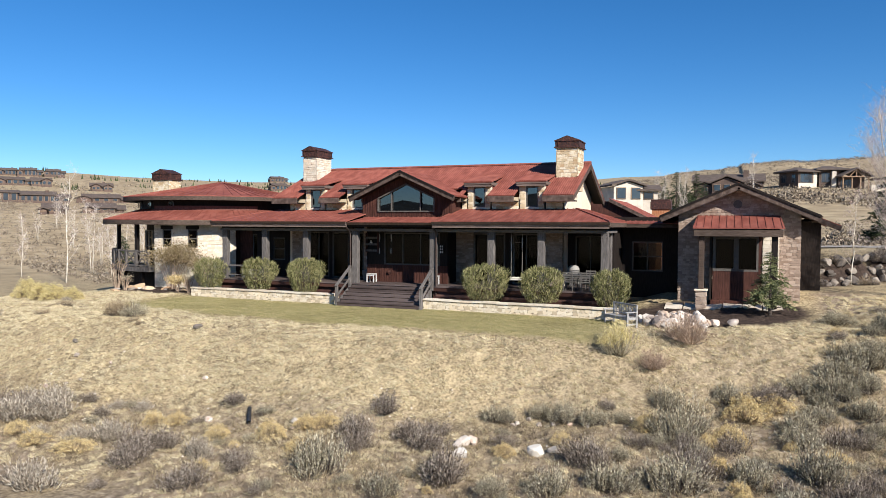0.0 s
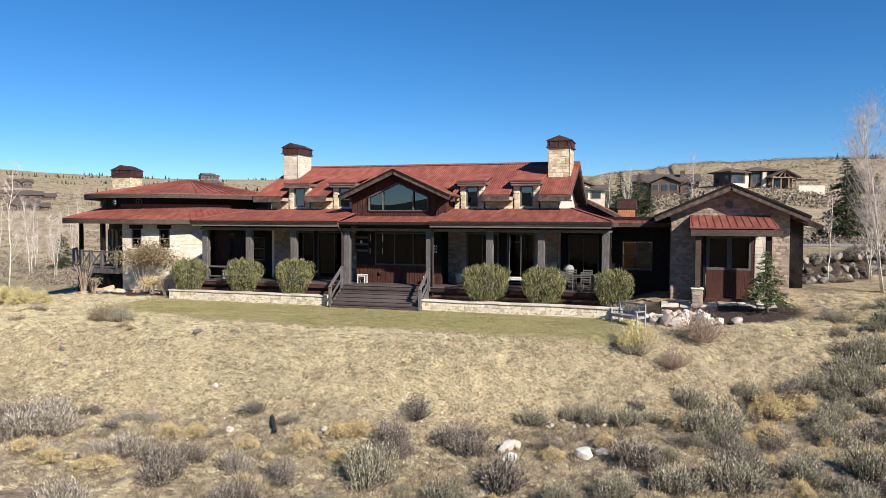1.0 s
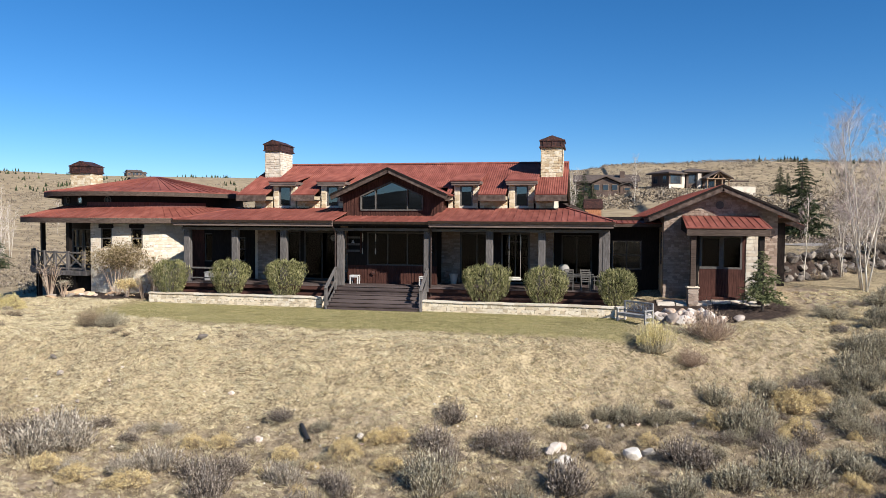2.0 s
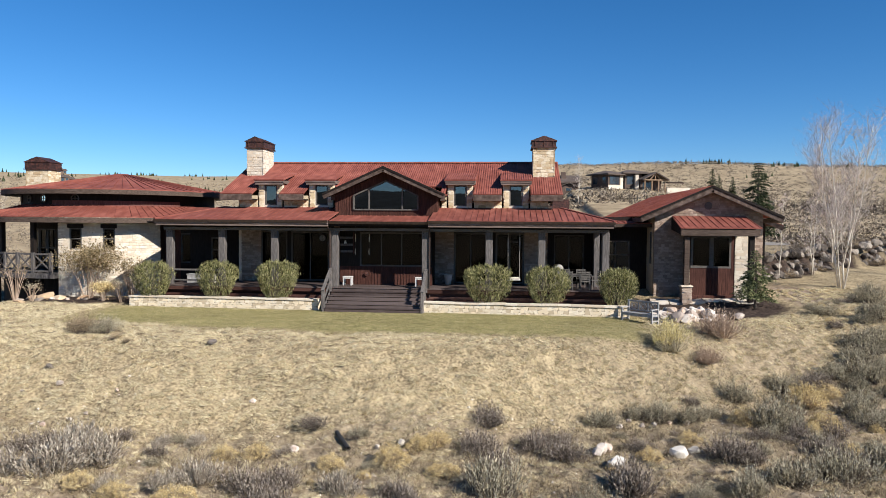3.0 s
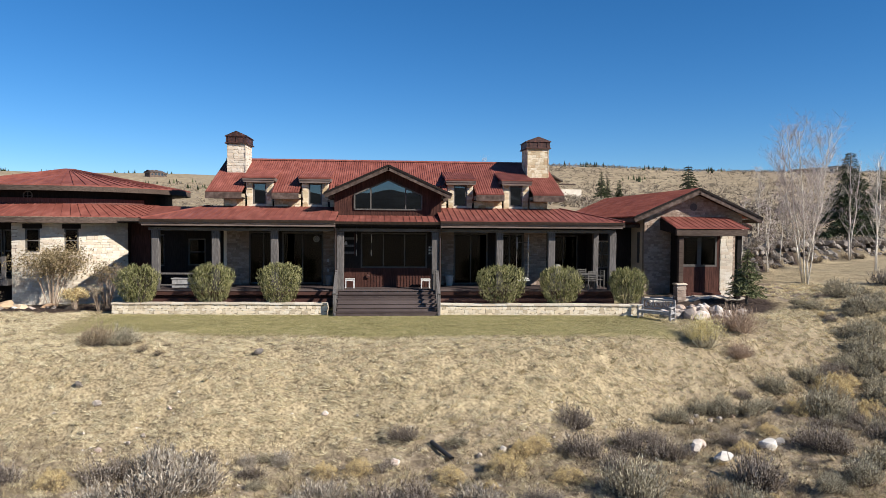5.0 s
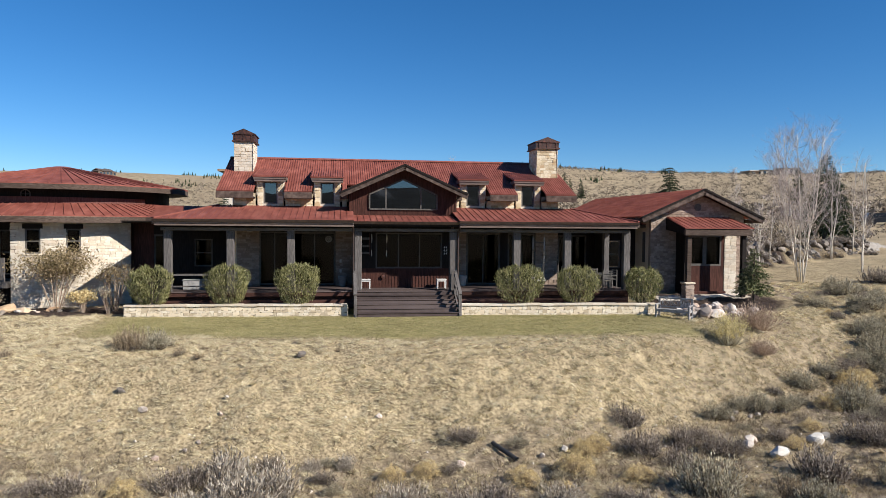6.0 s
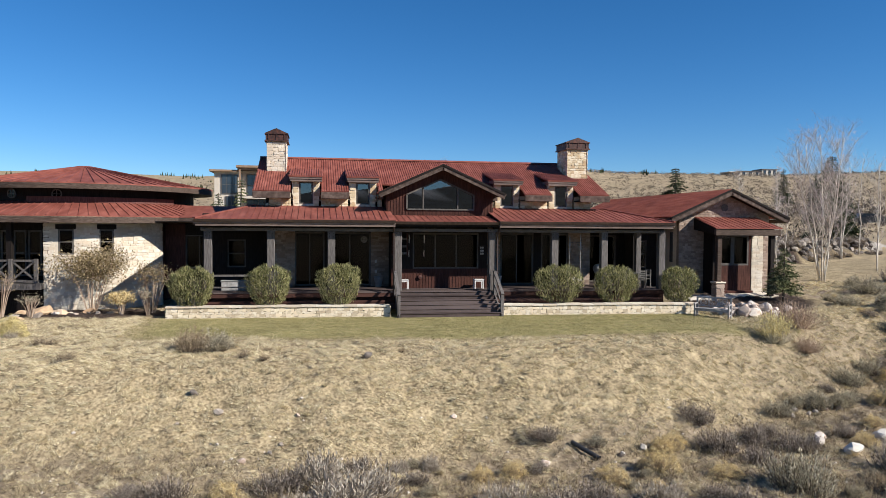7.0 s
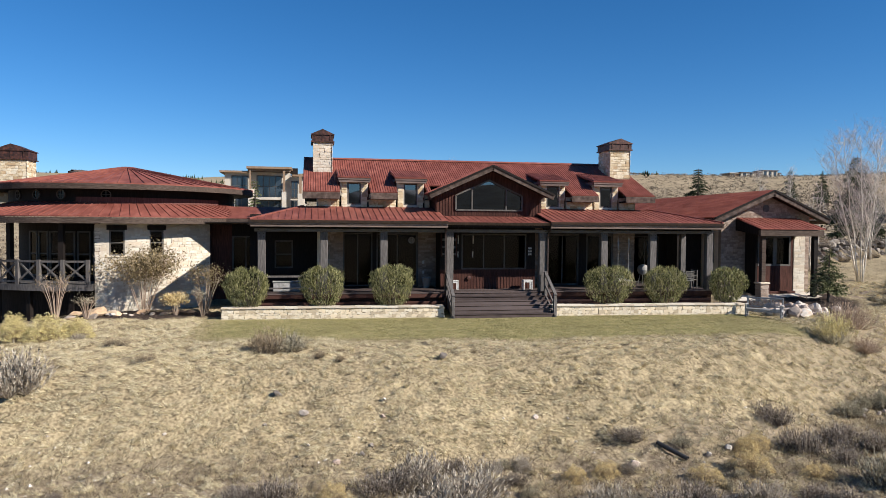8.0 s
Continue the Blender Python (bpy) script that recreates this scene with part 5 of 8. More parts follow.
def puff_mesh(seed, width, height, material, puffs=190, per=18, skirt=0.28):
    """A low dome of seed-head clumps over a tangle of dry stems."""
    r = np.random.default_rng(seed)
    lob = r.uniform(0, 6.283, 4)
    a, q = r.uniform(0, 6.283, puffs), np.sqrt(r.uniform(0, 1, puffs))
    R = 0.5 * width * q * (1 + 0.16 * np.sin(2 * a + lob[0]) + 0.10 * np.sin(5 * a + lob[1]))
    H = height * ((1 - 0.85 * q ** 2.4) * r.uniform(0.6, 1.06, puffs) + skirt * 0.2) * (1 + 0.12 * np.sin(3 * a + 4 * q + lob[2]))
    C = np.stack([R * np.cos(a), R * np.sin(a), H], 1)
    base = np.stack([0.3 * R * np.cos(a), 0.3 * R * np.sin(a), np.full(puffs, -0.04)], 1)
    side = unit(np.cross(C - base, r.normal(0, 1, C.shape))) * 0.008
    stems = [np.stack([base - side, base + side, C], 1)]
    for k in range(2):
        off = r.normal(0, 0.09 * width, C.shape) * [1, 1, 0.5]
        stems.append(np.stack([base - side, base + side, C + off - [0, 0, 0.06]], 1))
    P = np.repeat(C, per, 0)
    n = len(P)
    ball = unit(r.normal(0, 1, (n, 3))) * np.repeat(r.uniform(0.03, 0.055, puffs), per)[:, None] * width
    p = P + ball * [1, 1, 0.8]
    d = unit(ball + [0, 0, 0.015] + r.normal(0, 0.03, p.shape)) * 0.03
    s = unit(np.cross(d, r.normal(0, 1, p.shape))) * 0.011
    out = np.concatenate(stems + [np.stack([p - s, p + s, p + d], 1)])
    return strokes(out, material, "bush", M_TANBUSH, 3 * puffs)


def place(mesh, name, x, y, rs, scale, label, category, group, z=None, sink=0.0):
    ob = new(name, mesh)
    s = scale
    ob.matrix_basis = Matrix.LocRotScale((x, y, (gz(x, y) if z is None else z) - sink), Euler((0, 0, rs.uniform(0, 6.28))), (s * rs.uniform(0.9, 1.1), s * rs.uniform(0.9, 1.1), s * rs.uniform(0.88, 1.12)))
    return tagged(ob, label, category, group)


M_PALE = mat("bleached_stems", [(0.23, 0.19, 0.148), (0.41, 0.355, 0.287), (0.60, 0.535, 0.44)], 3, 0.9, rand="island", spec=0.1, trans=0.35)
SAGE = [bush_mesh(300 + i, 1.1, 0.66, M_SAGE, 360, 11, leaf=0.05, thin=0.005, droop=0.18) for i in range(7)]
SAGED = [bush_mesh(320 + i, 1.1, 0.60, M_SAGED, 380, 7, leaf=0.048, thin=0.005, droop=0.18) for i in range(5)]
PALEB = [bush_mesh(330 + i, 1.1, 0.62, M_PALE, 330, 6, leaf=0.07, thin=0.005, droop=0.15, under=M_PALE) for i in range(4)]
RABB = [puff_mesh(340 + i, 1.1, 0.55, M_RABBIT) for i in range(5)]
TANB = [bush_mesh(360 + i, 1.0, 0.55, M_TANBUSH, 240, 4, leaf=0.05) for i in range(3)]

rs = random.Random(77)
SPOTS_SAGE = [(-3.4, -14.2, 0.49), (2.0, -13.7, 0.66), (6.1, -17.2, 1.87), (10.6, -10.7, 1.09), (11.4, -10.7, 1.46), (12.3, -10.7, 1.48), (13.2, -10.2, 0.95), (14.3, -8.6, 1.52), (16.2, -7.4, 1.29), (9.4, -11.3, 0.97), (14.9, -10.8, 2.1), (20.0, -5.2, 1.8), (21.1, -4.6, 1.85), (19.9, -6.2, 1.87), (13.6, -15.7, 1.56), (15.0, -15.4, 1.94)]
SPOTS_SAGE2 = [(12.4, -16.5, 1.34), (18.6, -8.8, 1.83), (10.9, -17.1, 1.12), (-5.5, -14.9, 0.55), (18.7, -6.3, 1.51), (15.0, -11.4, 1.25), (16.9, -13.9, 1.79), (18.5, -13.2, 2.01), (18.4, -10.2, 1.57), (20.4, -7.2, 1.77), (18.9, -7.7, 1.54), (20.3, -4.2, 1.72), (20.8, -5.8, 1.44), (23.4, 1.2, 1.92), (24.0, 2.8, 1.33), (22.1, -2.1, 2.07)]
SPOTS_DARK = [(-5.0, -14.6, 0.75), (0.1, -17.4, 1.5), (0.5, -13.3, 0.97), (5.6, -12.4, 1.23), (5.8, -14.0, 1.39), (7.3, -13.5, 1.27), (3.6, -17.3, 0.93), (17.9, -6.8, 1.46), (7.9, -13.1, 0.97), (10.3, -13.4, 0.82), (9.3, -16.5, 1.7), (12.7, -14.1, 1.63), (15.5, -13.2, 1.42), (-9.3, -16.1, 1.29), (-6.9, -15.7, 1.31), (-10.1, -16.2, 0.77), (-3.5, -15.3, 0.8), (0.6, -16.9, 1.03), (0.9, -18.4, 1.38), (3.5, -19.3, 1.31), (4.1, -17.8, 1.06), (6.0, -15.1, 1.11), (8.0, -14.2, 1.27), (17.3, -7.1, 1.37), (13.2, -14.5, 1.31), (19.7, -9.5, 1.63), (28.3, 4.5, 2.52)]
SPOTS_YELLOW = [(-4.2, -18.0, 0.86), (-1.7, -14.9, 0.78), (-0.8, -14.8, 0.85), (1.6, -15.7, 0.94), (3.2, -15.2, 1.1), (4.3, -13.8, 1.01), (4.7, -15.9, 0.85), (11.8, -12.8, 0.76), (14.0, -10.7, 1.23), (16.9, -8.2, 1.92), (16.4, -11.0, 1.55), (10.4, -14.1, 0.88), (-8.0, -16.4, 0.95), (-3.1, -18.3, 0.92), (-1.7, -18.1, 1.06), (3.8, -14.1, 0.86), (15.8, -11.6, 0.82), (17.8, -7.4, 1.35)]
SPOTS_TAN = [(-15.0, -7.0, 0.78), (-13.5, -9.6, 0.7), (-8.3, -9.2, 0.52), (-7.6, -9.6, 0.42), (-7.6, -8.6, 0.39), (-3.1, -9.1, 0.32), (8.2, -17.3, 1.11)]
SPOTS_PALE = [(-5.9, -15.5, 1.55), (-5.7, -17.2, 1.98), (-6.4, -17.7, 1.29), (-3.9, -14.5, 0.74), (-2.9, -14.1, 0.66), (-2.3, -17.4, 0.92), (-1.6, -16.9, 1.28), (-3.6, -17.8, 0.85), (2.2, -17.2, 1.08), (-16.6, -5.5, 0.63), (-4.6, -16.3, 1.8), (-3.0, -14.3, 0.5), (-0.5, -20.4, 1.45)]
KEPT = []


def bushes(spots, meshes, name, label, category, group, size=1.0):
    for x, y, s in spots:
        s *= size * (0.86 if x > 10 else 1.0)
        KEPT.append((x, y, s))
        place(meshes[rs.randrange(len(meshes))], name, x, y, rs, s, label, category, group, sink=0.02)


bushes(SPOTS_SAGE + SPOTS_SAGE2, SAGE, "sagebrush", "silvery grey-green sagebrush on the dry bank", "sagebrush", "sagebrush on the bank", 0.9)
bushes(SPOTS_DARK, SAGED, "sagebrush", "dark brown half-bare sagebrush on the dry bank", "sagebrush", "sagebrush on the bank", 0.95)
bushes(SPOTS_YELLOW, RABB, "rabbitbrush", "low yellow-seeded rabbitbrush clump on the bank", "rabbitbrush", "rabbitbrush clumps", 0.86)
bushes(SPOTS_PALE, PALEB, "sagebrush", "pale bleached wispy sagebrush on the dry bank", "sagebrush", "sagebrush on the bank", 0.9)
bushes(SPOTS_TAN, TANB, "dry_bush", "small dry tan bush in the grass", "bush", "dry bushes")
# denser brush towards the right and along the foot of the bank
n = 0
while n < 310:
    x, y = rs.uniform(-18, 34), rs.uniform(-20, 3)
    edge = -8.4 + 6.0 * float(smooth01((x - 1) / 20))
    d = edge - y
    want = 0.0
    if x > 11:
        want = float(smooth01((d - 2.0 - 2.2 * smooth01((18 - x) / 5)) / 1.5))
    elif d > 6.3:
        want = 0.3
    if x > 20 and y > -4:
        want = 0.75 if y < 2.5 - 0.25 * (34 - x) + 1.5 else 0.0
    if rs.random() > want or any((x - a) ** 2 + (y - b) ** 2 < (0.26 * (s + 0.8)) ** 2 for a, b, s in KEPT):
        n += 0.006
        continue
    s = rs.uniform(0.5, 1.25) if x > 8 else rs.uniform(0.3, 0.65)
    if 7.2 < x < 13 and -17.5 < y < -11:
        s = rs.uniform(0.3, 0.5)
    k = rs.random()
    if k < (0.55 if x > 6 else 0.3):
        bushes([(x, y, s)], SAGE, "sagebrush", "silvery grey-green sagebrush on the dry bank", "sagebrush", "sagebrush on the bank")
    elif k < 0.8:
        bushes([(x, y, s)], SAGED, "sagebrush", "dark brown half-bare sagebrush on the dry bank", "sagebrush", "sagebrush on the bank")
    elif k < 0.93:
        bushes([(x, y, s * 0.7)], RABB, "rabbitbrush", "low yellow-seeded rabbitbrush clump on the bank", "rabbitbrush", "rabbitbrush clumps")
    else:
        bushes([(x, y, s * 0.8)], TANB, "dry_bush", "small dry tan bush in the grass", "bush", "dry bushes")
    n += 1


# clipped evergreen shrubs in the planting beds
def clipped_shrub(seed, w, h):
    r = np.random.default_rng(seed)
    n = 5200
    a = r.uniform(0, 2 * np.pi, n)
    t = r.uniform(0, 1, n) ** 0.8
    prof = np.interp(t, [0, 0.25, 0.6, 0.85, 1.0], [0.55, 0.8, 1.0, 0.88, 0.35])
    lump = 1 + 0.10 * np.sin(a * 3 + seed) + 0.07 * np.sin(a * 5 + t * 7) + 0.05 * np.sin(a * 9 + t * 13)
    rad = w / 2 * prof * lump * r.uniform(0.55, 1.03, n) ** 0.6
    p = np.stack([rad * np.cos(a), rad * np.sin(a), 0.12 + t * (h - 0.12) * (1 + 0.05 * np.sin(a * 4 + seed))], 1)
    d = unit(np.stack([np.cos(a) * 0.35, np.sin(a) * 0.35, np.full(n, 1.0)], 1) + r.normal(0, 0.35, (n, 3))) * r.uniform(0.08, 0.19, (n, 1))
    s = unit(np.cross(d, r.normal(0, 1, (n, 3)))) * r.uniform(0.008, 0.018, (n, 1))
    leaves = np.stack([p - s, p + s, p + d], 1)
    crown = strokes(leaves, M_GREEN, "crown")
    bm = bmesh.new()
    rr = random.Random(seed)
    for k in range(16):
        b = rr.uniform(0, 6.28)
        q = rr.uniform(0.1, 0.38) * w
        tube(bm, [(0.3 * q * math.cos(b), 0.3 * q * math.sin(b), -0.05), (0.8 * q * math.cos(b), 0.8 * q * math.sin(b), 0.3 * h), (q * math.cos(b + 0.2), q * math.sin(b + 0.2), 0.75 * h)], [0.02, 0.014, 0.006], 4)
    return crown, bm


for k, (x, y, w, h) in enumerate(((-11.3, -0.55, 1.9, 1.75), (-8.05, -0.5, 1.95, 1.8), (-5.0, -0.55, 2.0, 1.85), (5.3, -0.75, 2.35, 1.8), (8.1, -0.75, 2.05, 1.75), (11.35, -0.8, 1.75, 1.7))):
    sh = thing("clipped_shrub", x, y, 0.35, "rounded clipped olive-green evergreen shrub in the planting bed", "shrub", "clipped shrubs along the porch")
    crown, bm = clipped_shrub(400 + k, w, h)
    c = new("crown", crown)
    c.parent = sh
    st = part("branchwork", bm, M_DBARK)
    st.parent = sh


# loose garden shrubs
def garden_shrub(x, y, w, h, material, seed, label, stems=120, leaves=40, leaf=0.09, name="garden_shrub", z=None):
    th = thing(name, x, y, gz(x, y) if z is None else z, label, "shrub")
    rr = random.Random(seed)
    bm = bmesh.new()
    tips = []
    for k in range(14):
        b, q = rr.uniform(0, 6.28), rr.uniform(0.15, 0.5) * w
        pts = [(0.12 * q * math.cos(b), 0.12 * q * math.sin(b), -0.1), (0.5 * q * math.cos(b), 0.5 * q * math.sin(b), 0.42 * h), (q * math.cos(b), q * math.sin(b), h * rr.uniform(0.75, 0.98))]
        tube(bm, pts, [0.022, 0.016, 0.005], 5)
        for j in range(4):
            f = rr.uniform(0.35, 0.95)
            s = Vector(pts[1]).lerp(Vector(pts[2]), f)
            e = s + Vector((rr.gauss(0, 0.16) * w, rr.gauss(0, 0.16) * w, rr.uniform(0.02, 0.22) * h))
            tube(bm, [s, e], [0.008, 0.003], 4)
            tips.append(e)
        tips.append(Vector(pts[2]))
    o = part("branchwork", bm, M_TWIG)
    o.parent = th
    if leaves:
        r = np.random.default_rng(seed)
        T = np.array(tips)
        p = np.repeat(T, leaves, 0) + r.normal(0, 0.085 * w, (len(T) * leaves, 3))
        d = unit(r.normal(0, 1, p.shape) + [0, 0, 0.5]) * leaf * r.uniform(0.6, 1.3, (len(p), 1))
        s = unit(np.cross(d, r.normal(0, 1, p.shape))) * leaf * 0.3
        c = new("crown", strokes(np.stack([p - s, p + s, p + d], 1), material, "crown"))
        c.parent = th


garden_shrub(-16.0, 1.45, 2.9, 2.65, M_OLIVE, 501, "loose leafy shrub with tan-olive leaves against the stone wall", leaves=75, leaf=0.1)
garden_shrub(-13.3, 1.0, 1.5, 2.1, M_OLIVE, 502, "tall thin shrub with dry brown leaves beside the wall", leaves=14)
garden_shrub(-14.4, 0.2, 1.0, 0.9, M_RABBIT, 503, "small yellow-green garden shrub", leaves=40, leaf=0.07)
garden_shrub(-13.2, -0.2, 0.9, 1.1, M_SAGE, 504, "pale bare-stemmed garden shrub", leaves=8, leaf=0.05)
garden_shrub(-19.3, 0.3, 1.3, 1.9, M_OLIVE, 505, "bare multi-stemmed sapling beside the deck", leaves=2)
garden_shrub(-17.9, -0.4, 0.8, 0.9, M_SAGE, 506, "pale grey dry garden shrub", leaves=6, leaf=0.05)
RB = puff_mesh(380, 1.1, 0.85, M_YELGREEN, 520, 18, skirt=0.12)
RY_ = bush_mesh(388, 1.1, 0.92, M_YELGREEN, 420, 8, leaf=0.045, thin=0.005, low=0.5, puff=0.012, under=M_SAGE)
RT = [bush_mesh(382 + i, 1.15, 0.62, M_TWIG, 430, 5, leaf=0.04, thin=0.0035, under=M_TWIG) for i in range(2)]
RX = bush_mesh(386, 1.15, 0.78, M_TANBUSH, 520, 6, leaf=0.05, thin=0.004, under=M_STEM)
place(SAGE[2], "sagebrush", -9.25, -8.35, rs, 1.2, "grey-green sagebrush at the lawn edge", "sagebrush", "")
place(RX, "dry_bush", -10.05, -8.55, rs, 1.25, "round brown twiggy bush at the lawn edge", "bush", "")
place(bush_mesh(390, 1.1, 0.85, M_PALE, 420, 5, leaf=0.08, thin=0.006, under=M_PALE), "dry_bush", -16.6, -10.7, rs, 1.6, "bleached silvery wispy dry bush on the bank", "bush", "")
place(RY_, "rabbitbrush", 12.45, -6.7, rs, 1.4, "tall yellow-topped rabbitbrush at the lawn edge", "rabbitbrush", "")
place(RT[0], "dry_bush", 14.9, -4.6, rs, 2.1, "rounded bush of bare red-brown twigs", "bush", "")
place(RT[1], "dry_bush", 13.8, -6.8, rs, 1.4, "rounded bush of bare red-brown twigs", "bush", "")
for x, y, s in ((-17.7, -5.5, 1.25), (-18.8, -5.4, 1.15), (-16.8, -5.1, 0.95), (-20.5, -4.9, 1.3)):
    place(RB, "rabbitbrush", x, y, rs, s, "yellow-flowered rabbitbrush beside the lawn", "rabbitbrush", "rabbitbrush by the left lawn")


# ---- trees ----
def aspen(x, y, h, seed, stems=1, spread=0.12, crown=True, dense=1, limbs=15, reach=1.0, label="bare pale-barked aspen with a few pinkish leaves"):
    th = thing("aspen_tree", x, y, gz(x, y), label, "tree", "bare aspens")
    rr = random.Random(seed)
    tw = []
    for k in range(stems):
        a = 6.283 * k / stems + rr.uniform(-0.4, 0.4) + 0.5
        lean = spread * rr.uniform(0.5, 1.3) * h if stems > 1 else 0.03 * h
        top = Vector((lean * math.cos(a), lean * math.sin(a), h * rr.uniform(0.82, 1.0)))
        pts = [Vector((0.12 * math.cos(a), 0.12 * math.sin(a), -0.1)) * (1 if stems > 1 else 0)]
        pts[0].z = -0.15
        for i in range(1, 7):
            f = i / 6
            pts.append(Vector((top.x * f ** 0.8, top.y * f ** 0.8, top.z * f)) + Vector((rr.gauss(0, 0.007), rr.gauss(0, 0.007), 0)) * h)
        r0 = 0.0058 * h * rr.uniform(0.75, 1.1)
        bm = tube(bmesh.new(), pts, [r0 * (1 - 0.9 * i / 6) + 0.006 for i in range(7)], 7)
        o = part("trunk", bm, M_BARK, smooth=True)
        o.parent = th
        lb = bmesh.new()
        for j in range(limbs):
            f = 0.2 + 0.78 * j / limbs
            i = min(5, int(f * 6))
            s = pts[i].lerp(pts[i + 1], f * 6 - i)
            b = rr.uniform(0, 6.28)
            l = reach * h * (0.20 - 0.12 * f) * rr.uniform(0.7, 1.2)
            e = s + Vector((math.cos(b) * l * 0.62, math.sin(b) * l * 0.62, l * 0.95))
            m = s.lerp(e, 0.5) + Vector((0, 0, -0.05 * l))
            tube(lb, [s, m, e], [r0 * 0.35 * (1 - 0.6 * f), r0 * 0.2, 0.004], 5)
            for _ in range(5 * dense):
                g = s.lerp(e, rr.uniform(0.35, 1))
                q = g + Vector((rr.gauss(0, 0.045), rr.gauss(0, 0.045), rr.uniform(0.02, 0.09))) * h
                tube(lb, [g, q], [0.0055, 0.002], 3)
                tw.append((g, q))
        o = part("branchwork", lb, M_BARK)
        o.parent = th
    if crown and tw:
        r = np.random.default_rng(seed)
        A = np.repeat(np.array([[*g, *q] for g, q in tw]), 6, 0)
        p = A[:, :3] + (A[:, 3:] - A[:, :3]) * r.uniform(0.2, 1.1, (len(A), 1)) + r.normal(0, 0.008 * h, (len(A), 3))
        d = unit(r.normal(0, 1, p.shape) + [0, 0, 0.8]) * r.uniform(0.06, 0.2, (len(A), 1))
        s = unit(np.cross(d, r.normal(0, 1, p.shape))) * 0.006
        c = new("crown", strokes(np.stack([p - s, p + s, p + d], 1), M_CROWN, "crown"))
        c.parent = th
    return th


def spruce(x, y, h, seed, width=0.42, label="dark green blue-spruce tree", z=None, dens=1.0, needles=M_NEEDLE, low=0.10):
    th = thing("spruce_tree", x, y, gz(x, y) if z is None else z, label, "tree", "spruce trees")
    rr = random.Random(seed)
    o = part("trunk", tube(bmesh.new(), [(0, 0, -0.15), (0, 0, h * 0.5), (0, 0, h * 0.97)], [0.028 * h, 0.016 * h, 0.004 * h], 7), M_DBARK)
    o.parent = th
    r = np.random.default_rng(seed)
    P, D = [], []
    tiers = int(22 * dens)
    for i in range(tiers):
        f = low + (0.98 - low) * i / tiers
        R = h * width * (1 - f) ** 0.85 * rr.uniform(0.75, 1.1) + 0.03 * h
        for k in range(int(9 - 4 * f)):
            b = rr.uniform(0, 6.28)
            L = R * rr.uniform(0.7, 1.1)
            m = int(34 * dens)
            u = r.uniform(0.12, 1, (m, 1))
            ax = np.array([math.cos(b), math.sin(b), 0.0])
            p = np.array([0, 0, f * h]) + ax * L * u + np.array([0, 0, 1.0]) * (0.10 * L * u - 0.30 * L * u ** 2)
            p = p + r.normal(0, 0.07, (m, 3)) * L * [1, 1, 0.4]
            P.append(p)
            D.append(unit(ax + r.normal(0, 0.55, (m, 3)) + [0, 0, -0.15]) * (0.16 * L + 0.012 * h) * r.uniform(0.6, 1.2, (m, 1)))
    P, D = np.concatenate(P), np.concatenate(D)
    s = unit(np.cross(D, r.normal(0, 1, P.shape))) * np.linalg.norm(D, axis=1, keepdims=True) * 0.16
    c = new("crown", strokes(np.stack([P - s, P + s, P + D], 1), needles, "crown"))
    c.parent = th


aspen(23.9, 5.2, 9.2, 601, 5, 0.19, dense=3, limbs=20, reach=1.5)
aspen(24.6, 10.6, 5.2, 602, 2, 0.08)
aspen(26.4, 12.2, 6.0, 603, 1)
aspen(33.5, 15.5, 7.5, 604, 2, 0.08)
aspen(22.3, 9.6, 5.2, 605, 1)
aspen(30.5, 8.5, 7.5, 606, 2, 0.1)
aspen(38, 19, 8, 607, 1)
spruce(17.95, 0.45, 2.85, 620, 0.42, "young green spruce in the mulch bed", dens=1.15, needles=M_YOUNG, low=0.17)
spruce(28.1, 31.2, 7.2, 621, 0.30, dens=1.3)
spruce(38.2, 22.6, 7.6, 622, 0.34, dens=1.5)
for k, (x, y, h) in enumerate(((104, 122, 9), (112, 121, 8.5), (58, 157, 7.7), (60, 158, 6), (64, 160, 5.6), (4.2, 112, 9), (2.4, 110, 7.6), (6.4, 114, 10), (8.4, 110, 7.5), (10, 115, 9), (11.6, 111, 6.5), (-22, 97, 8))):
    spruce(x, y, h, 630 + k, 0.27, dens=1.1)
for k, (x, y, h) in enumerate(((-1.5, 80, 7.5), (1.0, 82, 6.5), (3.0, 79, 6), (8, 106, 10), (-42.1, 15.9, 11.5), (-54.6, 30.1, 9.5), (-34, -1, 4.5), (-50, 14, 8), (-56, 22, 8), (-47, 26, 7.5), (-46, 8, 6), (4, 110, 11), (20, 115, 12), (62, 64, 9), (36, 33, 7))):
    aspen(x, y, h, 650 + k, 2 if k % 2 else 1, 0.07, dense=3)
spruce(-58, 38, 5.0, 680, 0.35)
spruce(-16.9, 75, 11.5, 681, 0.16, "slender pale green tree before the modern house", dens=1.1, needles=M_YOUNG)
spruce(-21, 82, 10.0, 682, 0.3, dens=1.1)
for k in range(16):
    q, w = rs.uniform(-60, -38), rs.uniform(70, 190)
    aspen(w * math.sin(radians(q)), w * math.cos(radians(q)), rs.uniform(5, 9), 690 + k, 1 + k % 3, 0.09)


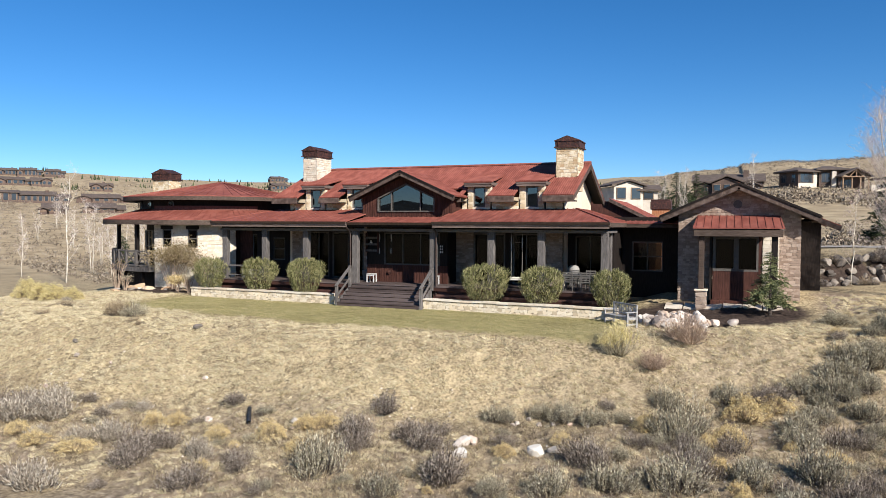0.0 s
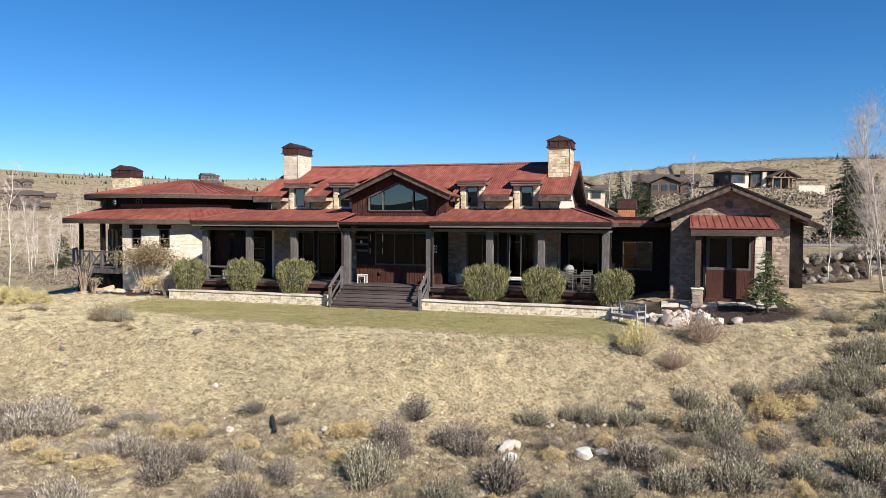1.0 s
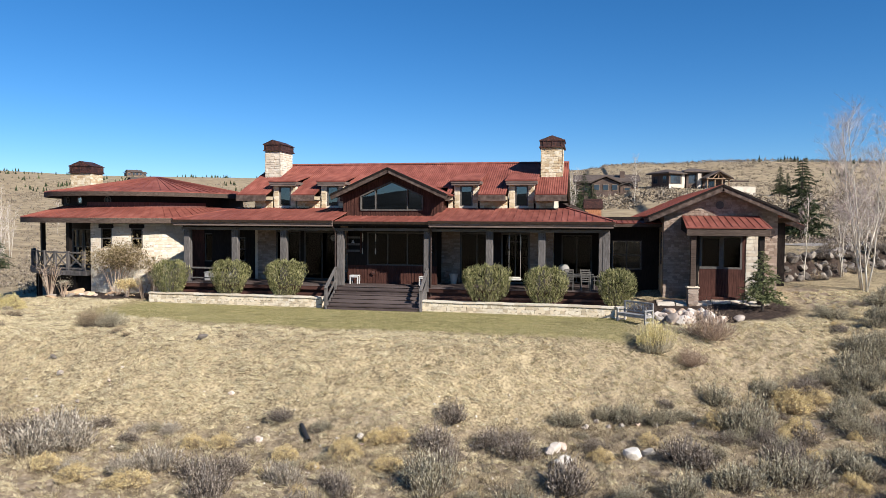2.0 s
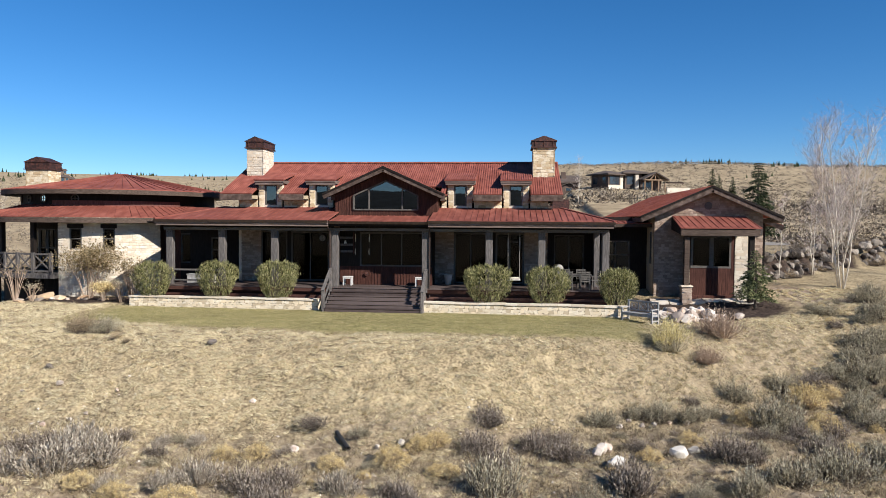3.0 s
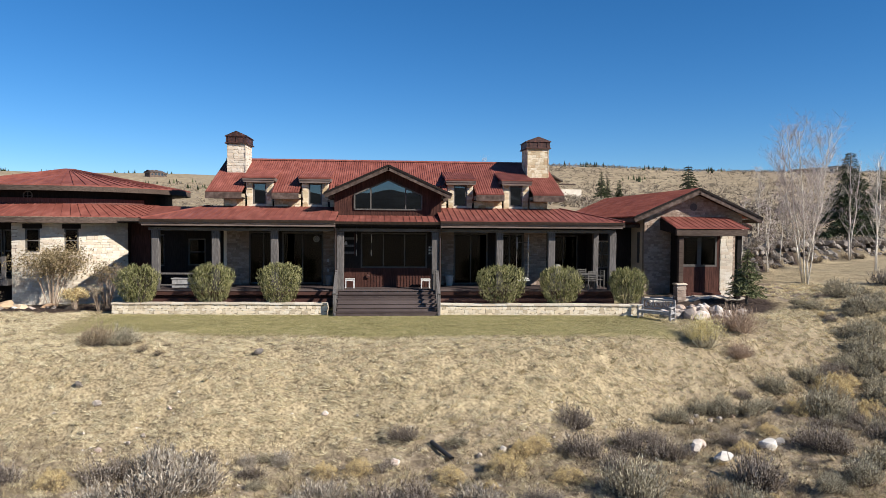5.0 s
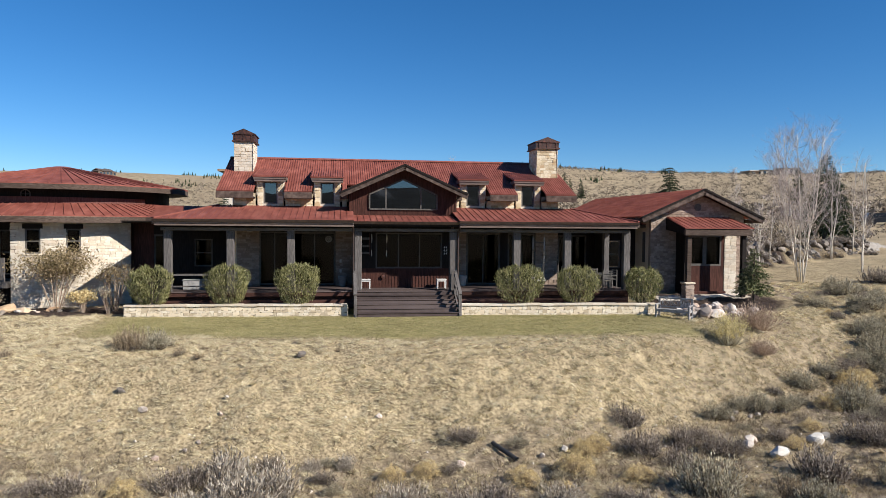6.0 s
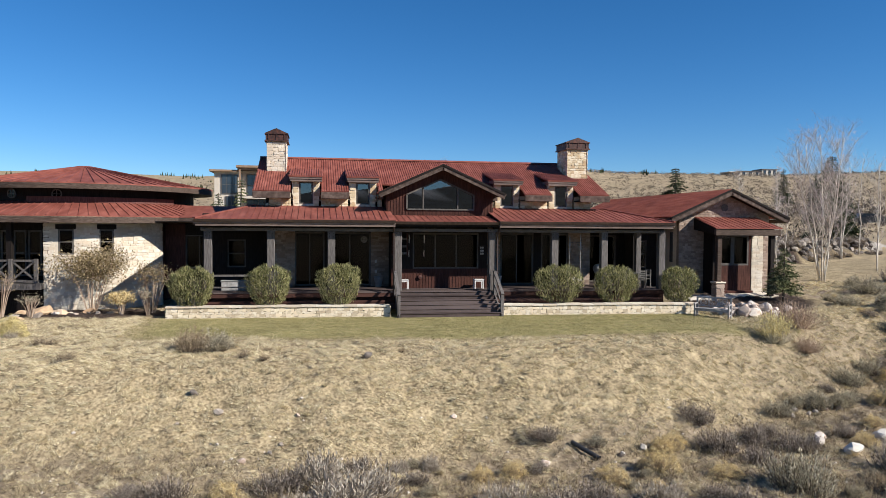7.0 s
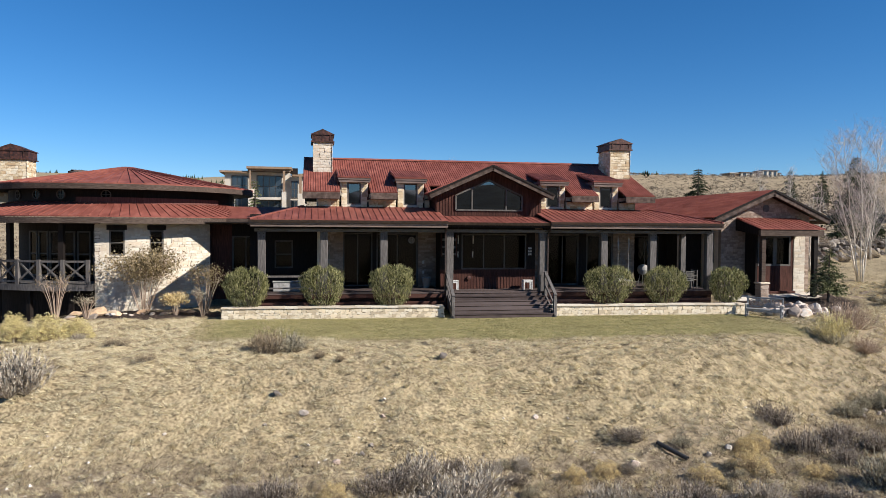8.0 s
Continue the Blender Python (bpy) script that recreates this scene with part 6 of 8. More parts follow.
# ---- rocks ----
def rock_mesh(seed, material):
    rr = random.Random(seed)
    bm = bmesh.new()
    bmesh.ops.create_icosphere(bm, subdivisions=2, radius=0.5)
    cuts = [(Vector((rr.gauss(0, 1), rr.gauss(0, 1), rr.gauss(0, 1))).normalized(), rr.uniform(0.22, 0.40)) for _ in range(13)]
    for v in bm.verts:
        for nrm, lim in cuts:
            d = v.co.dot(nrm)
            if d > lim:
                v.co -= nrm * (d - lim)
        v.co += Vector((rr.gauss(0, 1), rr.gauss(0, 1), rr.gauss(0, 1))) * 0.006
    me = bpy.data.meshes.new("rock")
    bm.to_mesh(me)
    bm.free()
    me.materials.append(material)
    return me


ROCKS = [rock_mesh(700 + i, M_ROCK) for i in range(7)]
BOULD = [rock_mesh(720 + i, M_BOULDER) for i in range(6)]


def rock(meshes, x, y, s, label, group, dz=0.0, name="rock", flat=0.75):
    ob = new(name, meshes[rs.randrange(len(meshes))])
    ob.matrix_basis = Matrix.LocRotScale((x, y, gz(x, y) + s * 0.22 * flat + dz), Euler((rs.uniform(-0.3, 0.3), rs.uniform(-0.3, 0.3), rs.uniform(0, 6.28))), (s * rs.uniform(0.9, 1.25), s * rs.uniform(0.8, 1.1), s * flat * rs.uniform(0.85, 1.2)))
    return tagged(ob, label, "rock", group)


for x, y, s in ((8.95, -14.0, 0.42), (9.25, -13.6, 0.42), (9.1, -13.8, 0.5), (9.7, -11.1, 0.3), (10.0, -11.3, 0.27), (10.3, -11.0, 0.27), (10.7, -11.2, 0.24), (11.1, -11.0, 0.24), (11.6, -10.9, 0.26), (12.2, -10.8, 0.33), (9.9, -11.5, 0.2), (0.2, -14.4, 0.33)):
    rock(ROCKS, x, y, s, "pale angular rock lying among the sagebrush", "pale rocks on the bank")
WROCKS = [rock_mesh(740 + i, M_WHITEROCK) for i in range(3)]
for x, y, s in ((9.4, -14.9, 0.62), (11.3, -13.8, 0.62), (11.75, -13.55, 0.42), (3.27, -13.95, 0.3)):
    rock(WROCKS, x, y, s, "white angular quartz rock among the sagebrush", "white rocks on the bank", flat=0.85)
for x, y, s in ((-8.72, -11.85, 0.3), (-6.5, -12.2, 0.2), (-7.9, -14.0, 0.28), (-6.4, -11.6, 0.16), (-9.8, -12.3, 0.16), (-1.9, -12.1, 0.26), (-8.6, -13.2, 0.12), (-12.4, -12.6, 0.16), (-7.2, -13.7, 0.2), (-6.9, -13.3, 0.18), (-2.9, -14.3, 0.2), (2.6, -14.1, 0.25), (3.4, -14.3, 0.2)):
    rock(ROCKS, x, y, s, "small pale stone lying in the dry grass", "small stones in the grass")
for x, y, s in ((-4.3, -9.7, 0.36), (-9.5, -11.25, 0.34)):
    rock(BOULD, x, y, s, "dark stone lying in the dry grass", "small stones in the grass")
M_PILE = mat("pinkish_cream_rock", [(0.36, 0.295, 0.25), (0.51, 0.445, 0.39), (0.635, 0.575, 0.515), (0.46, 0.335, 0.255)], 4, 0.92, 0, 0.6, 12, rand="object", big=0.18, bigscale=2)
PILE = [rock_mesh(780 + i, M_PILE) for i in range(7)]
for k in range(95):
    a, q = rs.uniform(0, 6.28), math.sqrt(rs.random())
    x, y = 14.3 + 1.55 * q * math.cos(a), -1.95 + 0.95 * q * math.sin(a)
    rock(PILE, x, y, rs.uniform(0.55, 0.85) if k < 16 else rs.uniform(0.2, 0.5), "pale angular rock in a garden rock pile", "garden rock pile", dz=0.5 * (1 - q) * rs.uniform(0.4, 1.1), flat=0.85)
rock(PILE, 16.5, -1.9, 0.6, "pale flat rock at the edge of the mulch", "", flat=0.5)
M_LEDGE = mat("orange_sandstone", [(0.34, 0.22, 0.13), (0.50, 0.36, 0.23), (0.60, 0.47, 0.34)], 5, 0.92, 0, 0.6, 14, rand="object", big=0.2, bigscale=2)
LEDGE = [rock_mesh(760 + i, M_LEDGE) for i in range(3)]
for x, y, s in ((-18.7, 0.9, 1.0), (-17.9, 0.5, 1.5), (-17.0, 0.55, 1.1), (-18.2, -0.8, 0.7), (-16.1, 1.0, 0.8), (-15.0, 1.2, 0.9)):
    rock(LEDGE, x, y, s, "flat orange-tan sandstone slab in the garden bed", "sandstone slabs by the round wall", flat=0.38)
for x, y, s in ((-17.7, -0.1, 0.65), (-16.9, -0.3, 0.35), (-16.2, 0.0, 0.3), (-15.4, 0.3, 0.35), (-18.5, -0.5, 0.45), (-17.2, 0.4, 0.4), (-16.6, 0.6, 0.3), (-15.9, 0.8, 0.35)):
    rock(ROCKS, x, y, s, "pale rust-tinted rock in the garden bed", "rocks by the round wall", flat=0.45)
for i in range(44):
    for tier in range(4):
        u = 20.8 + i * 0.5 + rs.uniform(-0.15, 0.15)
        off = -0.42 + tier * 0.26
        x, y = u - off * 0.52, 11.2 + (u - 24) * 0.62 + off * 0.85 + rs.uniform(-0.15, 0.15)
        b = rock(BOULD, x, y, rs.uniform(0.45, 0.85), "large grey boulder in a dry-stacked terrace wall", "boulder terrace wall", name="boulder", flat=0.75)

for k in range(46):
    u = rs.uniform(20.5, 42)
    off = rs.uniform(-1.2, 1.0)
    x, y = u - off * 0.52, 11.2 + (u - 24) * 0.62 + off * 0.85
    place((TANB + SAGED)[rs.randrange(len(TANB) + len(SAGED))], "dry_bush", x, y, rs, rs.uniform(0.6, 1.2), "dry tan bush growing among the boulders", "bush", "bushes by the boulder wall")

# gravel drive above the boulder wall
M_ROAD = mat("gravel_drive", [(0.19, 0.168, 0.145), (0.26, 0.235, 0.205), (0.33, 0.30, 0.265)], 4, 0.95, 0, 0.4, 20, big=0.12)
bm = bmesh.new()
line = [(14 + 0.5 * i, 22.6 + 0.045 * (i / 4 - 8) ** 2 * (0.5 if i > 32 else 0.25)) for i in range(120)]
rows_ = []
for (x, y), (x2, y2) in zip(line, line[1:]):
    t_ = Vector((x2 - x, y2 - y, 0)).normalized()
    n_ = Vector((-t_.y, t_.x, 0))
    rows_.append([bm.verts.new((x + n_.x * o, y + n_.y * o, gz(x + n_.x * o, y + n_.y * o) + 0.04)) for o in (-2, -1.4, -0.7, 0, 0.7, 1.4, 2)])
for p_, q_ in zip(rows_, rows_[1:]):
    for k in range(6):
        bm.faces.new((p_[k], q_[k], q_[k + 1], p_[k + 1]))
tagged(part("drive", bm, M_ROAD), "pale gravel drive above the terrace wall", "road", kind="structure")

# scattered pebbles
r = np.random.default_rng(55)
pb = []
px_, py_ = r.uniform(-16, 18, 1500), r.uniform(-18, -9.5, 1500)
keep = (-8.4 + 6 * smooth01((px_ - 1) / 20) - py_ > 3.6) & (vnoise(px_ * 0.6, py_ * 0.6, 31) > -0.05)
px_, py_ = px_[keep], py_[keep]
pzz = ground(px_, py_)
oct_ = np.array([(1, 0, 0), (0, 1, 0), (-1, 0, 0), (0, -1, 0), (0, 0, 0.8)])
for a, b, c, s in zip(px_, py_, pzz, 0.02 + 0.055 * r.uniform(0, 1, len(px_)) ** 3):
    v = oct_ * s * r.uniform(0.7, 1.3, (5, 1)) + [a, b, c]
    for i in range(4):
        pb.append((v[i], v[(i + 1) % 4], v[4]))
tagged(new("pebbles", strokes(np.array(pb), mat("pebble", [(0.30, 0.25, 0.2), (0.52, 0.46, 0.39), (0.66, 0.6, 0.53)], 3, 0.9, rand="island"), "pebbles")), "small pale stones scattered over the bank", "pebbles", kind="stuff")


# ---- grass ----
def blades(x, y, hgt, seed, per, thin, lean, clump=0.05):
    r = np.random.default_rng(seed)
    n = len(x)
    X, Y, H = np.repeat(x, per), np.repeat(y, per), np.repeat(hgt, per)
    m = n * per
    X = X + r.normal(0, clump, m)
    Y = Y + r.normal(0, clump, m)
    Z = ground(X, Y) - 0.01
    p = np.stack([X, Y, Z], 1)
    a = r.uniform(0, 6.283, m)
    ln = lean * r.uniform(0.2, 1.4, m)
    bend = np.repeat(r.normal(0, 0.35, (n, 2)), per, 0)
    d = unit(np.stack([np.cos(a) * ln + bend[:, 0], np.sin(a) * ln + bend[:, 1], np.ones(m)], 1)) * (H * r.uniform(0.6, 1.3, m))[:, None]
    s = unit(np.cross(d, r.normal(0, 1, (m, 3)))) * thin * r.uniform(0.6, 1.4, (m, 1))
    return np.stack([p - s, p + s, p + d], 1)


r = np.random.default_rng(91)
x, y = r.uniform(-24, 28, 30000), r.uniform(-19.5, 5, 30000)
edge = -8.4 + 6 * smooth01((x - 1) / 20)
d = edge - y
lawn = (y > -7.2 + 1.2 * smooth01((-3 - x) / 8) + 0.4 * vnoise(x * 0.7, y * 0.7, 11)) & (x < 12.3) & (x > -13) & (y < 4)
bed = (np.hypot((x - 15.6) / 3.9, (y - 0.6) / 2.9) < 1) | (np.hypot((x + 16) / 4.0, (y - 0.9) / 1.7) < 1) | ((y > -1) & (x < 20.5) & (x > -24)) | ((y > -1.6) & (np.abs(x) < 12.2))
thinout = np.where(d > 4.5, 0.55, 1.0) * (0.55 + 0.45 * vnoise(x * 0.9, y * 0.9, 21) + 0.35 * vnoise(x * 2.6, y * 2.6, 23))
keep = ~lawn & ~bed & (r.uniform(0, 1, len(x)) < thinout)
x, y = x[keep], y[keep]
h = 0.07 + 0.02 * vnoise(x * 0.5, y * 0.5, 22) + r.uniform(0, 0.06, len(x))
loose = blades(x, y, h, 92, 7, 0.0065, 1.3, 0.09)
# bunch tufts on the swellings of the turf
gx, gy = np.meshgrid(np.arange(-24, 28, 0.235), np.arange(-20, 5, 0.235))
x, y = gx.ravel() + r.uniform(-0.15, 0.15, gx.size), gy.ravel() + r.uniform(-0.15, 0.15, gx.size)
d = -8.4 + 6 * smooth01((x - 1) / 20) - y
lawn = (y > -7.2 + 1.2 * smooth01((-3 - x) / 8) + 0.4 * vnoise(x * 0.7, y * 0.7, 11)) & (x < 12.3) & (x > -13) & (y < 4)
bed = (np.hypot((x - 15.6) / 3.9, (y - 0.6) / 2.9) < 1) | (np.hypot((x + 16) / 4.0, (y - 0.9) / 1.7) < 1) | ((y > -1) & (x < 20.5) & (x > -24)) | ((y > -1.6) & (np.abs(x) < 12.2))
keep = ~lawn & ~bed & (r.uniform(0, 1, len(x)) < (0.85 + 0.75 * hummock(x, y) + 0.15 * vnoise(x * 0.8, y * 0.8, 24)) * np.where(d > 5, np.where(x > 9, 0.22, 0.5), 1.0))
x, y = x[keep], y[keep]
per, n_ = 72, int(keep.sum())
comb = vnoise(x * 0.45, y * 0.45, 31) + 0.6 * vnoise(x * 1.3, y * 1.3, 32)
wide, tall = np.repeat(r.uniform(0.08, 0.175, n_), per), np.repeat(r.uniform(0.06, 0.22, n_), per)
a, q = r.uniform(0, 6.283, n_ * per), np.sqrt(r.uniform(0, 1, n_ * per))
sweep = np.repeat(r.normal(0, 0.045, (n_, 2)) + np.stack([0.085 * comb - 0.045, 0.03 * comb - 0.02], 1), per, 0)
bx, by = np.repeat(x, per) + 0.7 * wide * q * np.cos(a), np.repeat(y, per) + 0.62 * wide * q * np.sin(a)
p = np.stack([bx, by, ground(bx, by) - 0.012], 1)
d = np.stack([wide * q * np.cos(a) * 0.85 + sweep[:, 0], wide * q * np.sin(a) * 0.85 + sweep[:, 1], 0.85 * tall * (1 - 0.55 * q) * r.uniform(0.6, 1.2, len(bx))], 1) + r.normal(0, 0.018, p.shape)
s = unit(np.cross(d, r.normal(0, 1, p.shape))) * 0.0052 * r.uniform(0.6, 1.5, (len(bx), 1))
tufts = np.stack([p - s, p + s, p + d], 1)
tagged(new("dry_grass", strokes(np.concatenate([loose, tufts]), M_STRAW, "dry_grass")), "matted dry straw-coloured grass tufts", "grass", kind="stuff")
x, y = r.uniform(-13.2, 12.8, 30000), r.uniform(-8.0, -1.0, 30000)
keep = (y > -7.2 + 1.2 * smooth01((-3 - x) / 8) + 0.4 * vnoise(x * 0.7, y * 0.7, 11)) & ~((y > -1.8) & (np.abs(x) < 2.5)) & ~((y > -1.3 - 0.02 * np.clip(x + 2, 0, 20)) & (np.abs(x) < 12.3))
x, y = x[keep], y[keep]
tagged(new("lawn_grass", strokes(blades(x, y, np.full(len(x), 0.045), 93, 5, 0.009, 0.8, 0.05), M_LAWN, "lawn_grass")), "short green-brown mown lawn", "grass", kind="stuff")

# low litter and twiggy scrub at the foot of the bank
r = np.random.default_rng(96)
x, y = r.uniform(-20, 30, 32000), r.uniform(-19.5, 2, 32000)
d = -8.4 + 6 * smooth01((x - 1) / 20) - y
keep = (r.uniform(0, 1, len(x)) < smooth01((d - 3.6 + 1.6 * smooth01((x - 9) / 4)) / 2.5) * (0.6 + 0.5 * vnoise(x * 0.7, y * 0.7, 33)))
x, y = x[keep], y[keep]
per = 16
n_ = len(x)
sz = np.repeat(r.uniform(0.10, 0.30, n_), per)
off = r.normal(0, 0.35, (n_ * per, 2)) * sz[:, None]
X, Y = np.repeat(x, per) + off[:, 0], np.repeat(y, per) + off[:, 1]
p = np.stack([X, Y, ground(X, Y) - 0.01], 1)
d = unit(np.stack([off[:, 0] * 1.3, off[:, 1] * 1.3, 0.6 * sz], 1) + r.normal(0, 0.08, p.shape)) * (sz * r.uniform(0.5, 1.2, len(X)))[:, None]
s = unit(np.cross(d, r.normal(0, 1, p.shape))) * 0.007
M_LITTER = mat("dry_scrub_litter", [(0.10, 0.075, 0.055), (0.22, 0.17, 0.12), (0.34, 0.28, 0.20), (0.42, 0.34, 0.2)], 0.6, 0.95, rand="island", spec=0.1, trans=0.2)
tagged(new("low_scrub", strokes(np.stack([p - s, p + s, p + d], 1), M_LITTER, "low_scrub")), "low dry twiggy scrub and dead grass between the bushes", "scrub", kind="stuff")

# brush on the hills behind
r = np.random.default_rng(94)
az = np.radians(r.uniform(-62, 52, 52000))
rad = 24 + 420 * r.uniform(0, 1, 52000) ** 1.35
x, y = rad * np.sin(az), rad * np.cos(az) - 4
keep = (r.uniform(-1, 1, len(x)) + 0.45 * vnoise(x / 40, y / 110, 41) > np.where(az < -0.45, 0.0, -0.2)) & ~((np.hypot((x - 16) / 24, (y - 88) / 22) < 1)) & ((np.abs(x) > 27) | (y > 24)) & ~((np.hypot(x - 25, y - 8) < 9))
x, y, rad = x[keep], y[keep], rad[keep]
per = 14
X, Y, R = np.repeat(x, per), np.repeat(y, per), np.repeat(rad, per)
S = np.repeat(r.uniform(0.4, 1.25, len(x)) * r.uniform(0.6, 1.0, len(x)), per) * (1 + R / 300) * (1 + 0.9 * np.exp(-((R - 128) / 22.0) ** 2) * (np.repeat(az[keep], per) > 0))
off = r.normal(0, 0.3, (len(X), 2)) * S[:, None]
X, Y = X + off[:, 0], Y + off[:, 1]
p = np.stack([X, Y, ground(X, Y) - 0.02], 1)
p[:, 2] += S * r.uniform(0, 0.55, len(X)) * np.clip(1 - (off ** 2).sum(1) / (0.6 * S) ** 2, 0.1, 1)
d = unit(r.normal(0, 1, (len(X), 3)) + [0, 0, 0.3]) * (S * r.uniform(0.15, 0.34, len(X)))[:, None]
s = unit(np.cross(d, r.normal(0, 1, p.shape))) * (0.09 * S)[:, None]
M_SCRUB = mat("hill_scrub", [(0.115, 0.092, 0.072), (0.205, 0.168, 0.13), (0.32, 0.27, 0.205)], 0.05, 0.95, rand="island", spec=0.1)
tagged(new("hill_brush", strokes(np.stack([p - s, p + s, p + d], 1), M_SCRUB, "hill_brush")), "grey-brown scrub covering the far hillsides", "scrub", kind="stuff")
# dark conifers along the far ridge
mid = np.concatenate([r.uniform(-56, -8, 60), r.uniform(14, 46, 14)])
az = np.radians(np.repeat(mid, 9) + r.normal(0, 0.55, len(mid) * 9))
rad = np.repeat(r.uniform(300, 600, len(mid)), 9) + r.normal(0, 8, len(az))
x, y = rad * np.sin(az), rad * np.cos(az)
tri = []
for a, b, c, hh in zip(x, y, ground(x, y), r.uniform(1.6, 3.3, len(x))):
    for k in range(7):
        q, w = r.uniform(0, 6.28), hh * r.uniform(0.2, 0.36)
        e = np.array([math.cos(q), math.sin(q), 0]) * w
        f = np.array([math.cos(q + 1.3), math.sin(q + 1.3), 0]) * w
        tri.append((np.array([a, b, c - 1]) + e, np.array([a, b, c - 1]) + f, np.array([a, b, c + hh * r.uniform(0.6, 1)])))
tagged(new("ridge_conifers", strokes(np.array(tri), M_NEEDLE, "ridge_conifers")), "dark conifers along the far ridge", "trees", kind="stuff")

# ---- loose things on the porch and in the garden ----
M_TEAK = mat("weathered_grey_teak", [(0.06, 0.055, 0.05), (0.14, 0.13, 0.12)], 10, 0.8, 0, 0.2, 50)
M_CAST = mat("pale_weathered_bench", [(0.20, 0.195, 0.19), (0.38, 0.37, 0.36)], 10, 0.7, 0, 0.2, 50, big=0.15, bigscale=4)
M_POT = mat("grey_pot", [(0.22, 0.21, 0.20), (0.30, 0.29, 0.27)], 8, 0.7)
M_BLACK = mat("black_plastic", [(0.012, 0.012, 0.013), (0.03, 0.03, 0.032)], 8, 0.55)
M_CANVAS = mat("cream_canvas", [(0.50, 0.46, 0.40), (0.62, 0.58, 0.51)], 6, 0.9, 0, 0.2, 60)


def at_pose(th, m):
    th.matrix_basis = m
    return th


def garden_bench():
    th = tagged(new("garden_bench"), "weathered pale garden bench with an ornate scrolled back", "bench")
    L = 0.75
    for x in (-L, L):
        part("leg", boxes((x - 0.035, x + 0.035, -0.27, -0.20, -0.05, 0.62)), M_CAST, th)
        part("leg", boxes((x - 0.035, x + 0.035, 0.2, 0.27, -0.05, 0.92)), M_CAST, th)
        part("armrest", boxes((x - 0.045, x + 0.045, -0.32, 0.22, 0.60, 0.65), bevel=0.01), M_CAST, th)
        part("side_rail", boxes((x - 0.02, x + 0.02, -0.2, 0.2, 0.32, 0.40)), M_CAST, th)
        part("side_rail", boxes((x - 0.02, x + 0.02, -0.2, 0.2, 0.10, 0.15)), M_CAST, th)
    for i in range(5):
        y = -0.27 + i * 0.105
        part("seat_slat", boxes((-L, L, y, y + 0.08, 0.40, 0.43), bevel=0.005), M_CAST, th)
    part("apron", boxes((-L, L, -0.26, -0.23, 0.30, 0.39)), M_CAST, th)
    part("top_rail", boxes((-L - 0.03, L + 0.03, 0.22, 0.26, 0.86, 0.94), bevel=0.01), M_CAST, th)
    part("low_rail", boxes((-L, L, 0.22, 0.25, 0.48, 0.53)), M_CAST, th)
    for k in range(3):
        cx = -0.48 + k * 0.48
        for rr_ in (0.15, 0.085):
            bm = bmesh.new()
            rings_ = []
            for i in range(16):
                a = 2 * math.pi * i / 16
                rings_.append([bm.verts.new((cx + (rr_ + u) * math.cos(a), 0.235 + v, 0.695 + (rr_ + u) * math.sin(a))) for u, v in ((-0.013, -0.014), (0.013, -0.014), (0.013, 0.014), (-0.013, 0.014))])
            for i in range(16):
                p_, q_ = rings_[i], rings_[(i + 1) % 16]
                for j in range(4):
                    bm.faces.new((p_[j], p_[(j + 1) % 4], q_[(j + 1) % 4], q_[j]))
            part("scroll", bm, M_CAST, th)
    for x in (-0.72, -0.26, -0.22, 0.22, 0.26, 0.72):
        part("back_bar", boxes((x - 0.012, x + 0.012, 0.225, 0.25, 0.53, 0.86)), M_CAST, th)
    return th


at_pose(garden_bench(), pose(12.05, -2.75, gz(12.05, -2.75), 0, 0, -44))


def stool(x, y):
    th = thing("side_table", x, y, DECK, "small white painted side table on the porch", "table", "porch side tables")
    part("tabletop", boxes((x - 0.24, x + 0.24, y - 0.2, y + 0.2, DECK + 0.42, DECK + 0.46), bevel=0.008), M_WHITE, th)
    for i in (-1, 1):
        for j in (-1, 1):
            part("leg", boxes((x + i * 0.2 - 0.025, x + i * 0.2 + 0.025, y + j * 0.16 - 0.025, y + j * 0.16 + 0.025, DECK, DECK + 0.42)), M_WHITE, th)
    part("apron", boxes((x - 0.2, x + 0.2, y - 0.18, y - 0.16, DECK + 0.35, DECK + 0.42)), M_WHITE, th)


stool(-1.85, 1.2)
stool(1.85, 1.2)


def lathe(profile, seg=20):
    bm = bmesh.new()
    rings = [[bm.verts.new((r * math.cos(2 * math.pi * k / seg), r * math.sin(2 * math.pi * k / seg), z)) for k in range(seg)] for r, z in profile]
    for a, b in zip(rings, rings[1:]):
        for k in range(seg):
            bm.faces.new((a[k], a[(k + 1) % seg], b[(k + 1) % seg], b[k]))
    bm.faces.new(rings[0][::-1])
    bm.faces.new(rings[-1])
    return bm


for x, y, m, label in ((-2.95, 2.6, M_POT, "grey ceramic planter pot beside the door"), (3.15, 2.6, M_CANVAS, "pale ceramic planter pot beside the door")):
    th = thing("planter_pot", x, y, DECK, label, "pot")
    o = part("pot_body", lathe([(0.15, 0), (0.22, 0.46), (0.235, 0.48), (0.235, 0.52), (0.2, 0.52), (0.19, 0.45)]), m)
    o.parent = th


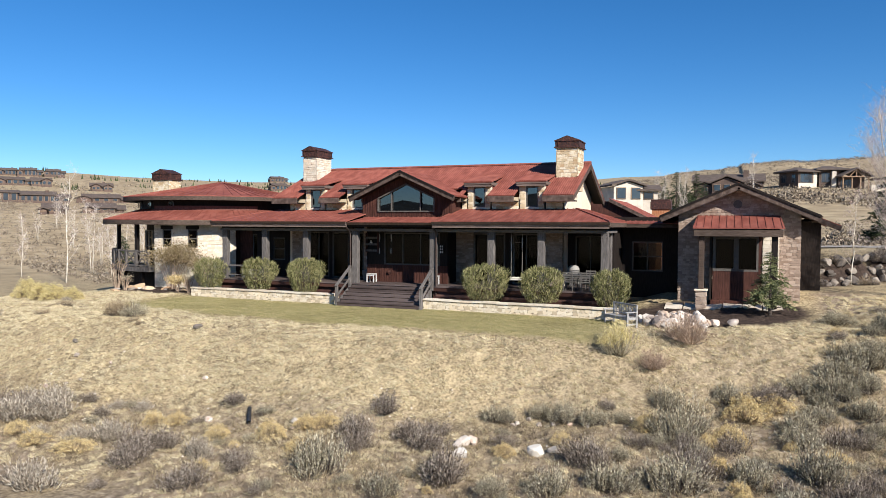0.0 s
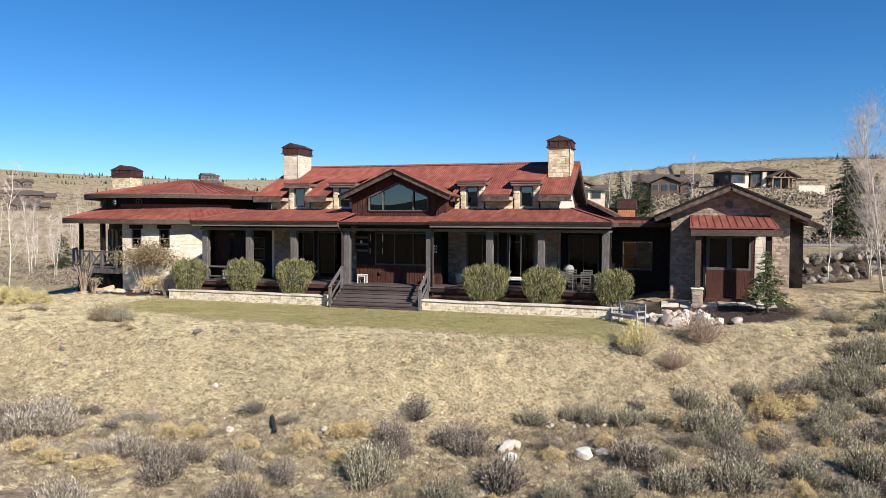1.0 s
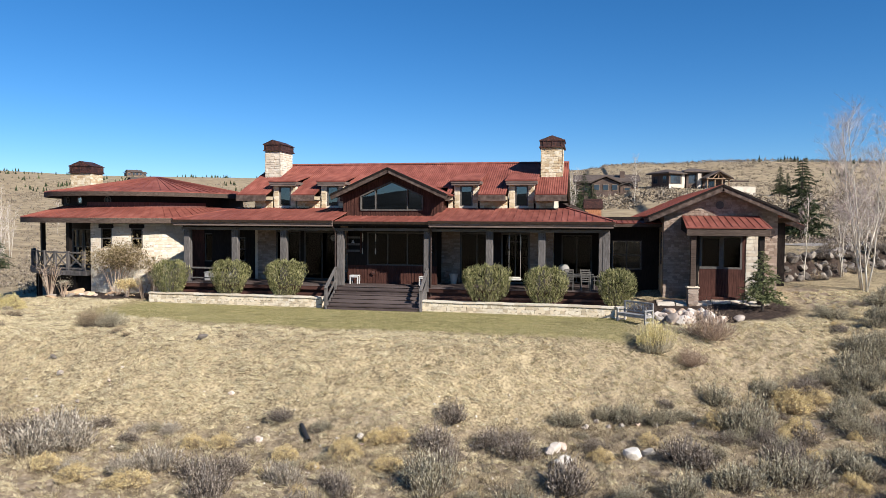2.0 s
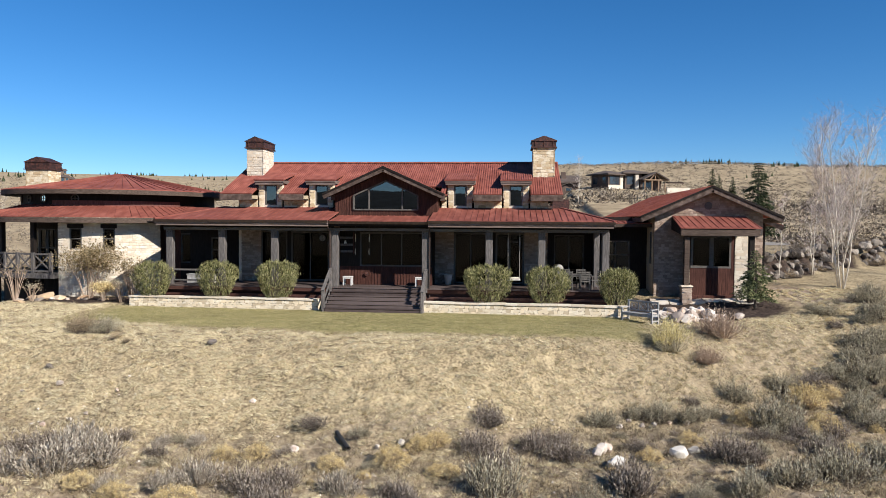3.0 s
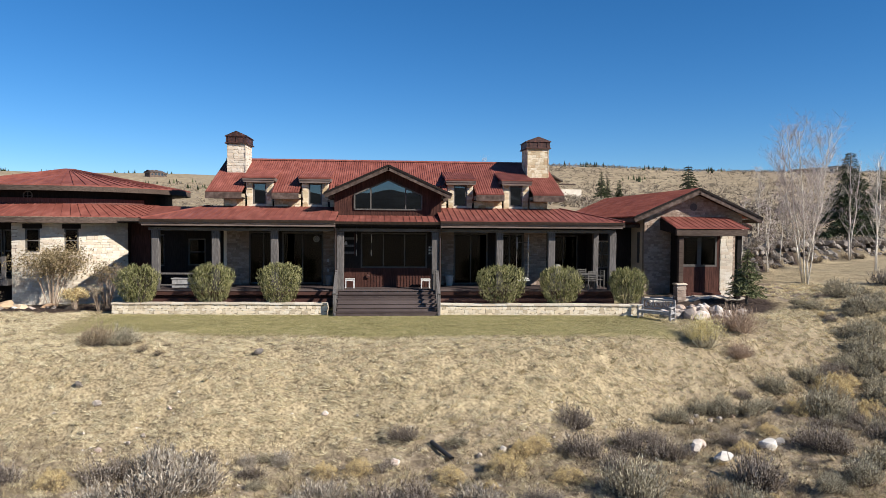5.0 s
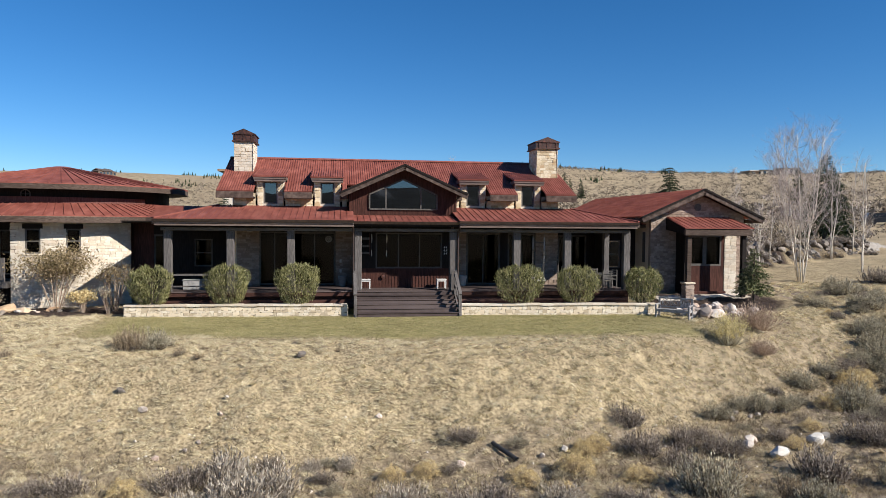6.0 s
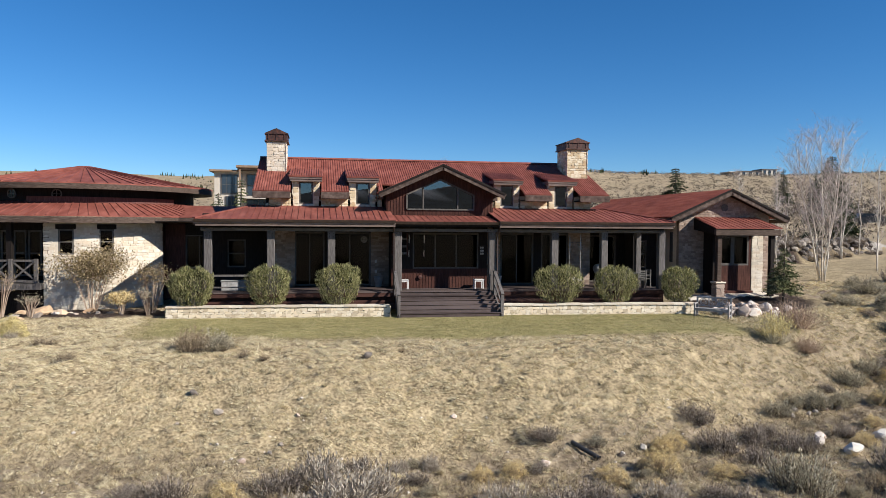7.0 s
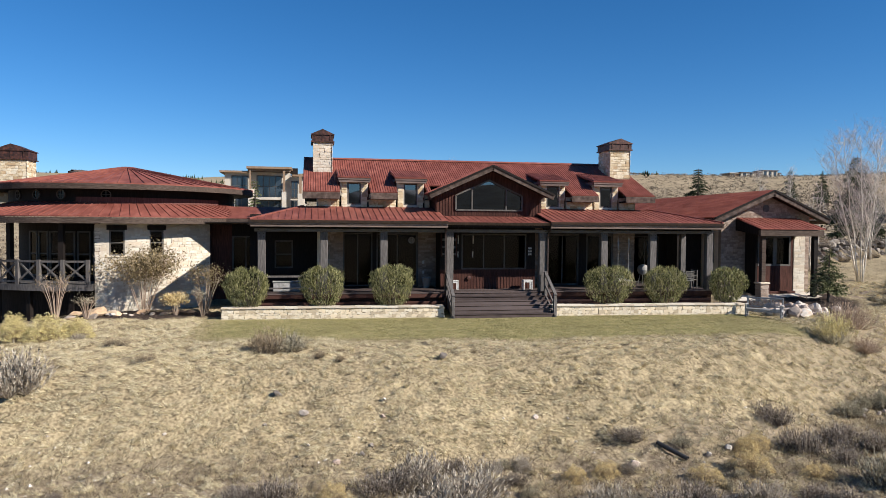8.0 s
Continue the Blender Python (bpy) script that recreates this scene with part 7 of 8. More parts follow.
def porch_swing():
    th = thing("hanging_chair", 6.55, 0.55, 1.4, "hanging porch chair with pale cushion and two ropes", "hanging chair")
    for x in (6.27, 6.83):
        part("rope", tube(bmesh.new(), [(x, 0.5, 3.72), (x, 0.5, 1.5)], [0.011, 0.011], 6), M_POT, th)
        part("spring_cover", tube(bmesh.new(), [(x, 0.5, 3.55), (x + 0.005, 0.5, 3.2), (x, 0.5, 2.95)], [0.024, 0.034, 0.022], 8), M_CAST, th)
    part("spreader_bar", tube(bmesh.new(), [(6.2, 0.5, 3.3), (6.9, 0.5, 3.3)], [0.016, 0.016], 6), M_POST, th)
    part("seat", boxes((6.22, 6.88, 0.3, 0.8, 1.42, 1.48), bevel=0.02), M_WHITE, th)
    part("cushion", boxes((6.26, 6.84, 0.34, 0.78, 1.48, 1.57), bevel=0.03), M_CANVAS, th)


porch_swing()


def grill(x, y):
    th = thing("kettle_grill", x, y, DECK, "pale covered kettle grill on the porch", "grill")
    o = part("bowl", lathe([(0.05, 0.55), (0.22, 0.62), (0.29, 0.78), (0.30, 0.82)]), M_POT)
    o.parent = th
    o = part("lid", lathe([(0.30, 0.825), (0.28, 0.95), (0.2, 1.06), (0.06, 1.1)]), M_POT)
    o.parent = th
    for k in range(3):
        a = 2.1 * k
        o = part("leg", beam(bmesh.new(), (0.15 * math.cos(a), 0.15 * math.sin(a), 0.6), (0.3 * math.cos(a), 0.3 * math.sin(a), 0.0), 0.025, 0.025), M_POT)
        o.parent = th


grill(8.85, 3.1)


def dining_set(cx, cy):
    th = thing("patio_table", cx, cy, DECK, "weathered grey patio dining table", "table")
    for i in range(6):
        y = cy - 0.45 + i * 0.152
        part("slat", boxes((cx - 0.8, cx + 0.8, y, y + 0.14, DECK + 0.70, DECK + 0.735), bevel=0.005), M_TEAK, th)
    part("apron", boxes((cx - 0.72, cx + 0.72, cy - 0.4, cy - 0.37, DECK + 0.62, DECK + 0.70)), M_TEAK, th)
    for i in (-1, 1):
        for j in (-1, 1):
            part("leg", boxes((cx + i * 0.7 - 0.035, cx + i * 0.7 + 0.035, cy + j * 0.38 - 0.035, cy + j * 0.38 + 0.035, DECK, DECK + 0.7)), M_TEAK, th)
    ch = tagged(new("patio_chair"), "weathered pale slatted patio chair at the table", "chair", "patio chairs")
    part("seat", boxes((-0.23, 0.23, -0.22, 0.22, 0.42, 0.45), bevel=0.01), M_TEAK, ch)
    for i in (-1, 1):
        part("leg", boxes((i * 0.21 - 0.02, i * 0.21 + 0.02, -0.22, -0.18, 0, 0.62)), M_TEAK, ch)
        part("leg", boxes((i * 0.21 - 0.02, i * 0.21 + 0.02, 0.18, 0.22, 0, 0.92)), M_TEAK, ch)
        part("armrest", boxes((i * 0.23 - 0.025, i * 0.23 + 0.025, -0.24, 0.2, 0.62, 0.65)), M_TEAK, ch)
    for z in (0.55, 0.66, 0.77, 0.88):
        part("back_slat", boxes((-0.2, 0.2, 0.185, 0.205, z - 0.03, z + 0.03)), M_TEAK, ch)
    spots = [(cx - 0.4, cy + 0.75, 0), (cx + 0.4, cy + 0.75, 5), (cx - 0.38, cy - 0.6, 178), (cx + 0.42, cy - 0.6, 184), (cx + 1.0, cy + 0.1, -80)]
    for k, (x, y, a) in enumerate(spots):
        if k == 0:
            ch.matrix_basis = pose(x, y, DECK, 0, 0, a)
        else:
            copy_thing(ch, pose(x, y, DECK, 0, 0, a))


dining_set(9.55, 1.05)
th = thing("storage_bench", -9.6, 1.2, DECK, "long pale grey storage bench behind the porch rail", "bench")
part("bench_body", boxes((-10.3, -8.9, 1.0, 1.45, DECK, DECK + 0.42), bevel=0.015), M_CAST, th)
part("bench_lid", boxes((-10.34, -8.86, 0.97, 1.48, DECK + 0.425, DECK + 0.47), bevel=0.015), M_CAST, th)
th = thing("window_medallion", -3.65, 2.94, 3.35, "round grey leaded medallion hanging at the glass door", "ornament")
bm = bmesh.new()
for i in range(20):
    a, b = 2 * math.pi * i / 20, 2 * math.pi * (i + 1) / 20
    for q in (0.17, 0.09):
        beam(bm, (-3.65 + q * math.cos(a), 2.94, 3.35 + q * math.sin(a)), (-3.65 + q * math.cos(b), 2.94, 3.35 + q * math.sin(b)), 0.014, 0.014, up=(0, 1, 0))
part("ring", bm, M_FRAME, th)
part("disc", tube(bmesh.new(), [(-3.65, 2.955, 3.35), (-3.65, 2.945, 3.35)], [0.165, 0.165], 20), M_POT, th)
bm = beam(bmesh.new(), (-3.82, 2.94, 3.35), (-3.48, 2.94, 3.35), 0.012, 0.012)
beam(bm, (-3.65, 2.94, 3.18), (-3.65, 2.94, 3.52), 0.012, 0.012, up=(1, 0, 0))
part("cross", bm, M_FRAME, th)
for x, y, z in ((-3.05, 2.93, 2.25), (-3.05, 2.93, 1.75)):
    tagged(part("switch_plate", boxes((x - 0.05, x + 0.05, y - 0.01, y + 0.005, z - 0.08, z + 0.08)), M_WHITE), "small white outlet plate on the stone pier", "outlet plate", "outlet plates")
lan = thing("wall_lantern", 2.1, 1.62, 2.85, "dark wall lantern with six small pale glass squares", "lantern")
part("lantern_body", boxes((1.98, 2.22, 1.6, 1.7, 2.6, 3.1)), M_DARK, lan)
for i in range(2):
    for j in range(3):
        part("glass_square", boxes((2.02 + i * 0.1, 2.08 + i * 0.1, 1.585, 1.6, 2.65 + j * 0.15, 2.74 + j * 0.15)), M_WHITE, lan)
for x, y in ((-0.82, 1.5), (-1.55, 1.56)):
    th = thing("hanging_rope", x, y, 3.2, "dark hanging rope with pale wrapped covers under the porch roof", "rope", "porch ropes")
    part("rope", tube(bmesh.new(), [(x, y, 4.03), (x, y, 2.5)], [0.01, 0.01], 6), M_BLACK, th)
    part("cover", tube(bmesh.new(), [(x, y, 3.62), (x + 0.01, y, 3.42), (x, y, 3.2)], [0.018, 0.026, 0.018], 8), M_CANVAS, th)
    part("cover", tube(bmesh.new(), [(x, y, 2.86), (x - 0.01, y, 2.7), (x, y, 2.55)], [0.016, 0.024, 0.016], 8), M_CANVAS, th)
sh = thing("wall_shelf", -2.0, 1.6, 3.1, "dark red-brown wooden wall shelf with three boards", "shelf")
part("upright", boxes((-2.39, -2.35, 1.5, 1.69, 2.6, 3.68)), M_SIDING, sh)
part("upright", boxes((-1.66, -1.62, 1.5, 1.69, 2.6, 3.68)), M_SIDING, sh)
for z in (2.66, 3.0, 3.36):
    part("board", boxes((-2.35, -1.66, 1.49, 1.69, z, z + 0.035), bevel=0.005), M_SIDING, sh)
    part("board_lip", boxes((-2.35, -1.66, 1.47, 1.49, z, z + 0.11)), M_POST, sh)
o = part("jug_body", lathe([(0.05, 0), (0.075, 0.06), (0.07, 0.14), (0.035, 0.2), (0.042, 0.23)], 14), M_WHITE)
o.matrix_basis = Matrix.Translation((-2.08, 1.58, 3.037))
o.name = "white_jug"
tagged(o, "small white ceramic jug standing on the wall shelf", "jug")
hb = thing("hose_reel", -0.98, 1.63, 1.55, "small rust-red hose reel on the siding", "hose reel")
o = part("reel", lathe([(0.02, -0.05), (0.1, -0.04), (0.1, 0.04), (0.02, 0.05)], 14), M_RUST)
o.parent = hb
o.matrix_basis = pose(0, 0, 0, 90, 0, 0)

# corrugated drain pipe at the foot of the bank
pipe = thing("drain_pipe", 1.5, -14.0, gz(1.5, -14.0), "black corrugated drain pipe end lying on the bank", "pipe")
bm = bmesh.new()
N_ = 26
prev = None
for i in range(N_):
    f = i / (N_ - 1)
    c = Vector((1.25 + 0.54 * f, -13.62 - 0.76 * f, 0))
    c.z = gz(1.25, -13.62) * (1 - f) + gz(1.79, -14.38) * f + 0.06
    rr_ = 0.07 if i % 2 else 0.061
    d = Vector((0.54, -0.76, -0.28)).normalized()
    s = d.cross(Vector((0, 0, 1))).normalized()
    u = s.cross(d)
    ringv = [bm.verts.new(c + (s * math.cos(a) + u * math.sin(a)) * rr_) for a in [2 * math.pi * k / 14 for k in range(14)]]
    if prev:
        for k in range(14):
            bm.faces.new((prev[k], prev[(k + 1) % 14], ringv[(k + 1) % 14], ringv[k]))
    prev = ringv
part("pipe_wall", bm, M_BLACK, pipe)
# pale path slabs before the wing door
M_FLAG = mat("pale_flagstone", [(0.42, 0.35, 0.28), (0.54, 0.47, 0.39), (0.60, 0.53, 0.45)], 6, 0.92, 0, 0.4, 25, rand="object", big=0.15, bigscale=2)
for i in range(12):
    x, w = 13.45 + (i % 6) * 0.86, 0.8
    y = (1.72 if i < 6 else 2.2) + 0.05 * math.sin(2.3 * i)
    bm = bmesh.new()
    z = [gz(x + a, y + b) + 0.06 for a, b in ((0, 0), (w, 0), (w, 0.44), (0, 0.44))]
    slab(bm, [(x, y + 0.02, z[0]), (x + w, y, z[1]), (x + w + 0.02, y + 0.43, z[2]), (x + 0.03, y + 0.44, z[3])], 0.12)
    tagged(part("paving_slab", bm, M_FLAG), "pale flagstone before the wing door", "paving slab", "flagstones")

# ---- distant houses ----
M_FARWALL = mat("far_brown_wall", [(0.075, 0.05, 0.04), (0.13, 0.088, 0.07)], 0.8, 0.9, big=0.2)
M_FARPALE = mat("far_pale_wall", [(0.46, 0.40, 0.33), (0.58, 0.52, 0.44)], 0.8, 0.9, big=0.1)
M_FARROOF = mat("far_shingle_roof", [(0.06, 0.045, 0.038), (0.115, 0.085, 0.07)], 1.5, 0.9, big=0.15)
M_FARTRIM = mat("far_timber", [(0.20, 0.13, 0.08), (0.30, 0.20, 0.13)], 1.5, 0.8)


def far_block(th, x, y, rz, w, d, h, wall, roof="gable", pitch=0.35, wins=3, z=0.0, storeys=1):
    """A block of a distant house in its own frame: its front faces -y before the turn rz."""
    m = pose(x, y, z, 0, 0, rz)
    bm = boxes((-w / 2, w / 2, 0, d, -8.0, h))
    o = part("wall", bm, wall)
    o.parent, o.matrix_basis = th, m
    bm = bmesh.new()
    e = 0.6
    if roof == "gable":
        k = pitch * (w / 2 + e)
        prism(bm, [(-w / 2 - e, h), (0, h + k), (w / 2 + e, h), (w / 2 + e, h + 0.3), (0, h + k + 0.3), (-w / 2 - e, h + 0.3)], "y", -e, d + e)
        gb = part("gable", prism(bmesh.new(), [(-w / 2, h), (w / 2, h), (0, h + pitch * w / 2)], "y", 0, 0.2), wall)
        gb.parent, gb.matrix_basis = th, m
    elif roof == "side":
        k = pitch * (d / 2 + e)
        prism(bm, [(-e, h), (d / 2, h + k), (d + e, h), (d + e, h + 0.3), (d / 2, h + k + 0.3), (-e, h + 0.3)], "x", -w / 2 - e, w / 2 + e)
    elif roof == "hip":
        e = 0.9
        lo = [bm.verts.new(p) for p in ((-w / 2 - e, -e, h), (w / 2 + e, -e, h), (w / 2 + e, d + e, h), (-w / 2 - e, d + e, h))]
        mi = [bm.verts.new((v.co.x, v.co.y, h + 0.28)) for v in lo]
        tip = [bm.verts.new((-0.3, d / 2, h + 0.28 + 0.22 * w / 2)), bm.verts.new((0.3, d / 2, h + 0.28 + 0.22 * w / 2))]
        bm.faces.new(lo[::-1])
        for i in range(4):
            bm.faces.new((lo[i], lo[(i + 1) % 4], mi[(i + 1) % 4], mi[i]))
        for f in ((mi[0], mi[1], tip[1], tip[0]), (mi[1], mi[2], tip[1]), (mi[2], mi[3], tip[0], tip[1]), (mi[3], mi[0], tip[0])):
            bm.faces.new(f)
    elif roof == "none":
        box(bm, -w / 2, w / 2, 0, d, h - 0.01, h + 0.05)
    else:
        box(bm, -w / 2 - e, w / 2 + e, -e, d + e, h, h + 0.35)
    o = part("roof", bm, M_FARROOF if roof != "flat" or wall is not M_FARTRIM else M_FARPALE)
    o.parent, o.matrix_basis = th, m
    for s in range(storeys):
        z0 = 0.9 + s * (h / storeys)
        for i in range(wins):
            c = -w / 2 + w * (i + 0.5) / wins
            ww = min(0.75, 0.30 * w / wins)
            wn_ = part("window", boxes((c - ww - 0.1, c + ww + 0.1, -0.12, 0.0, z0 - 0.1, z0 + h / storeys - 1.1)), M_FARTRIM)
            wn_.parent, wn_.matrix_basis = th, m
            g = part("pane", boxes((c - ww, c + ww, -0.16, -0.12, z0, z0 + h / storeys - 1.2)), M_GLASS2)
            g.parent = wn_
    return m


M_GLASS2 = mat("dark_far_glass", [(0.02, 0.025, 0.035), (0.04, 0.05, 0.06)], 0.5, 0.08, spec=0.8)


def far_house(x, y, label, blocks, chimney=None, rz=0, lift=0.0, z=None):
    z = gz(x, y) + lift if z is None else z
    th = thing("distant_house", x, y, z, label, "house", "distant houses")
    th.matrix_basis = pose(x, y, z, 0, 0, rz)
    for b in blocks:
        far_block(th, **b)
    if chimney:
        cx, cy, ch = chimney
        o = part("chimney", boxes((cx - 0.6, cx + 0.6, cy - 0.6, cy + 0.6, 0, ch)), M_FARWALL)
        o.parent = th


def blk(x, y, w, d, h, wall, roof="gable", rz=0, wins=3, storeys=1, pitch=0.35):
    return dict(x=x, y=y, w=w, d=d, h=h, wall=wall, roof=roof, rz=rz, wins=wins, storeys=storeys, pitch=pitch)


far_house(15.6, 152, "long brown timber house with shingle gables on the hillside", [blk(0, 0, 15.5, 9, 3.0, M_FARWALL, "side", wins=4, pitch=0.38), blk(-0.2, -2.6, 6.6, 7, 2.6, M_FARWALL, "gable", wins=3, pitch=0.42), blk(-5.3, -1.8, 4.2, 6, 1.9, M_FARWALL, "gable", wins=1, pitch=0.42), blk(5.2, -1.2, 3.6, 5, 1.9, M_FARWALL, "gable", wins=1, pitch=0.4)], (4.0, 2.4, 5.9), z=11.75)


def corner_house(x, y, z):
    """A two-storey house seen on its corner, with a taller middle block, a timber pavilion and a pergola."""
    th = thing("distant_house", x, y, z, "dark two-storey house with a pale sunlit corner on the hillside", "house", "distant houses")

    def put(name, material, m, *bs, up=None):
        o = part(name, boxes(*bs), material)
        o.parent = th if up is None else up
        if up is None:
            o.matrix_basis = m
        return o

    def hip(m, x0, x1, y0, y1, h, rise):
        bm = bmesh.new()
        lo = [bm.verts.new((a, b, h)) for a, b in ((x0, y0), (x1, y0), (x1, y1), (x0, y1))]
        mi = [bm.verts.new((v.co.x, v.co.y, h + 0.3)) for v in lo]
        cy = (y0 + y1) / 2
        tip = [bm.verts.new((x0 + (x1 - x0) * f, cy, h + rise)) for f in (0.42, 0.58)]
        bm.faces.new(lo[::-1])
        for i in range(4):
            bm.faces.new((lo[i], lo[(i + 1) % 4], mi[(i + 1) % 4], mi[i]))
        for f in ((mi[0], mi[1], tip[1], tip[0]), (mi[1], mi[2], tip[1]), (mi[2], mi[3], tip[0], tip[1]), (mi[3], mi[0], tip[0])):
            bm.faces.new(f)
        o = part("roof", bm, M_FARROOF)
        o.parent, o.matrix_basis = th, m

    def glazed(m, x0, x1, y0, z0, z1, n, side=False):
        """A window of n lights on a front face, or on the left side face."""
        def bx(a, b, c, d, e, f):
            return (c, d, -b, -a, e, f) if side else (a, b, c, d, e, f)
        w = put("window", M_FRAME, m, bx(x0 - 0.1, x1 + 0.1, y0 - 0.1, y0 + 0.02, z0 - 0.1, z1 + 0.1))
        for i in range(n):
            d = (x1 - x0) / n
            put("pane", M_GLASS2, m, bx(x0 + i * d + 0.05, x0 + (i + 1) * d - 0.05, y0 - 0.14, y0 - 0.1, z0, z1), up=w)
    m = pose(0, 0, 0, 0, 0, 38)
    # sun and shade in the colours: brown walls, pale facing on the lit front
    put("wall", M_FARWALL, m, (0, 5.2, 0, 6.0, 2.3, 4.85), (-0.02, 5.2, 0.1, 6.0, -6, 2.3))
    put("stone_base", M_FARPALE, m, (0.02, 5.18, -0.06, 0.05, -6, 2.3), (4.2, 5.24, -0.07, 0.04, 2.3, 4.8))
    glazed(m, 0.5, 3.7, 0, 2.5, 4.4, 3)
    glazed(m, 0.8, 1.6, -0.06, 0.2, 1.3, 1)
    glazed(m, 2.4, 3.4, -0.06, 0.2, 1.3, 1)
    glazed(m, -1.9, -0.8, 0, 2.5, 4.2, 2, side=True)
    glazed(m, -5.2, -3.9, 0, 2.6, 4.2, 2, side=True)
    hip(m, -1.0, 6.2, -1.0, 7.0, 4.85, 1.3)
    m2 = pose(4.6, 3.2, 0, 0, 0, 12)
    put("wall", M_FARWALL, m2, (0, 4.6, 0, 7, -6, 5.3))
    put("pillar", M_FARPALE, m2, (2.5, 3.4, -0.9, 0.0, -6, 5.0))
    glazed(m2, 0.5, 2.2, 0, 2.6, 4.6, 2)
    glazed(m2, 3.5, 4.4, 0, 0.6, 2.6, 1)
    hip(m2, -1.0, 6.2, -1.2, 8.0, 5.3, 1.3)
    m3 = pose(9.6, 0.9, 0, 0, 0, 14)
    put("wall", M_FARWALL, m3, (-0.6, 5.0, 2.2, 8.5, -6, 3.7))
    for a in (-0.4, 1.5, 3.3, 5.0):
        put("post", M_FARTRIM, m3, (a - 0.12, a + 0.12, -0.1, 0.15, -6, 3.6))
    glazed(m3, 0.0, 2.4, 2.2, 0.5, 3.0, 3)
    bm = prism(bmesh.new(), [(-1.2, 3.5), (2.3, 5.3), (5.8, 3.5), (5.8, 3.8), (2.3, 5.65), (-1.2, 3.8)], "y", -0.9, 9)
    o = part("roof", bm, M_FARROOF)
    o.parent, o.matrix_basis = th, m3
    bm = beam(bmesh.new(), (-0.9, -0.2, 3.6), (5.5, -0.2, 3.6), 0.2, 0.25)
    for a, b in (((2.3, -0.2, 3.6), (2.3, -0.2, 5.2)), ((0.8, -0.2, 3.6), (2.3, -0.2, 5.2)), ((3.8, -0.2, 3.6), (2.3, -0.2, 5.2))):
        beam(bm, a, b, 0.18, 0.18, up=(0, 1, 0))
    o = part("truss", bm, M_FARTRIM)
    o.parent, o.matrix_basis = th, m3
    for i in range(6):
        put("pergola_rafter", M_FARWALL, m3, (5.9 + i * 0.75, 6.05 + i * 0.75, -0.4, 4.0, 3.0, 3.2))
    put("pergola_beam", M_FARWALL, m3, (5.6, 10.0, -0.2, 0.0, 2.8, 3.0))
    put("garden_wall", M_FARPALE, m3, (5.4, 11.5, -0.5, 0.0, -6, 1.7))


corner_house(30.6, 150.0, 11.9)
far_house(1, 92, "cream stucco house behind the ridge of the roof", [blk(-1.0, 0, 5.2, 7, 3.0, M_FARPALE, "gable", wins=2, rz=30, pitch=0.3), blk(2.2, 1.5, 3.0, 6, 2.2, M_FARPALE, "side", wins=1, rz=10, pitch=0.25)], None, z=7.9)
def modern_house(x, y):
    z = gz(x, y) + 3.55
    th = thing("distant_house", x, y, z, "modern cream stucco and glass house with flat timber roofs", "house", "distant houses")

    def put(name, material, *bs, up=None):
        o = part(name, boxes(*bs), material)
        o.parent = th if up is None else up
        return o
    put("wall", M_FARPALE, (-7.6, -3.2, 0, 9, -9, 9.4))
    put("wall", M_FARPALE, (-3.2, 4.1, 1.6, 10, -9, 9.7))
    put("wall", M_FARPALE, (4.1, 7.0, 0.6, 9, -9, 8.9))
    put("roof", M_FARTRIM, (-8.4, -3.0, -1.0, 9.5, 9.4, 9.75))
    put("roof", M_FARTRIM, (-3.6, 4.5, -1.6, 10.5, 10.15, 10.55))
    put("roof", M_FARTRIM, (4.6, 7.4, -0.6, 9.5, 8.9, 9.25))
    put("soffit_beam", M_FARTRIM, (-3.4, 4.3, -1.0, -0.6, 9.7, 10.15))
    for a, b, h in ((2.7, 3.5, 6.0), (5.6, 6.5, 5.7), (-3.3, -2.6, 6.4)):
        put("column", M_FARPALE, (a, b, -1.5, -0.7, -9, h))
        put("post", M_FARTRIM, (a + 0.2, b - 0.2, -1.3, -0.9, h, 9.8 if b < 4 else 8.9))
    put("balcony", M_FARPALE, (-2.6, 2.7, -1.4, 1.6, 4.5, 4.95))
    for a, b, y0, z0, z1 in ((-6.3, -3.5, 0, 5.4, 8.8), (-5.6, -3.5, 0, 1.4, 4.8), (-1.9, 2.5, 1.6, 5.1, 9.0), (-1.9, 2.3, 1.6, 1.2, 4.4), (4.4, 5.5, 0.6, 5.0, 8.0), (4.4, 5.5, 0.6, 1.0, 4.4)):
        fr = put("window", M_FRAME, (a - 0.12, b + 0.12, y0 - 0.1, y0 + 0.02, z0 - 0.12, z1 + 0.12))
        n = max(2, round((b - a) / 1.1))
        for i in range(n):
            for j in range(2):
                w, h = (b - a) / n, (z1 - z0) / 2
                put("pane", M_GLASS2, (a + i * w + 0.06, a + (i + 1) * w - 0.06, y0 - 0.14, y0 - 0.1, z0 + j * h + 0.06, z0 + (j + 1) * h - 0.06), up=fr)
    put("chimney", M_DARK, (4.3, 5.5, 3, 4.2, 8, 10.7))


modern_house(-17, 104)
far_house(236, 328, "low tan house on the far rise", [blk(0, 0, 24, 9, 3.0, M_FARPALE, "flat", wins=6), blk(5, -1, 9, 8, 4.2, M_FARPALE, "flat", wins=3), blk(-14, 1, 8, 8, 2.6, M_FARTRIM, "flat", wins=2)], lift=-1.2)
far_house(-218.7, 152.7, "long low brown house with a glazed front on the far slope", [blk(0, 0, 13, 8, 2.9, M_FARWALL, "side", wins=7, pitch=0.3), blk(-7.8, -1, 5.0, 7, 3.6, M_FARWALL, "side", wins=2, pitch=0.2), blk(8.4, 1, 6, 7, 2.2, M_FARWALL, "side", wins=2, pitch=0.3)], (4, 3, 4.9), rz=52)
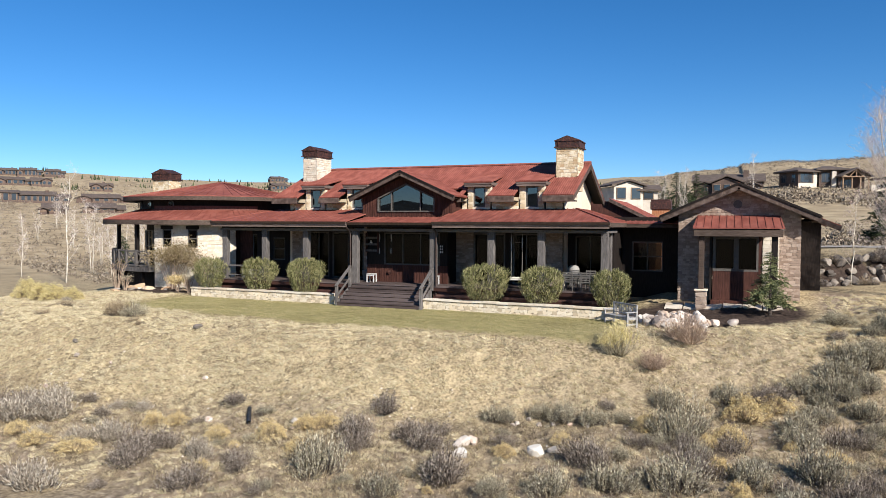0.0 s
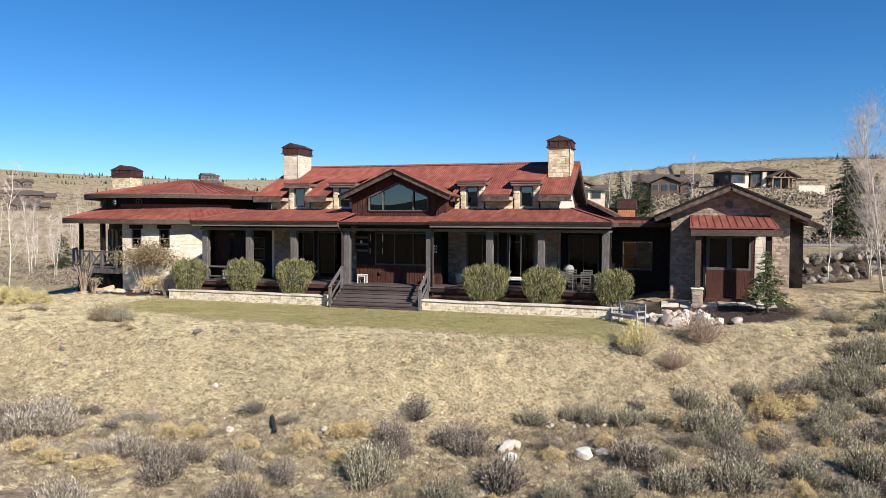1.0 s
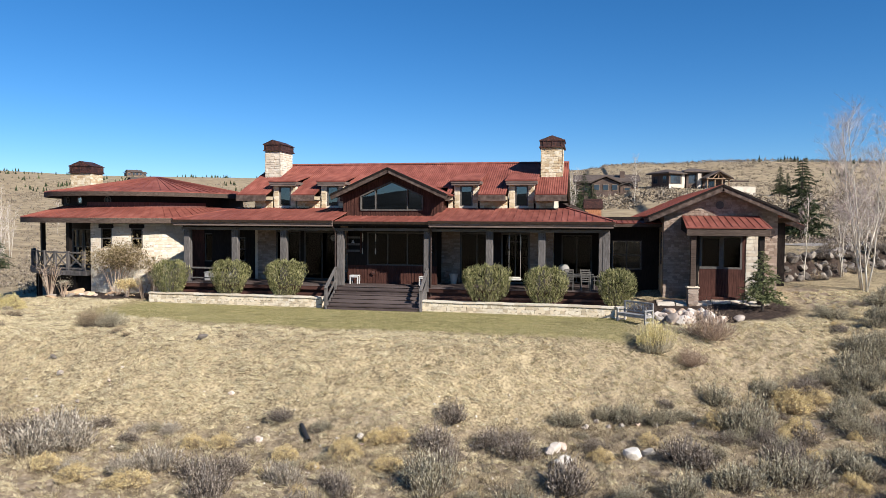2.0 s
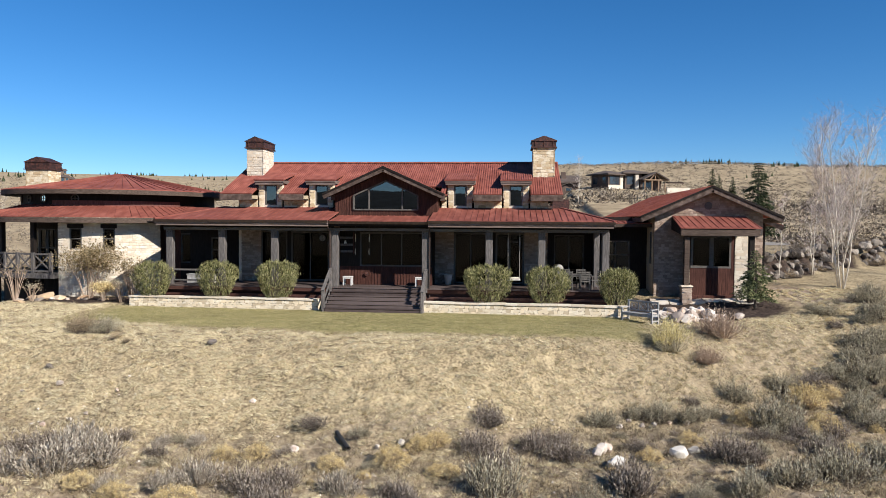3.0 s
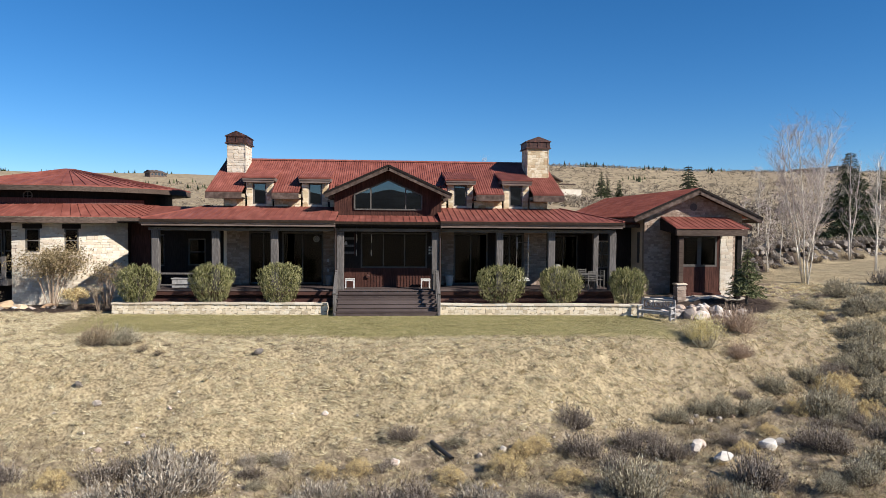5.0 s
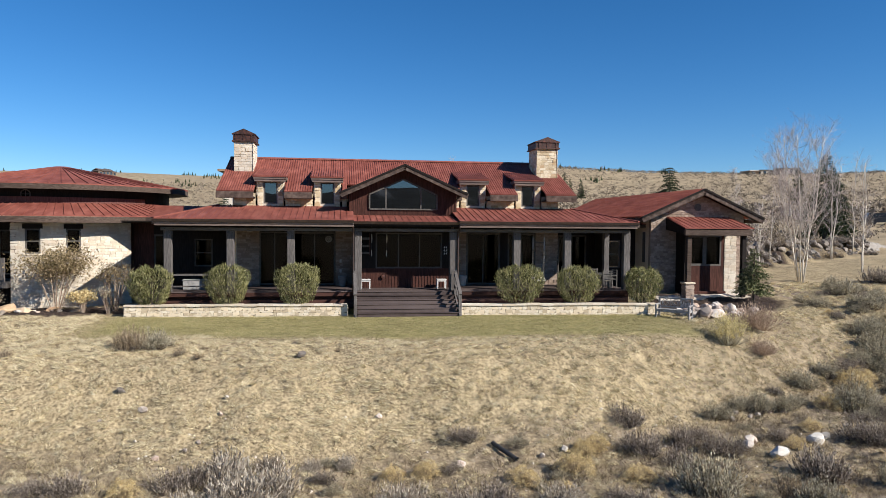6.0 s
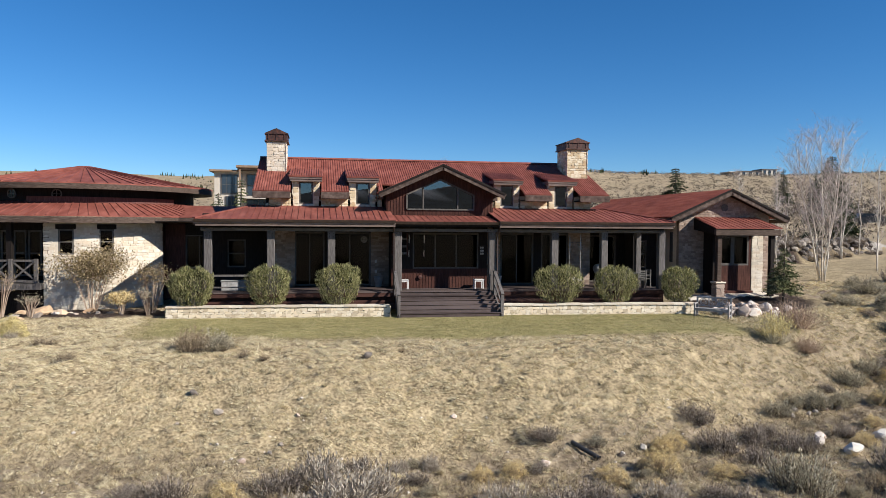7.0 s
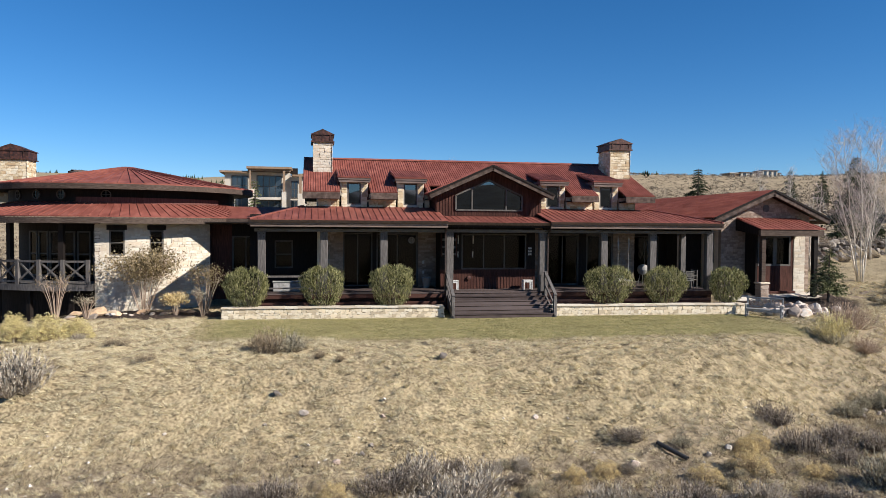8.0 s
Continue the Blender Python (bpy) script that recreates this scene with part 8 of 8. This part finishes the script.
far_house(-312.7, 230.9, "brown gabled house on the far slope", [blk(0, 0, 9, 8, 2.6, M_FARWALL, "side", wins=5, pitch=0.4), blk(2.5, -1.5, 4.5, 6, 2.8, M_FARWALL, "gable", wins=2, pitch=0.45)], rz=52)
far_house(-280.5, 239.3, "dark house with two front gables on the far slope", [blk(0, 0, 10, 8, 2.3, M_FARWALL, "side", wins=4, pitch=0.4), blk(-2.5, -1.5, 4.0, 6, 2.4, M_FARWALL, "gable", wins=2, pitch=0.5), blk(3, -1.5, 4.0, 6, 2.2, M_FARWALL, "gable", wins=2, pitch=0.5)], (1, 4, 5.0), rz=48)
for x, y, w, h in ((-409.2, 285.3, 12.6, 3.4), (-399, 291.1, 13.4, 3.8), (-392.8, 304.4, 11.8, 3.0), (-323.7, 223.3, 15.2, 2.8), (-210, 174.5, 19.4, 2.0), (-169.1, 118.9, 6.8, 1.7), (-167, 134.9, 11.8, 1.6), (-300, 420, 14, 3), (-236, 330, 13, 3), (-160, 480, 15, 3)):
    far_house(x, y, "low brown house on the far slope", [blk(0, 0, w * 0.66, 7, h, M_FARWALL, "side", wins=4, pitch=0.35), blk(-w * 0.32, -1.5, w * 0.26, 6, h * 0.8, M_FARWALL, "gable", wins=1), blk(w * 0.4, 1.5, w * 0.32, 6, h * 0.75, M_FARWALL, "side", wins=2)], (w * 0.15, 4, h + 2.0), rz=50)

# parked car on the far drive
M_CAR = mat("dark_car_paint", [(0.012, 0.012, 0.014), (0.02, 0.02, 0.023)], 2, 0.3, spec=0.6)
car = thing("parked_car", 73.5, 58.3, gz(73.5, 58.3), "dark parked sport utility vehicle on the dry slope", "car")
car.matrix_basis = pose(73.5, 58.3, gz(73.5, 58.3), 0, 0, -25)
o = part("body", prism(bmesh.new(), [(-2.3, 0.35), (2.3, 0.35), (2.35, 0.8), (2.2, 1.0), (1.1, 1.1), (0.6, 1.65), (-2.0, 1.68), (-2.3, 1.05)], "y", -0.92, 0.92), M_CAR)
o.parent = car
for a, b in ((-1.85, -0.75), (-0.65, 0.45)):
    o = part("side_window", boxes((a, b, -0.935, -0.92, 1.1, 1.55)), M_GLASS2)
    o.parent = car
for x in (-1.45, 1.45):
    for y in (-0.88, 0.88):
        o = part("wheel", lathe([(0.2, -0.1), (0.36, -0.11), (0.36, 0.11), (0.2, 0.1)], 18), M_BLACK)
        o.parent = car
        o.matrix_basis = pose(x, y, 0.36, 90, 0, 0)
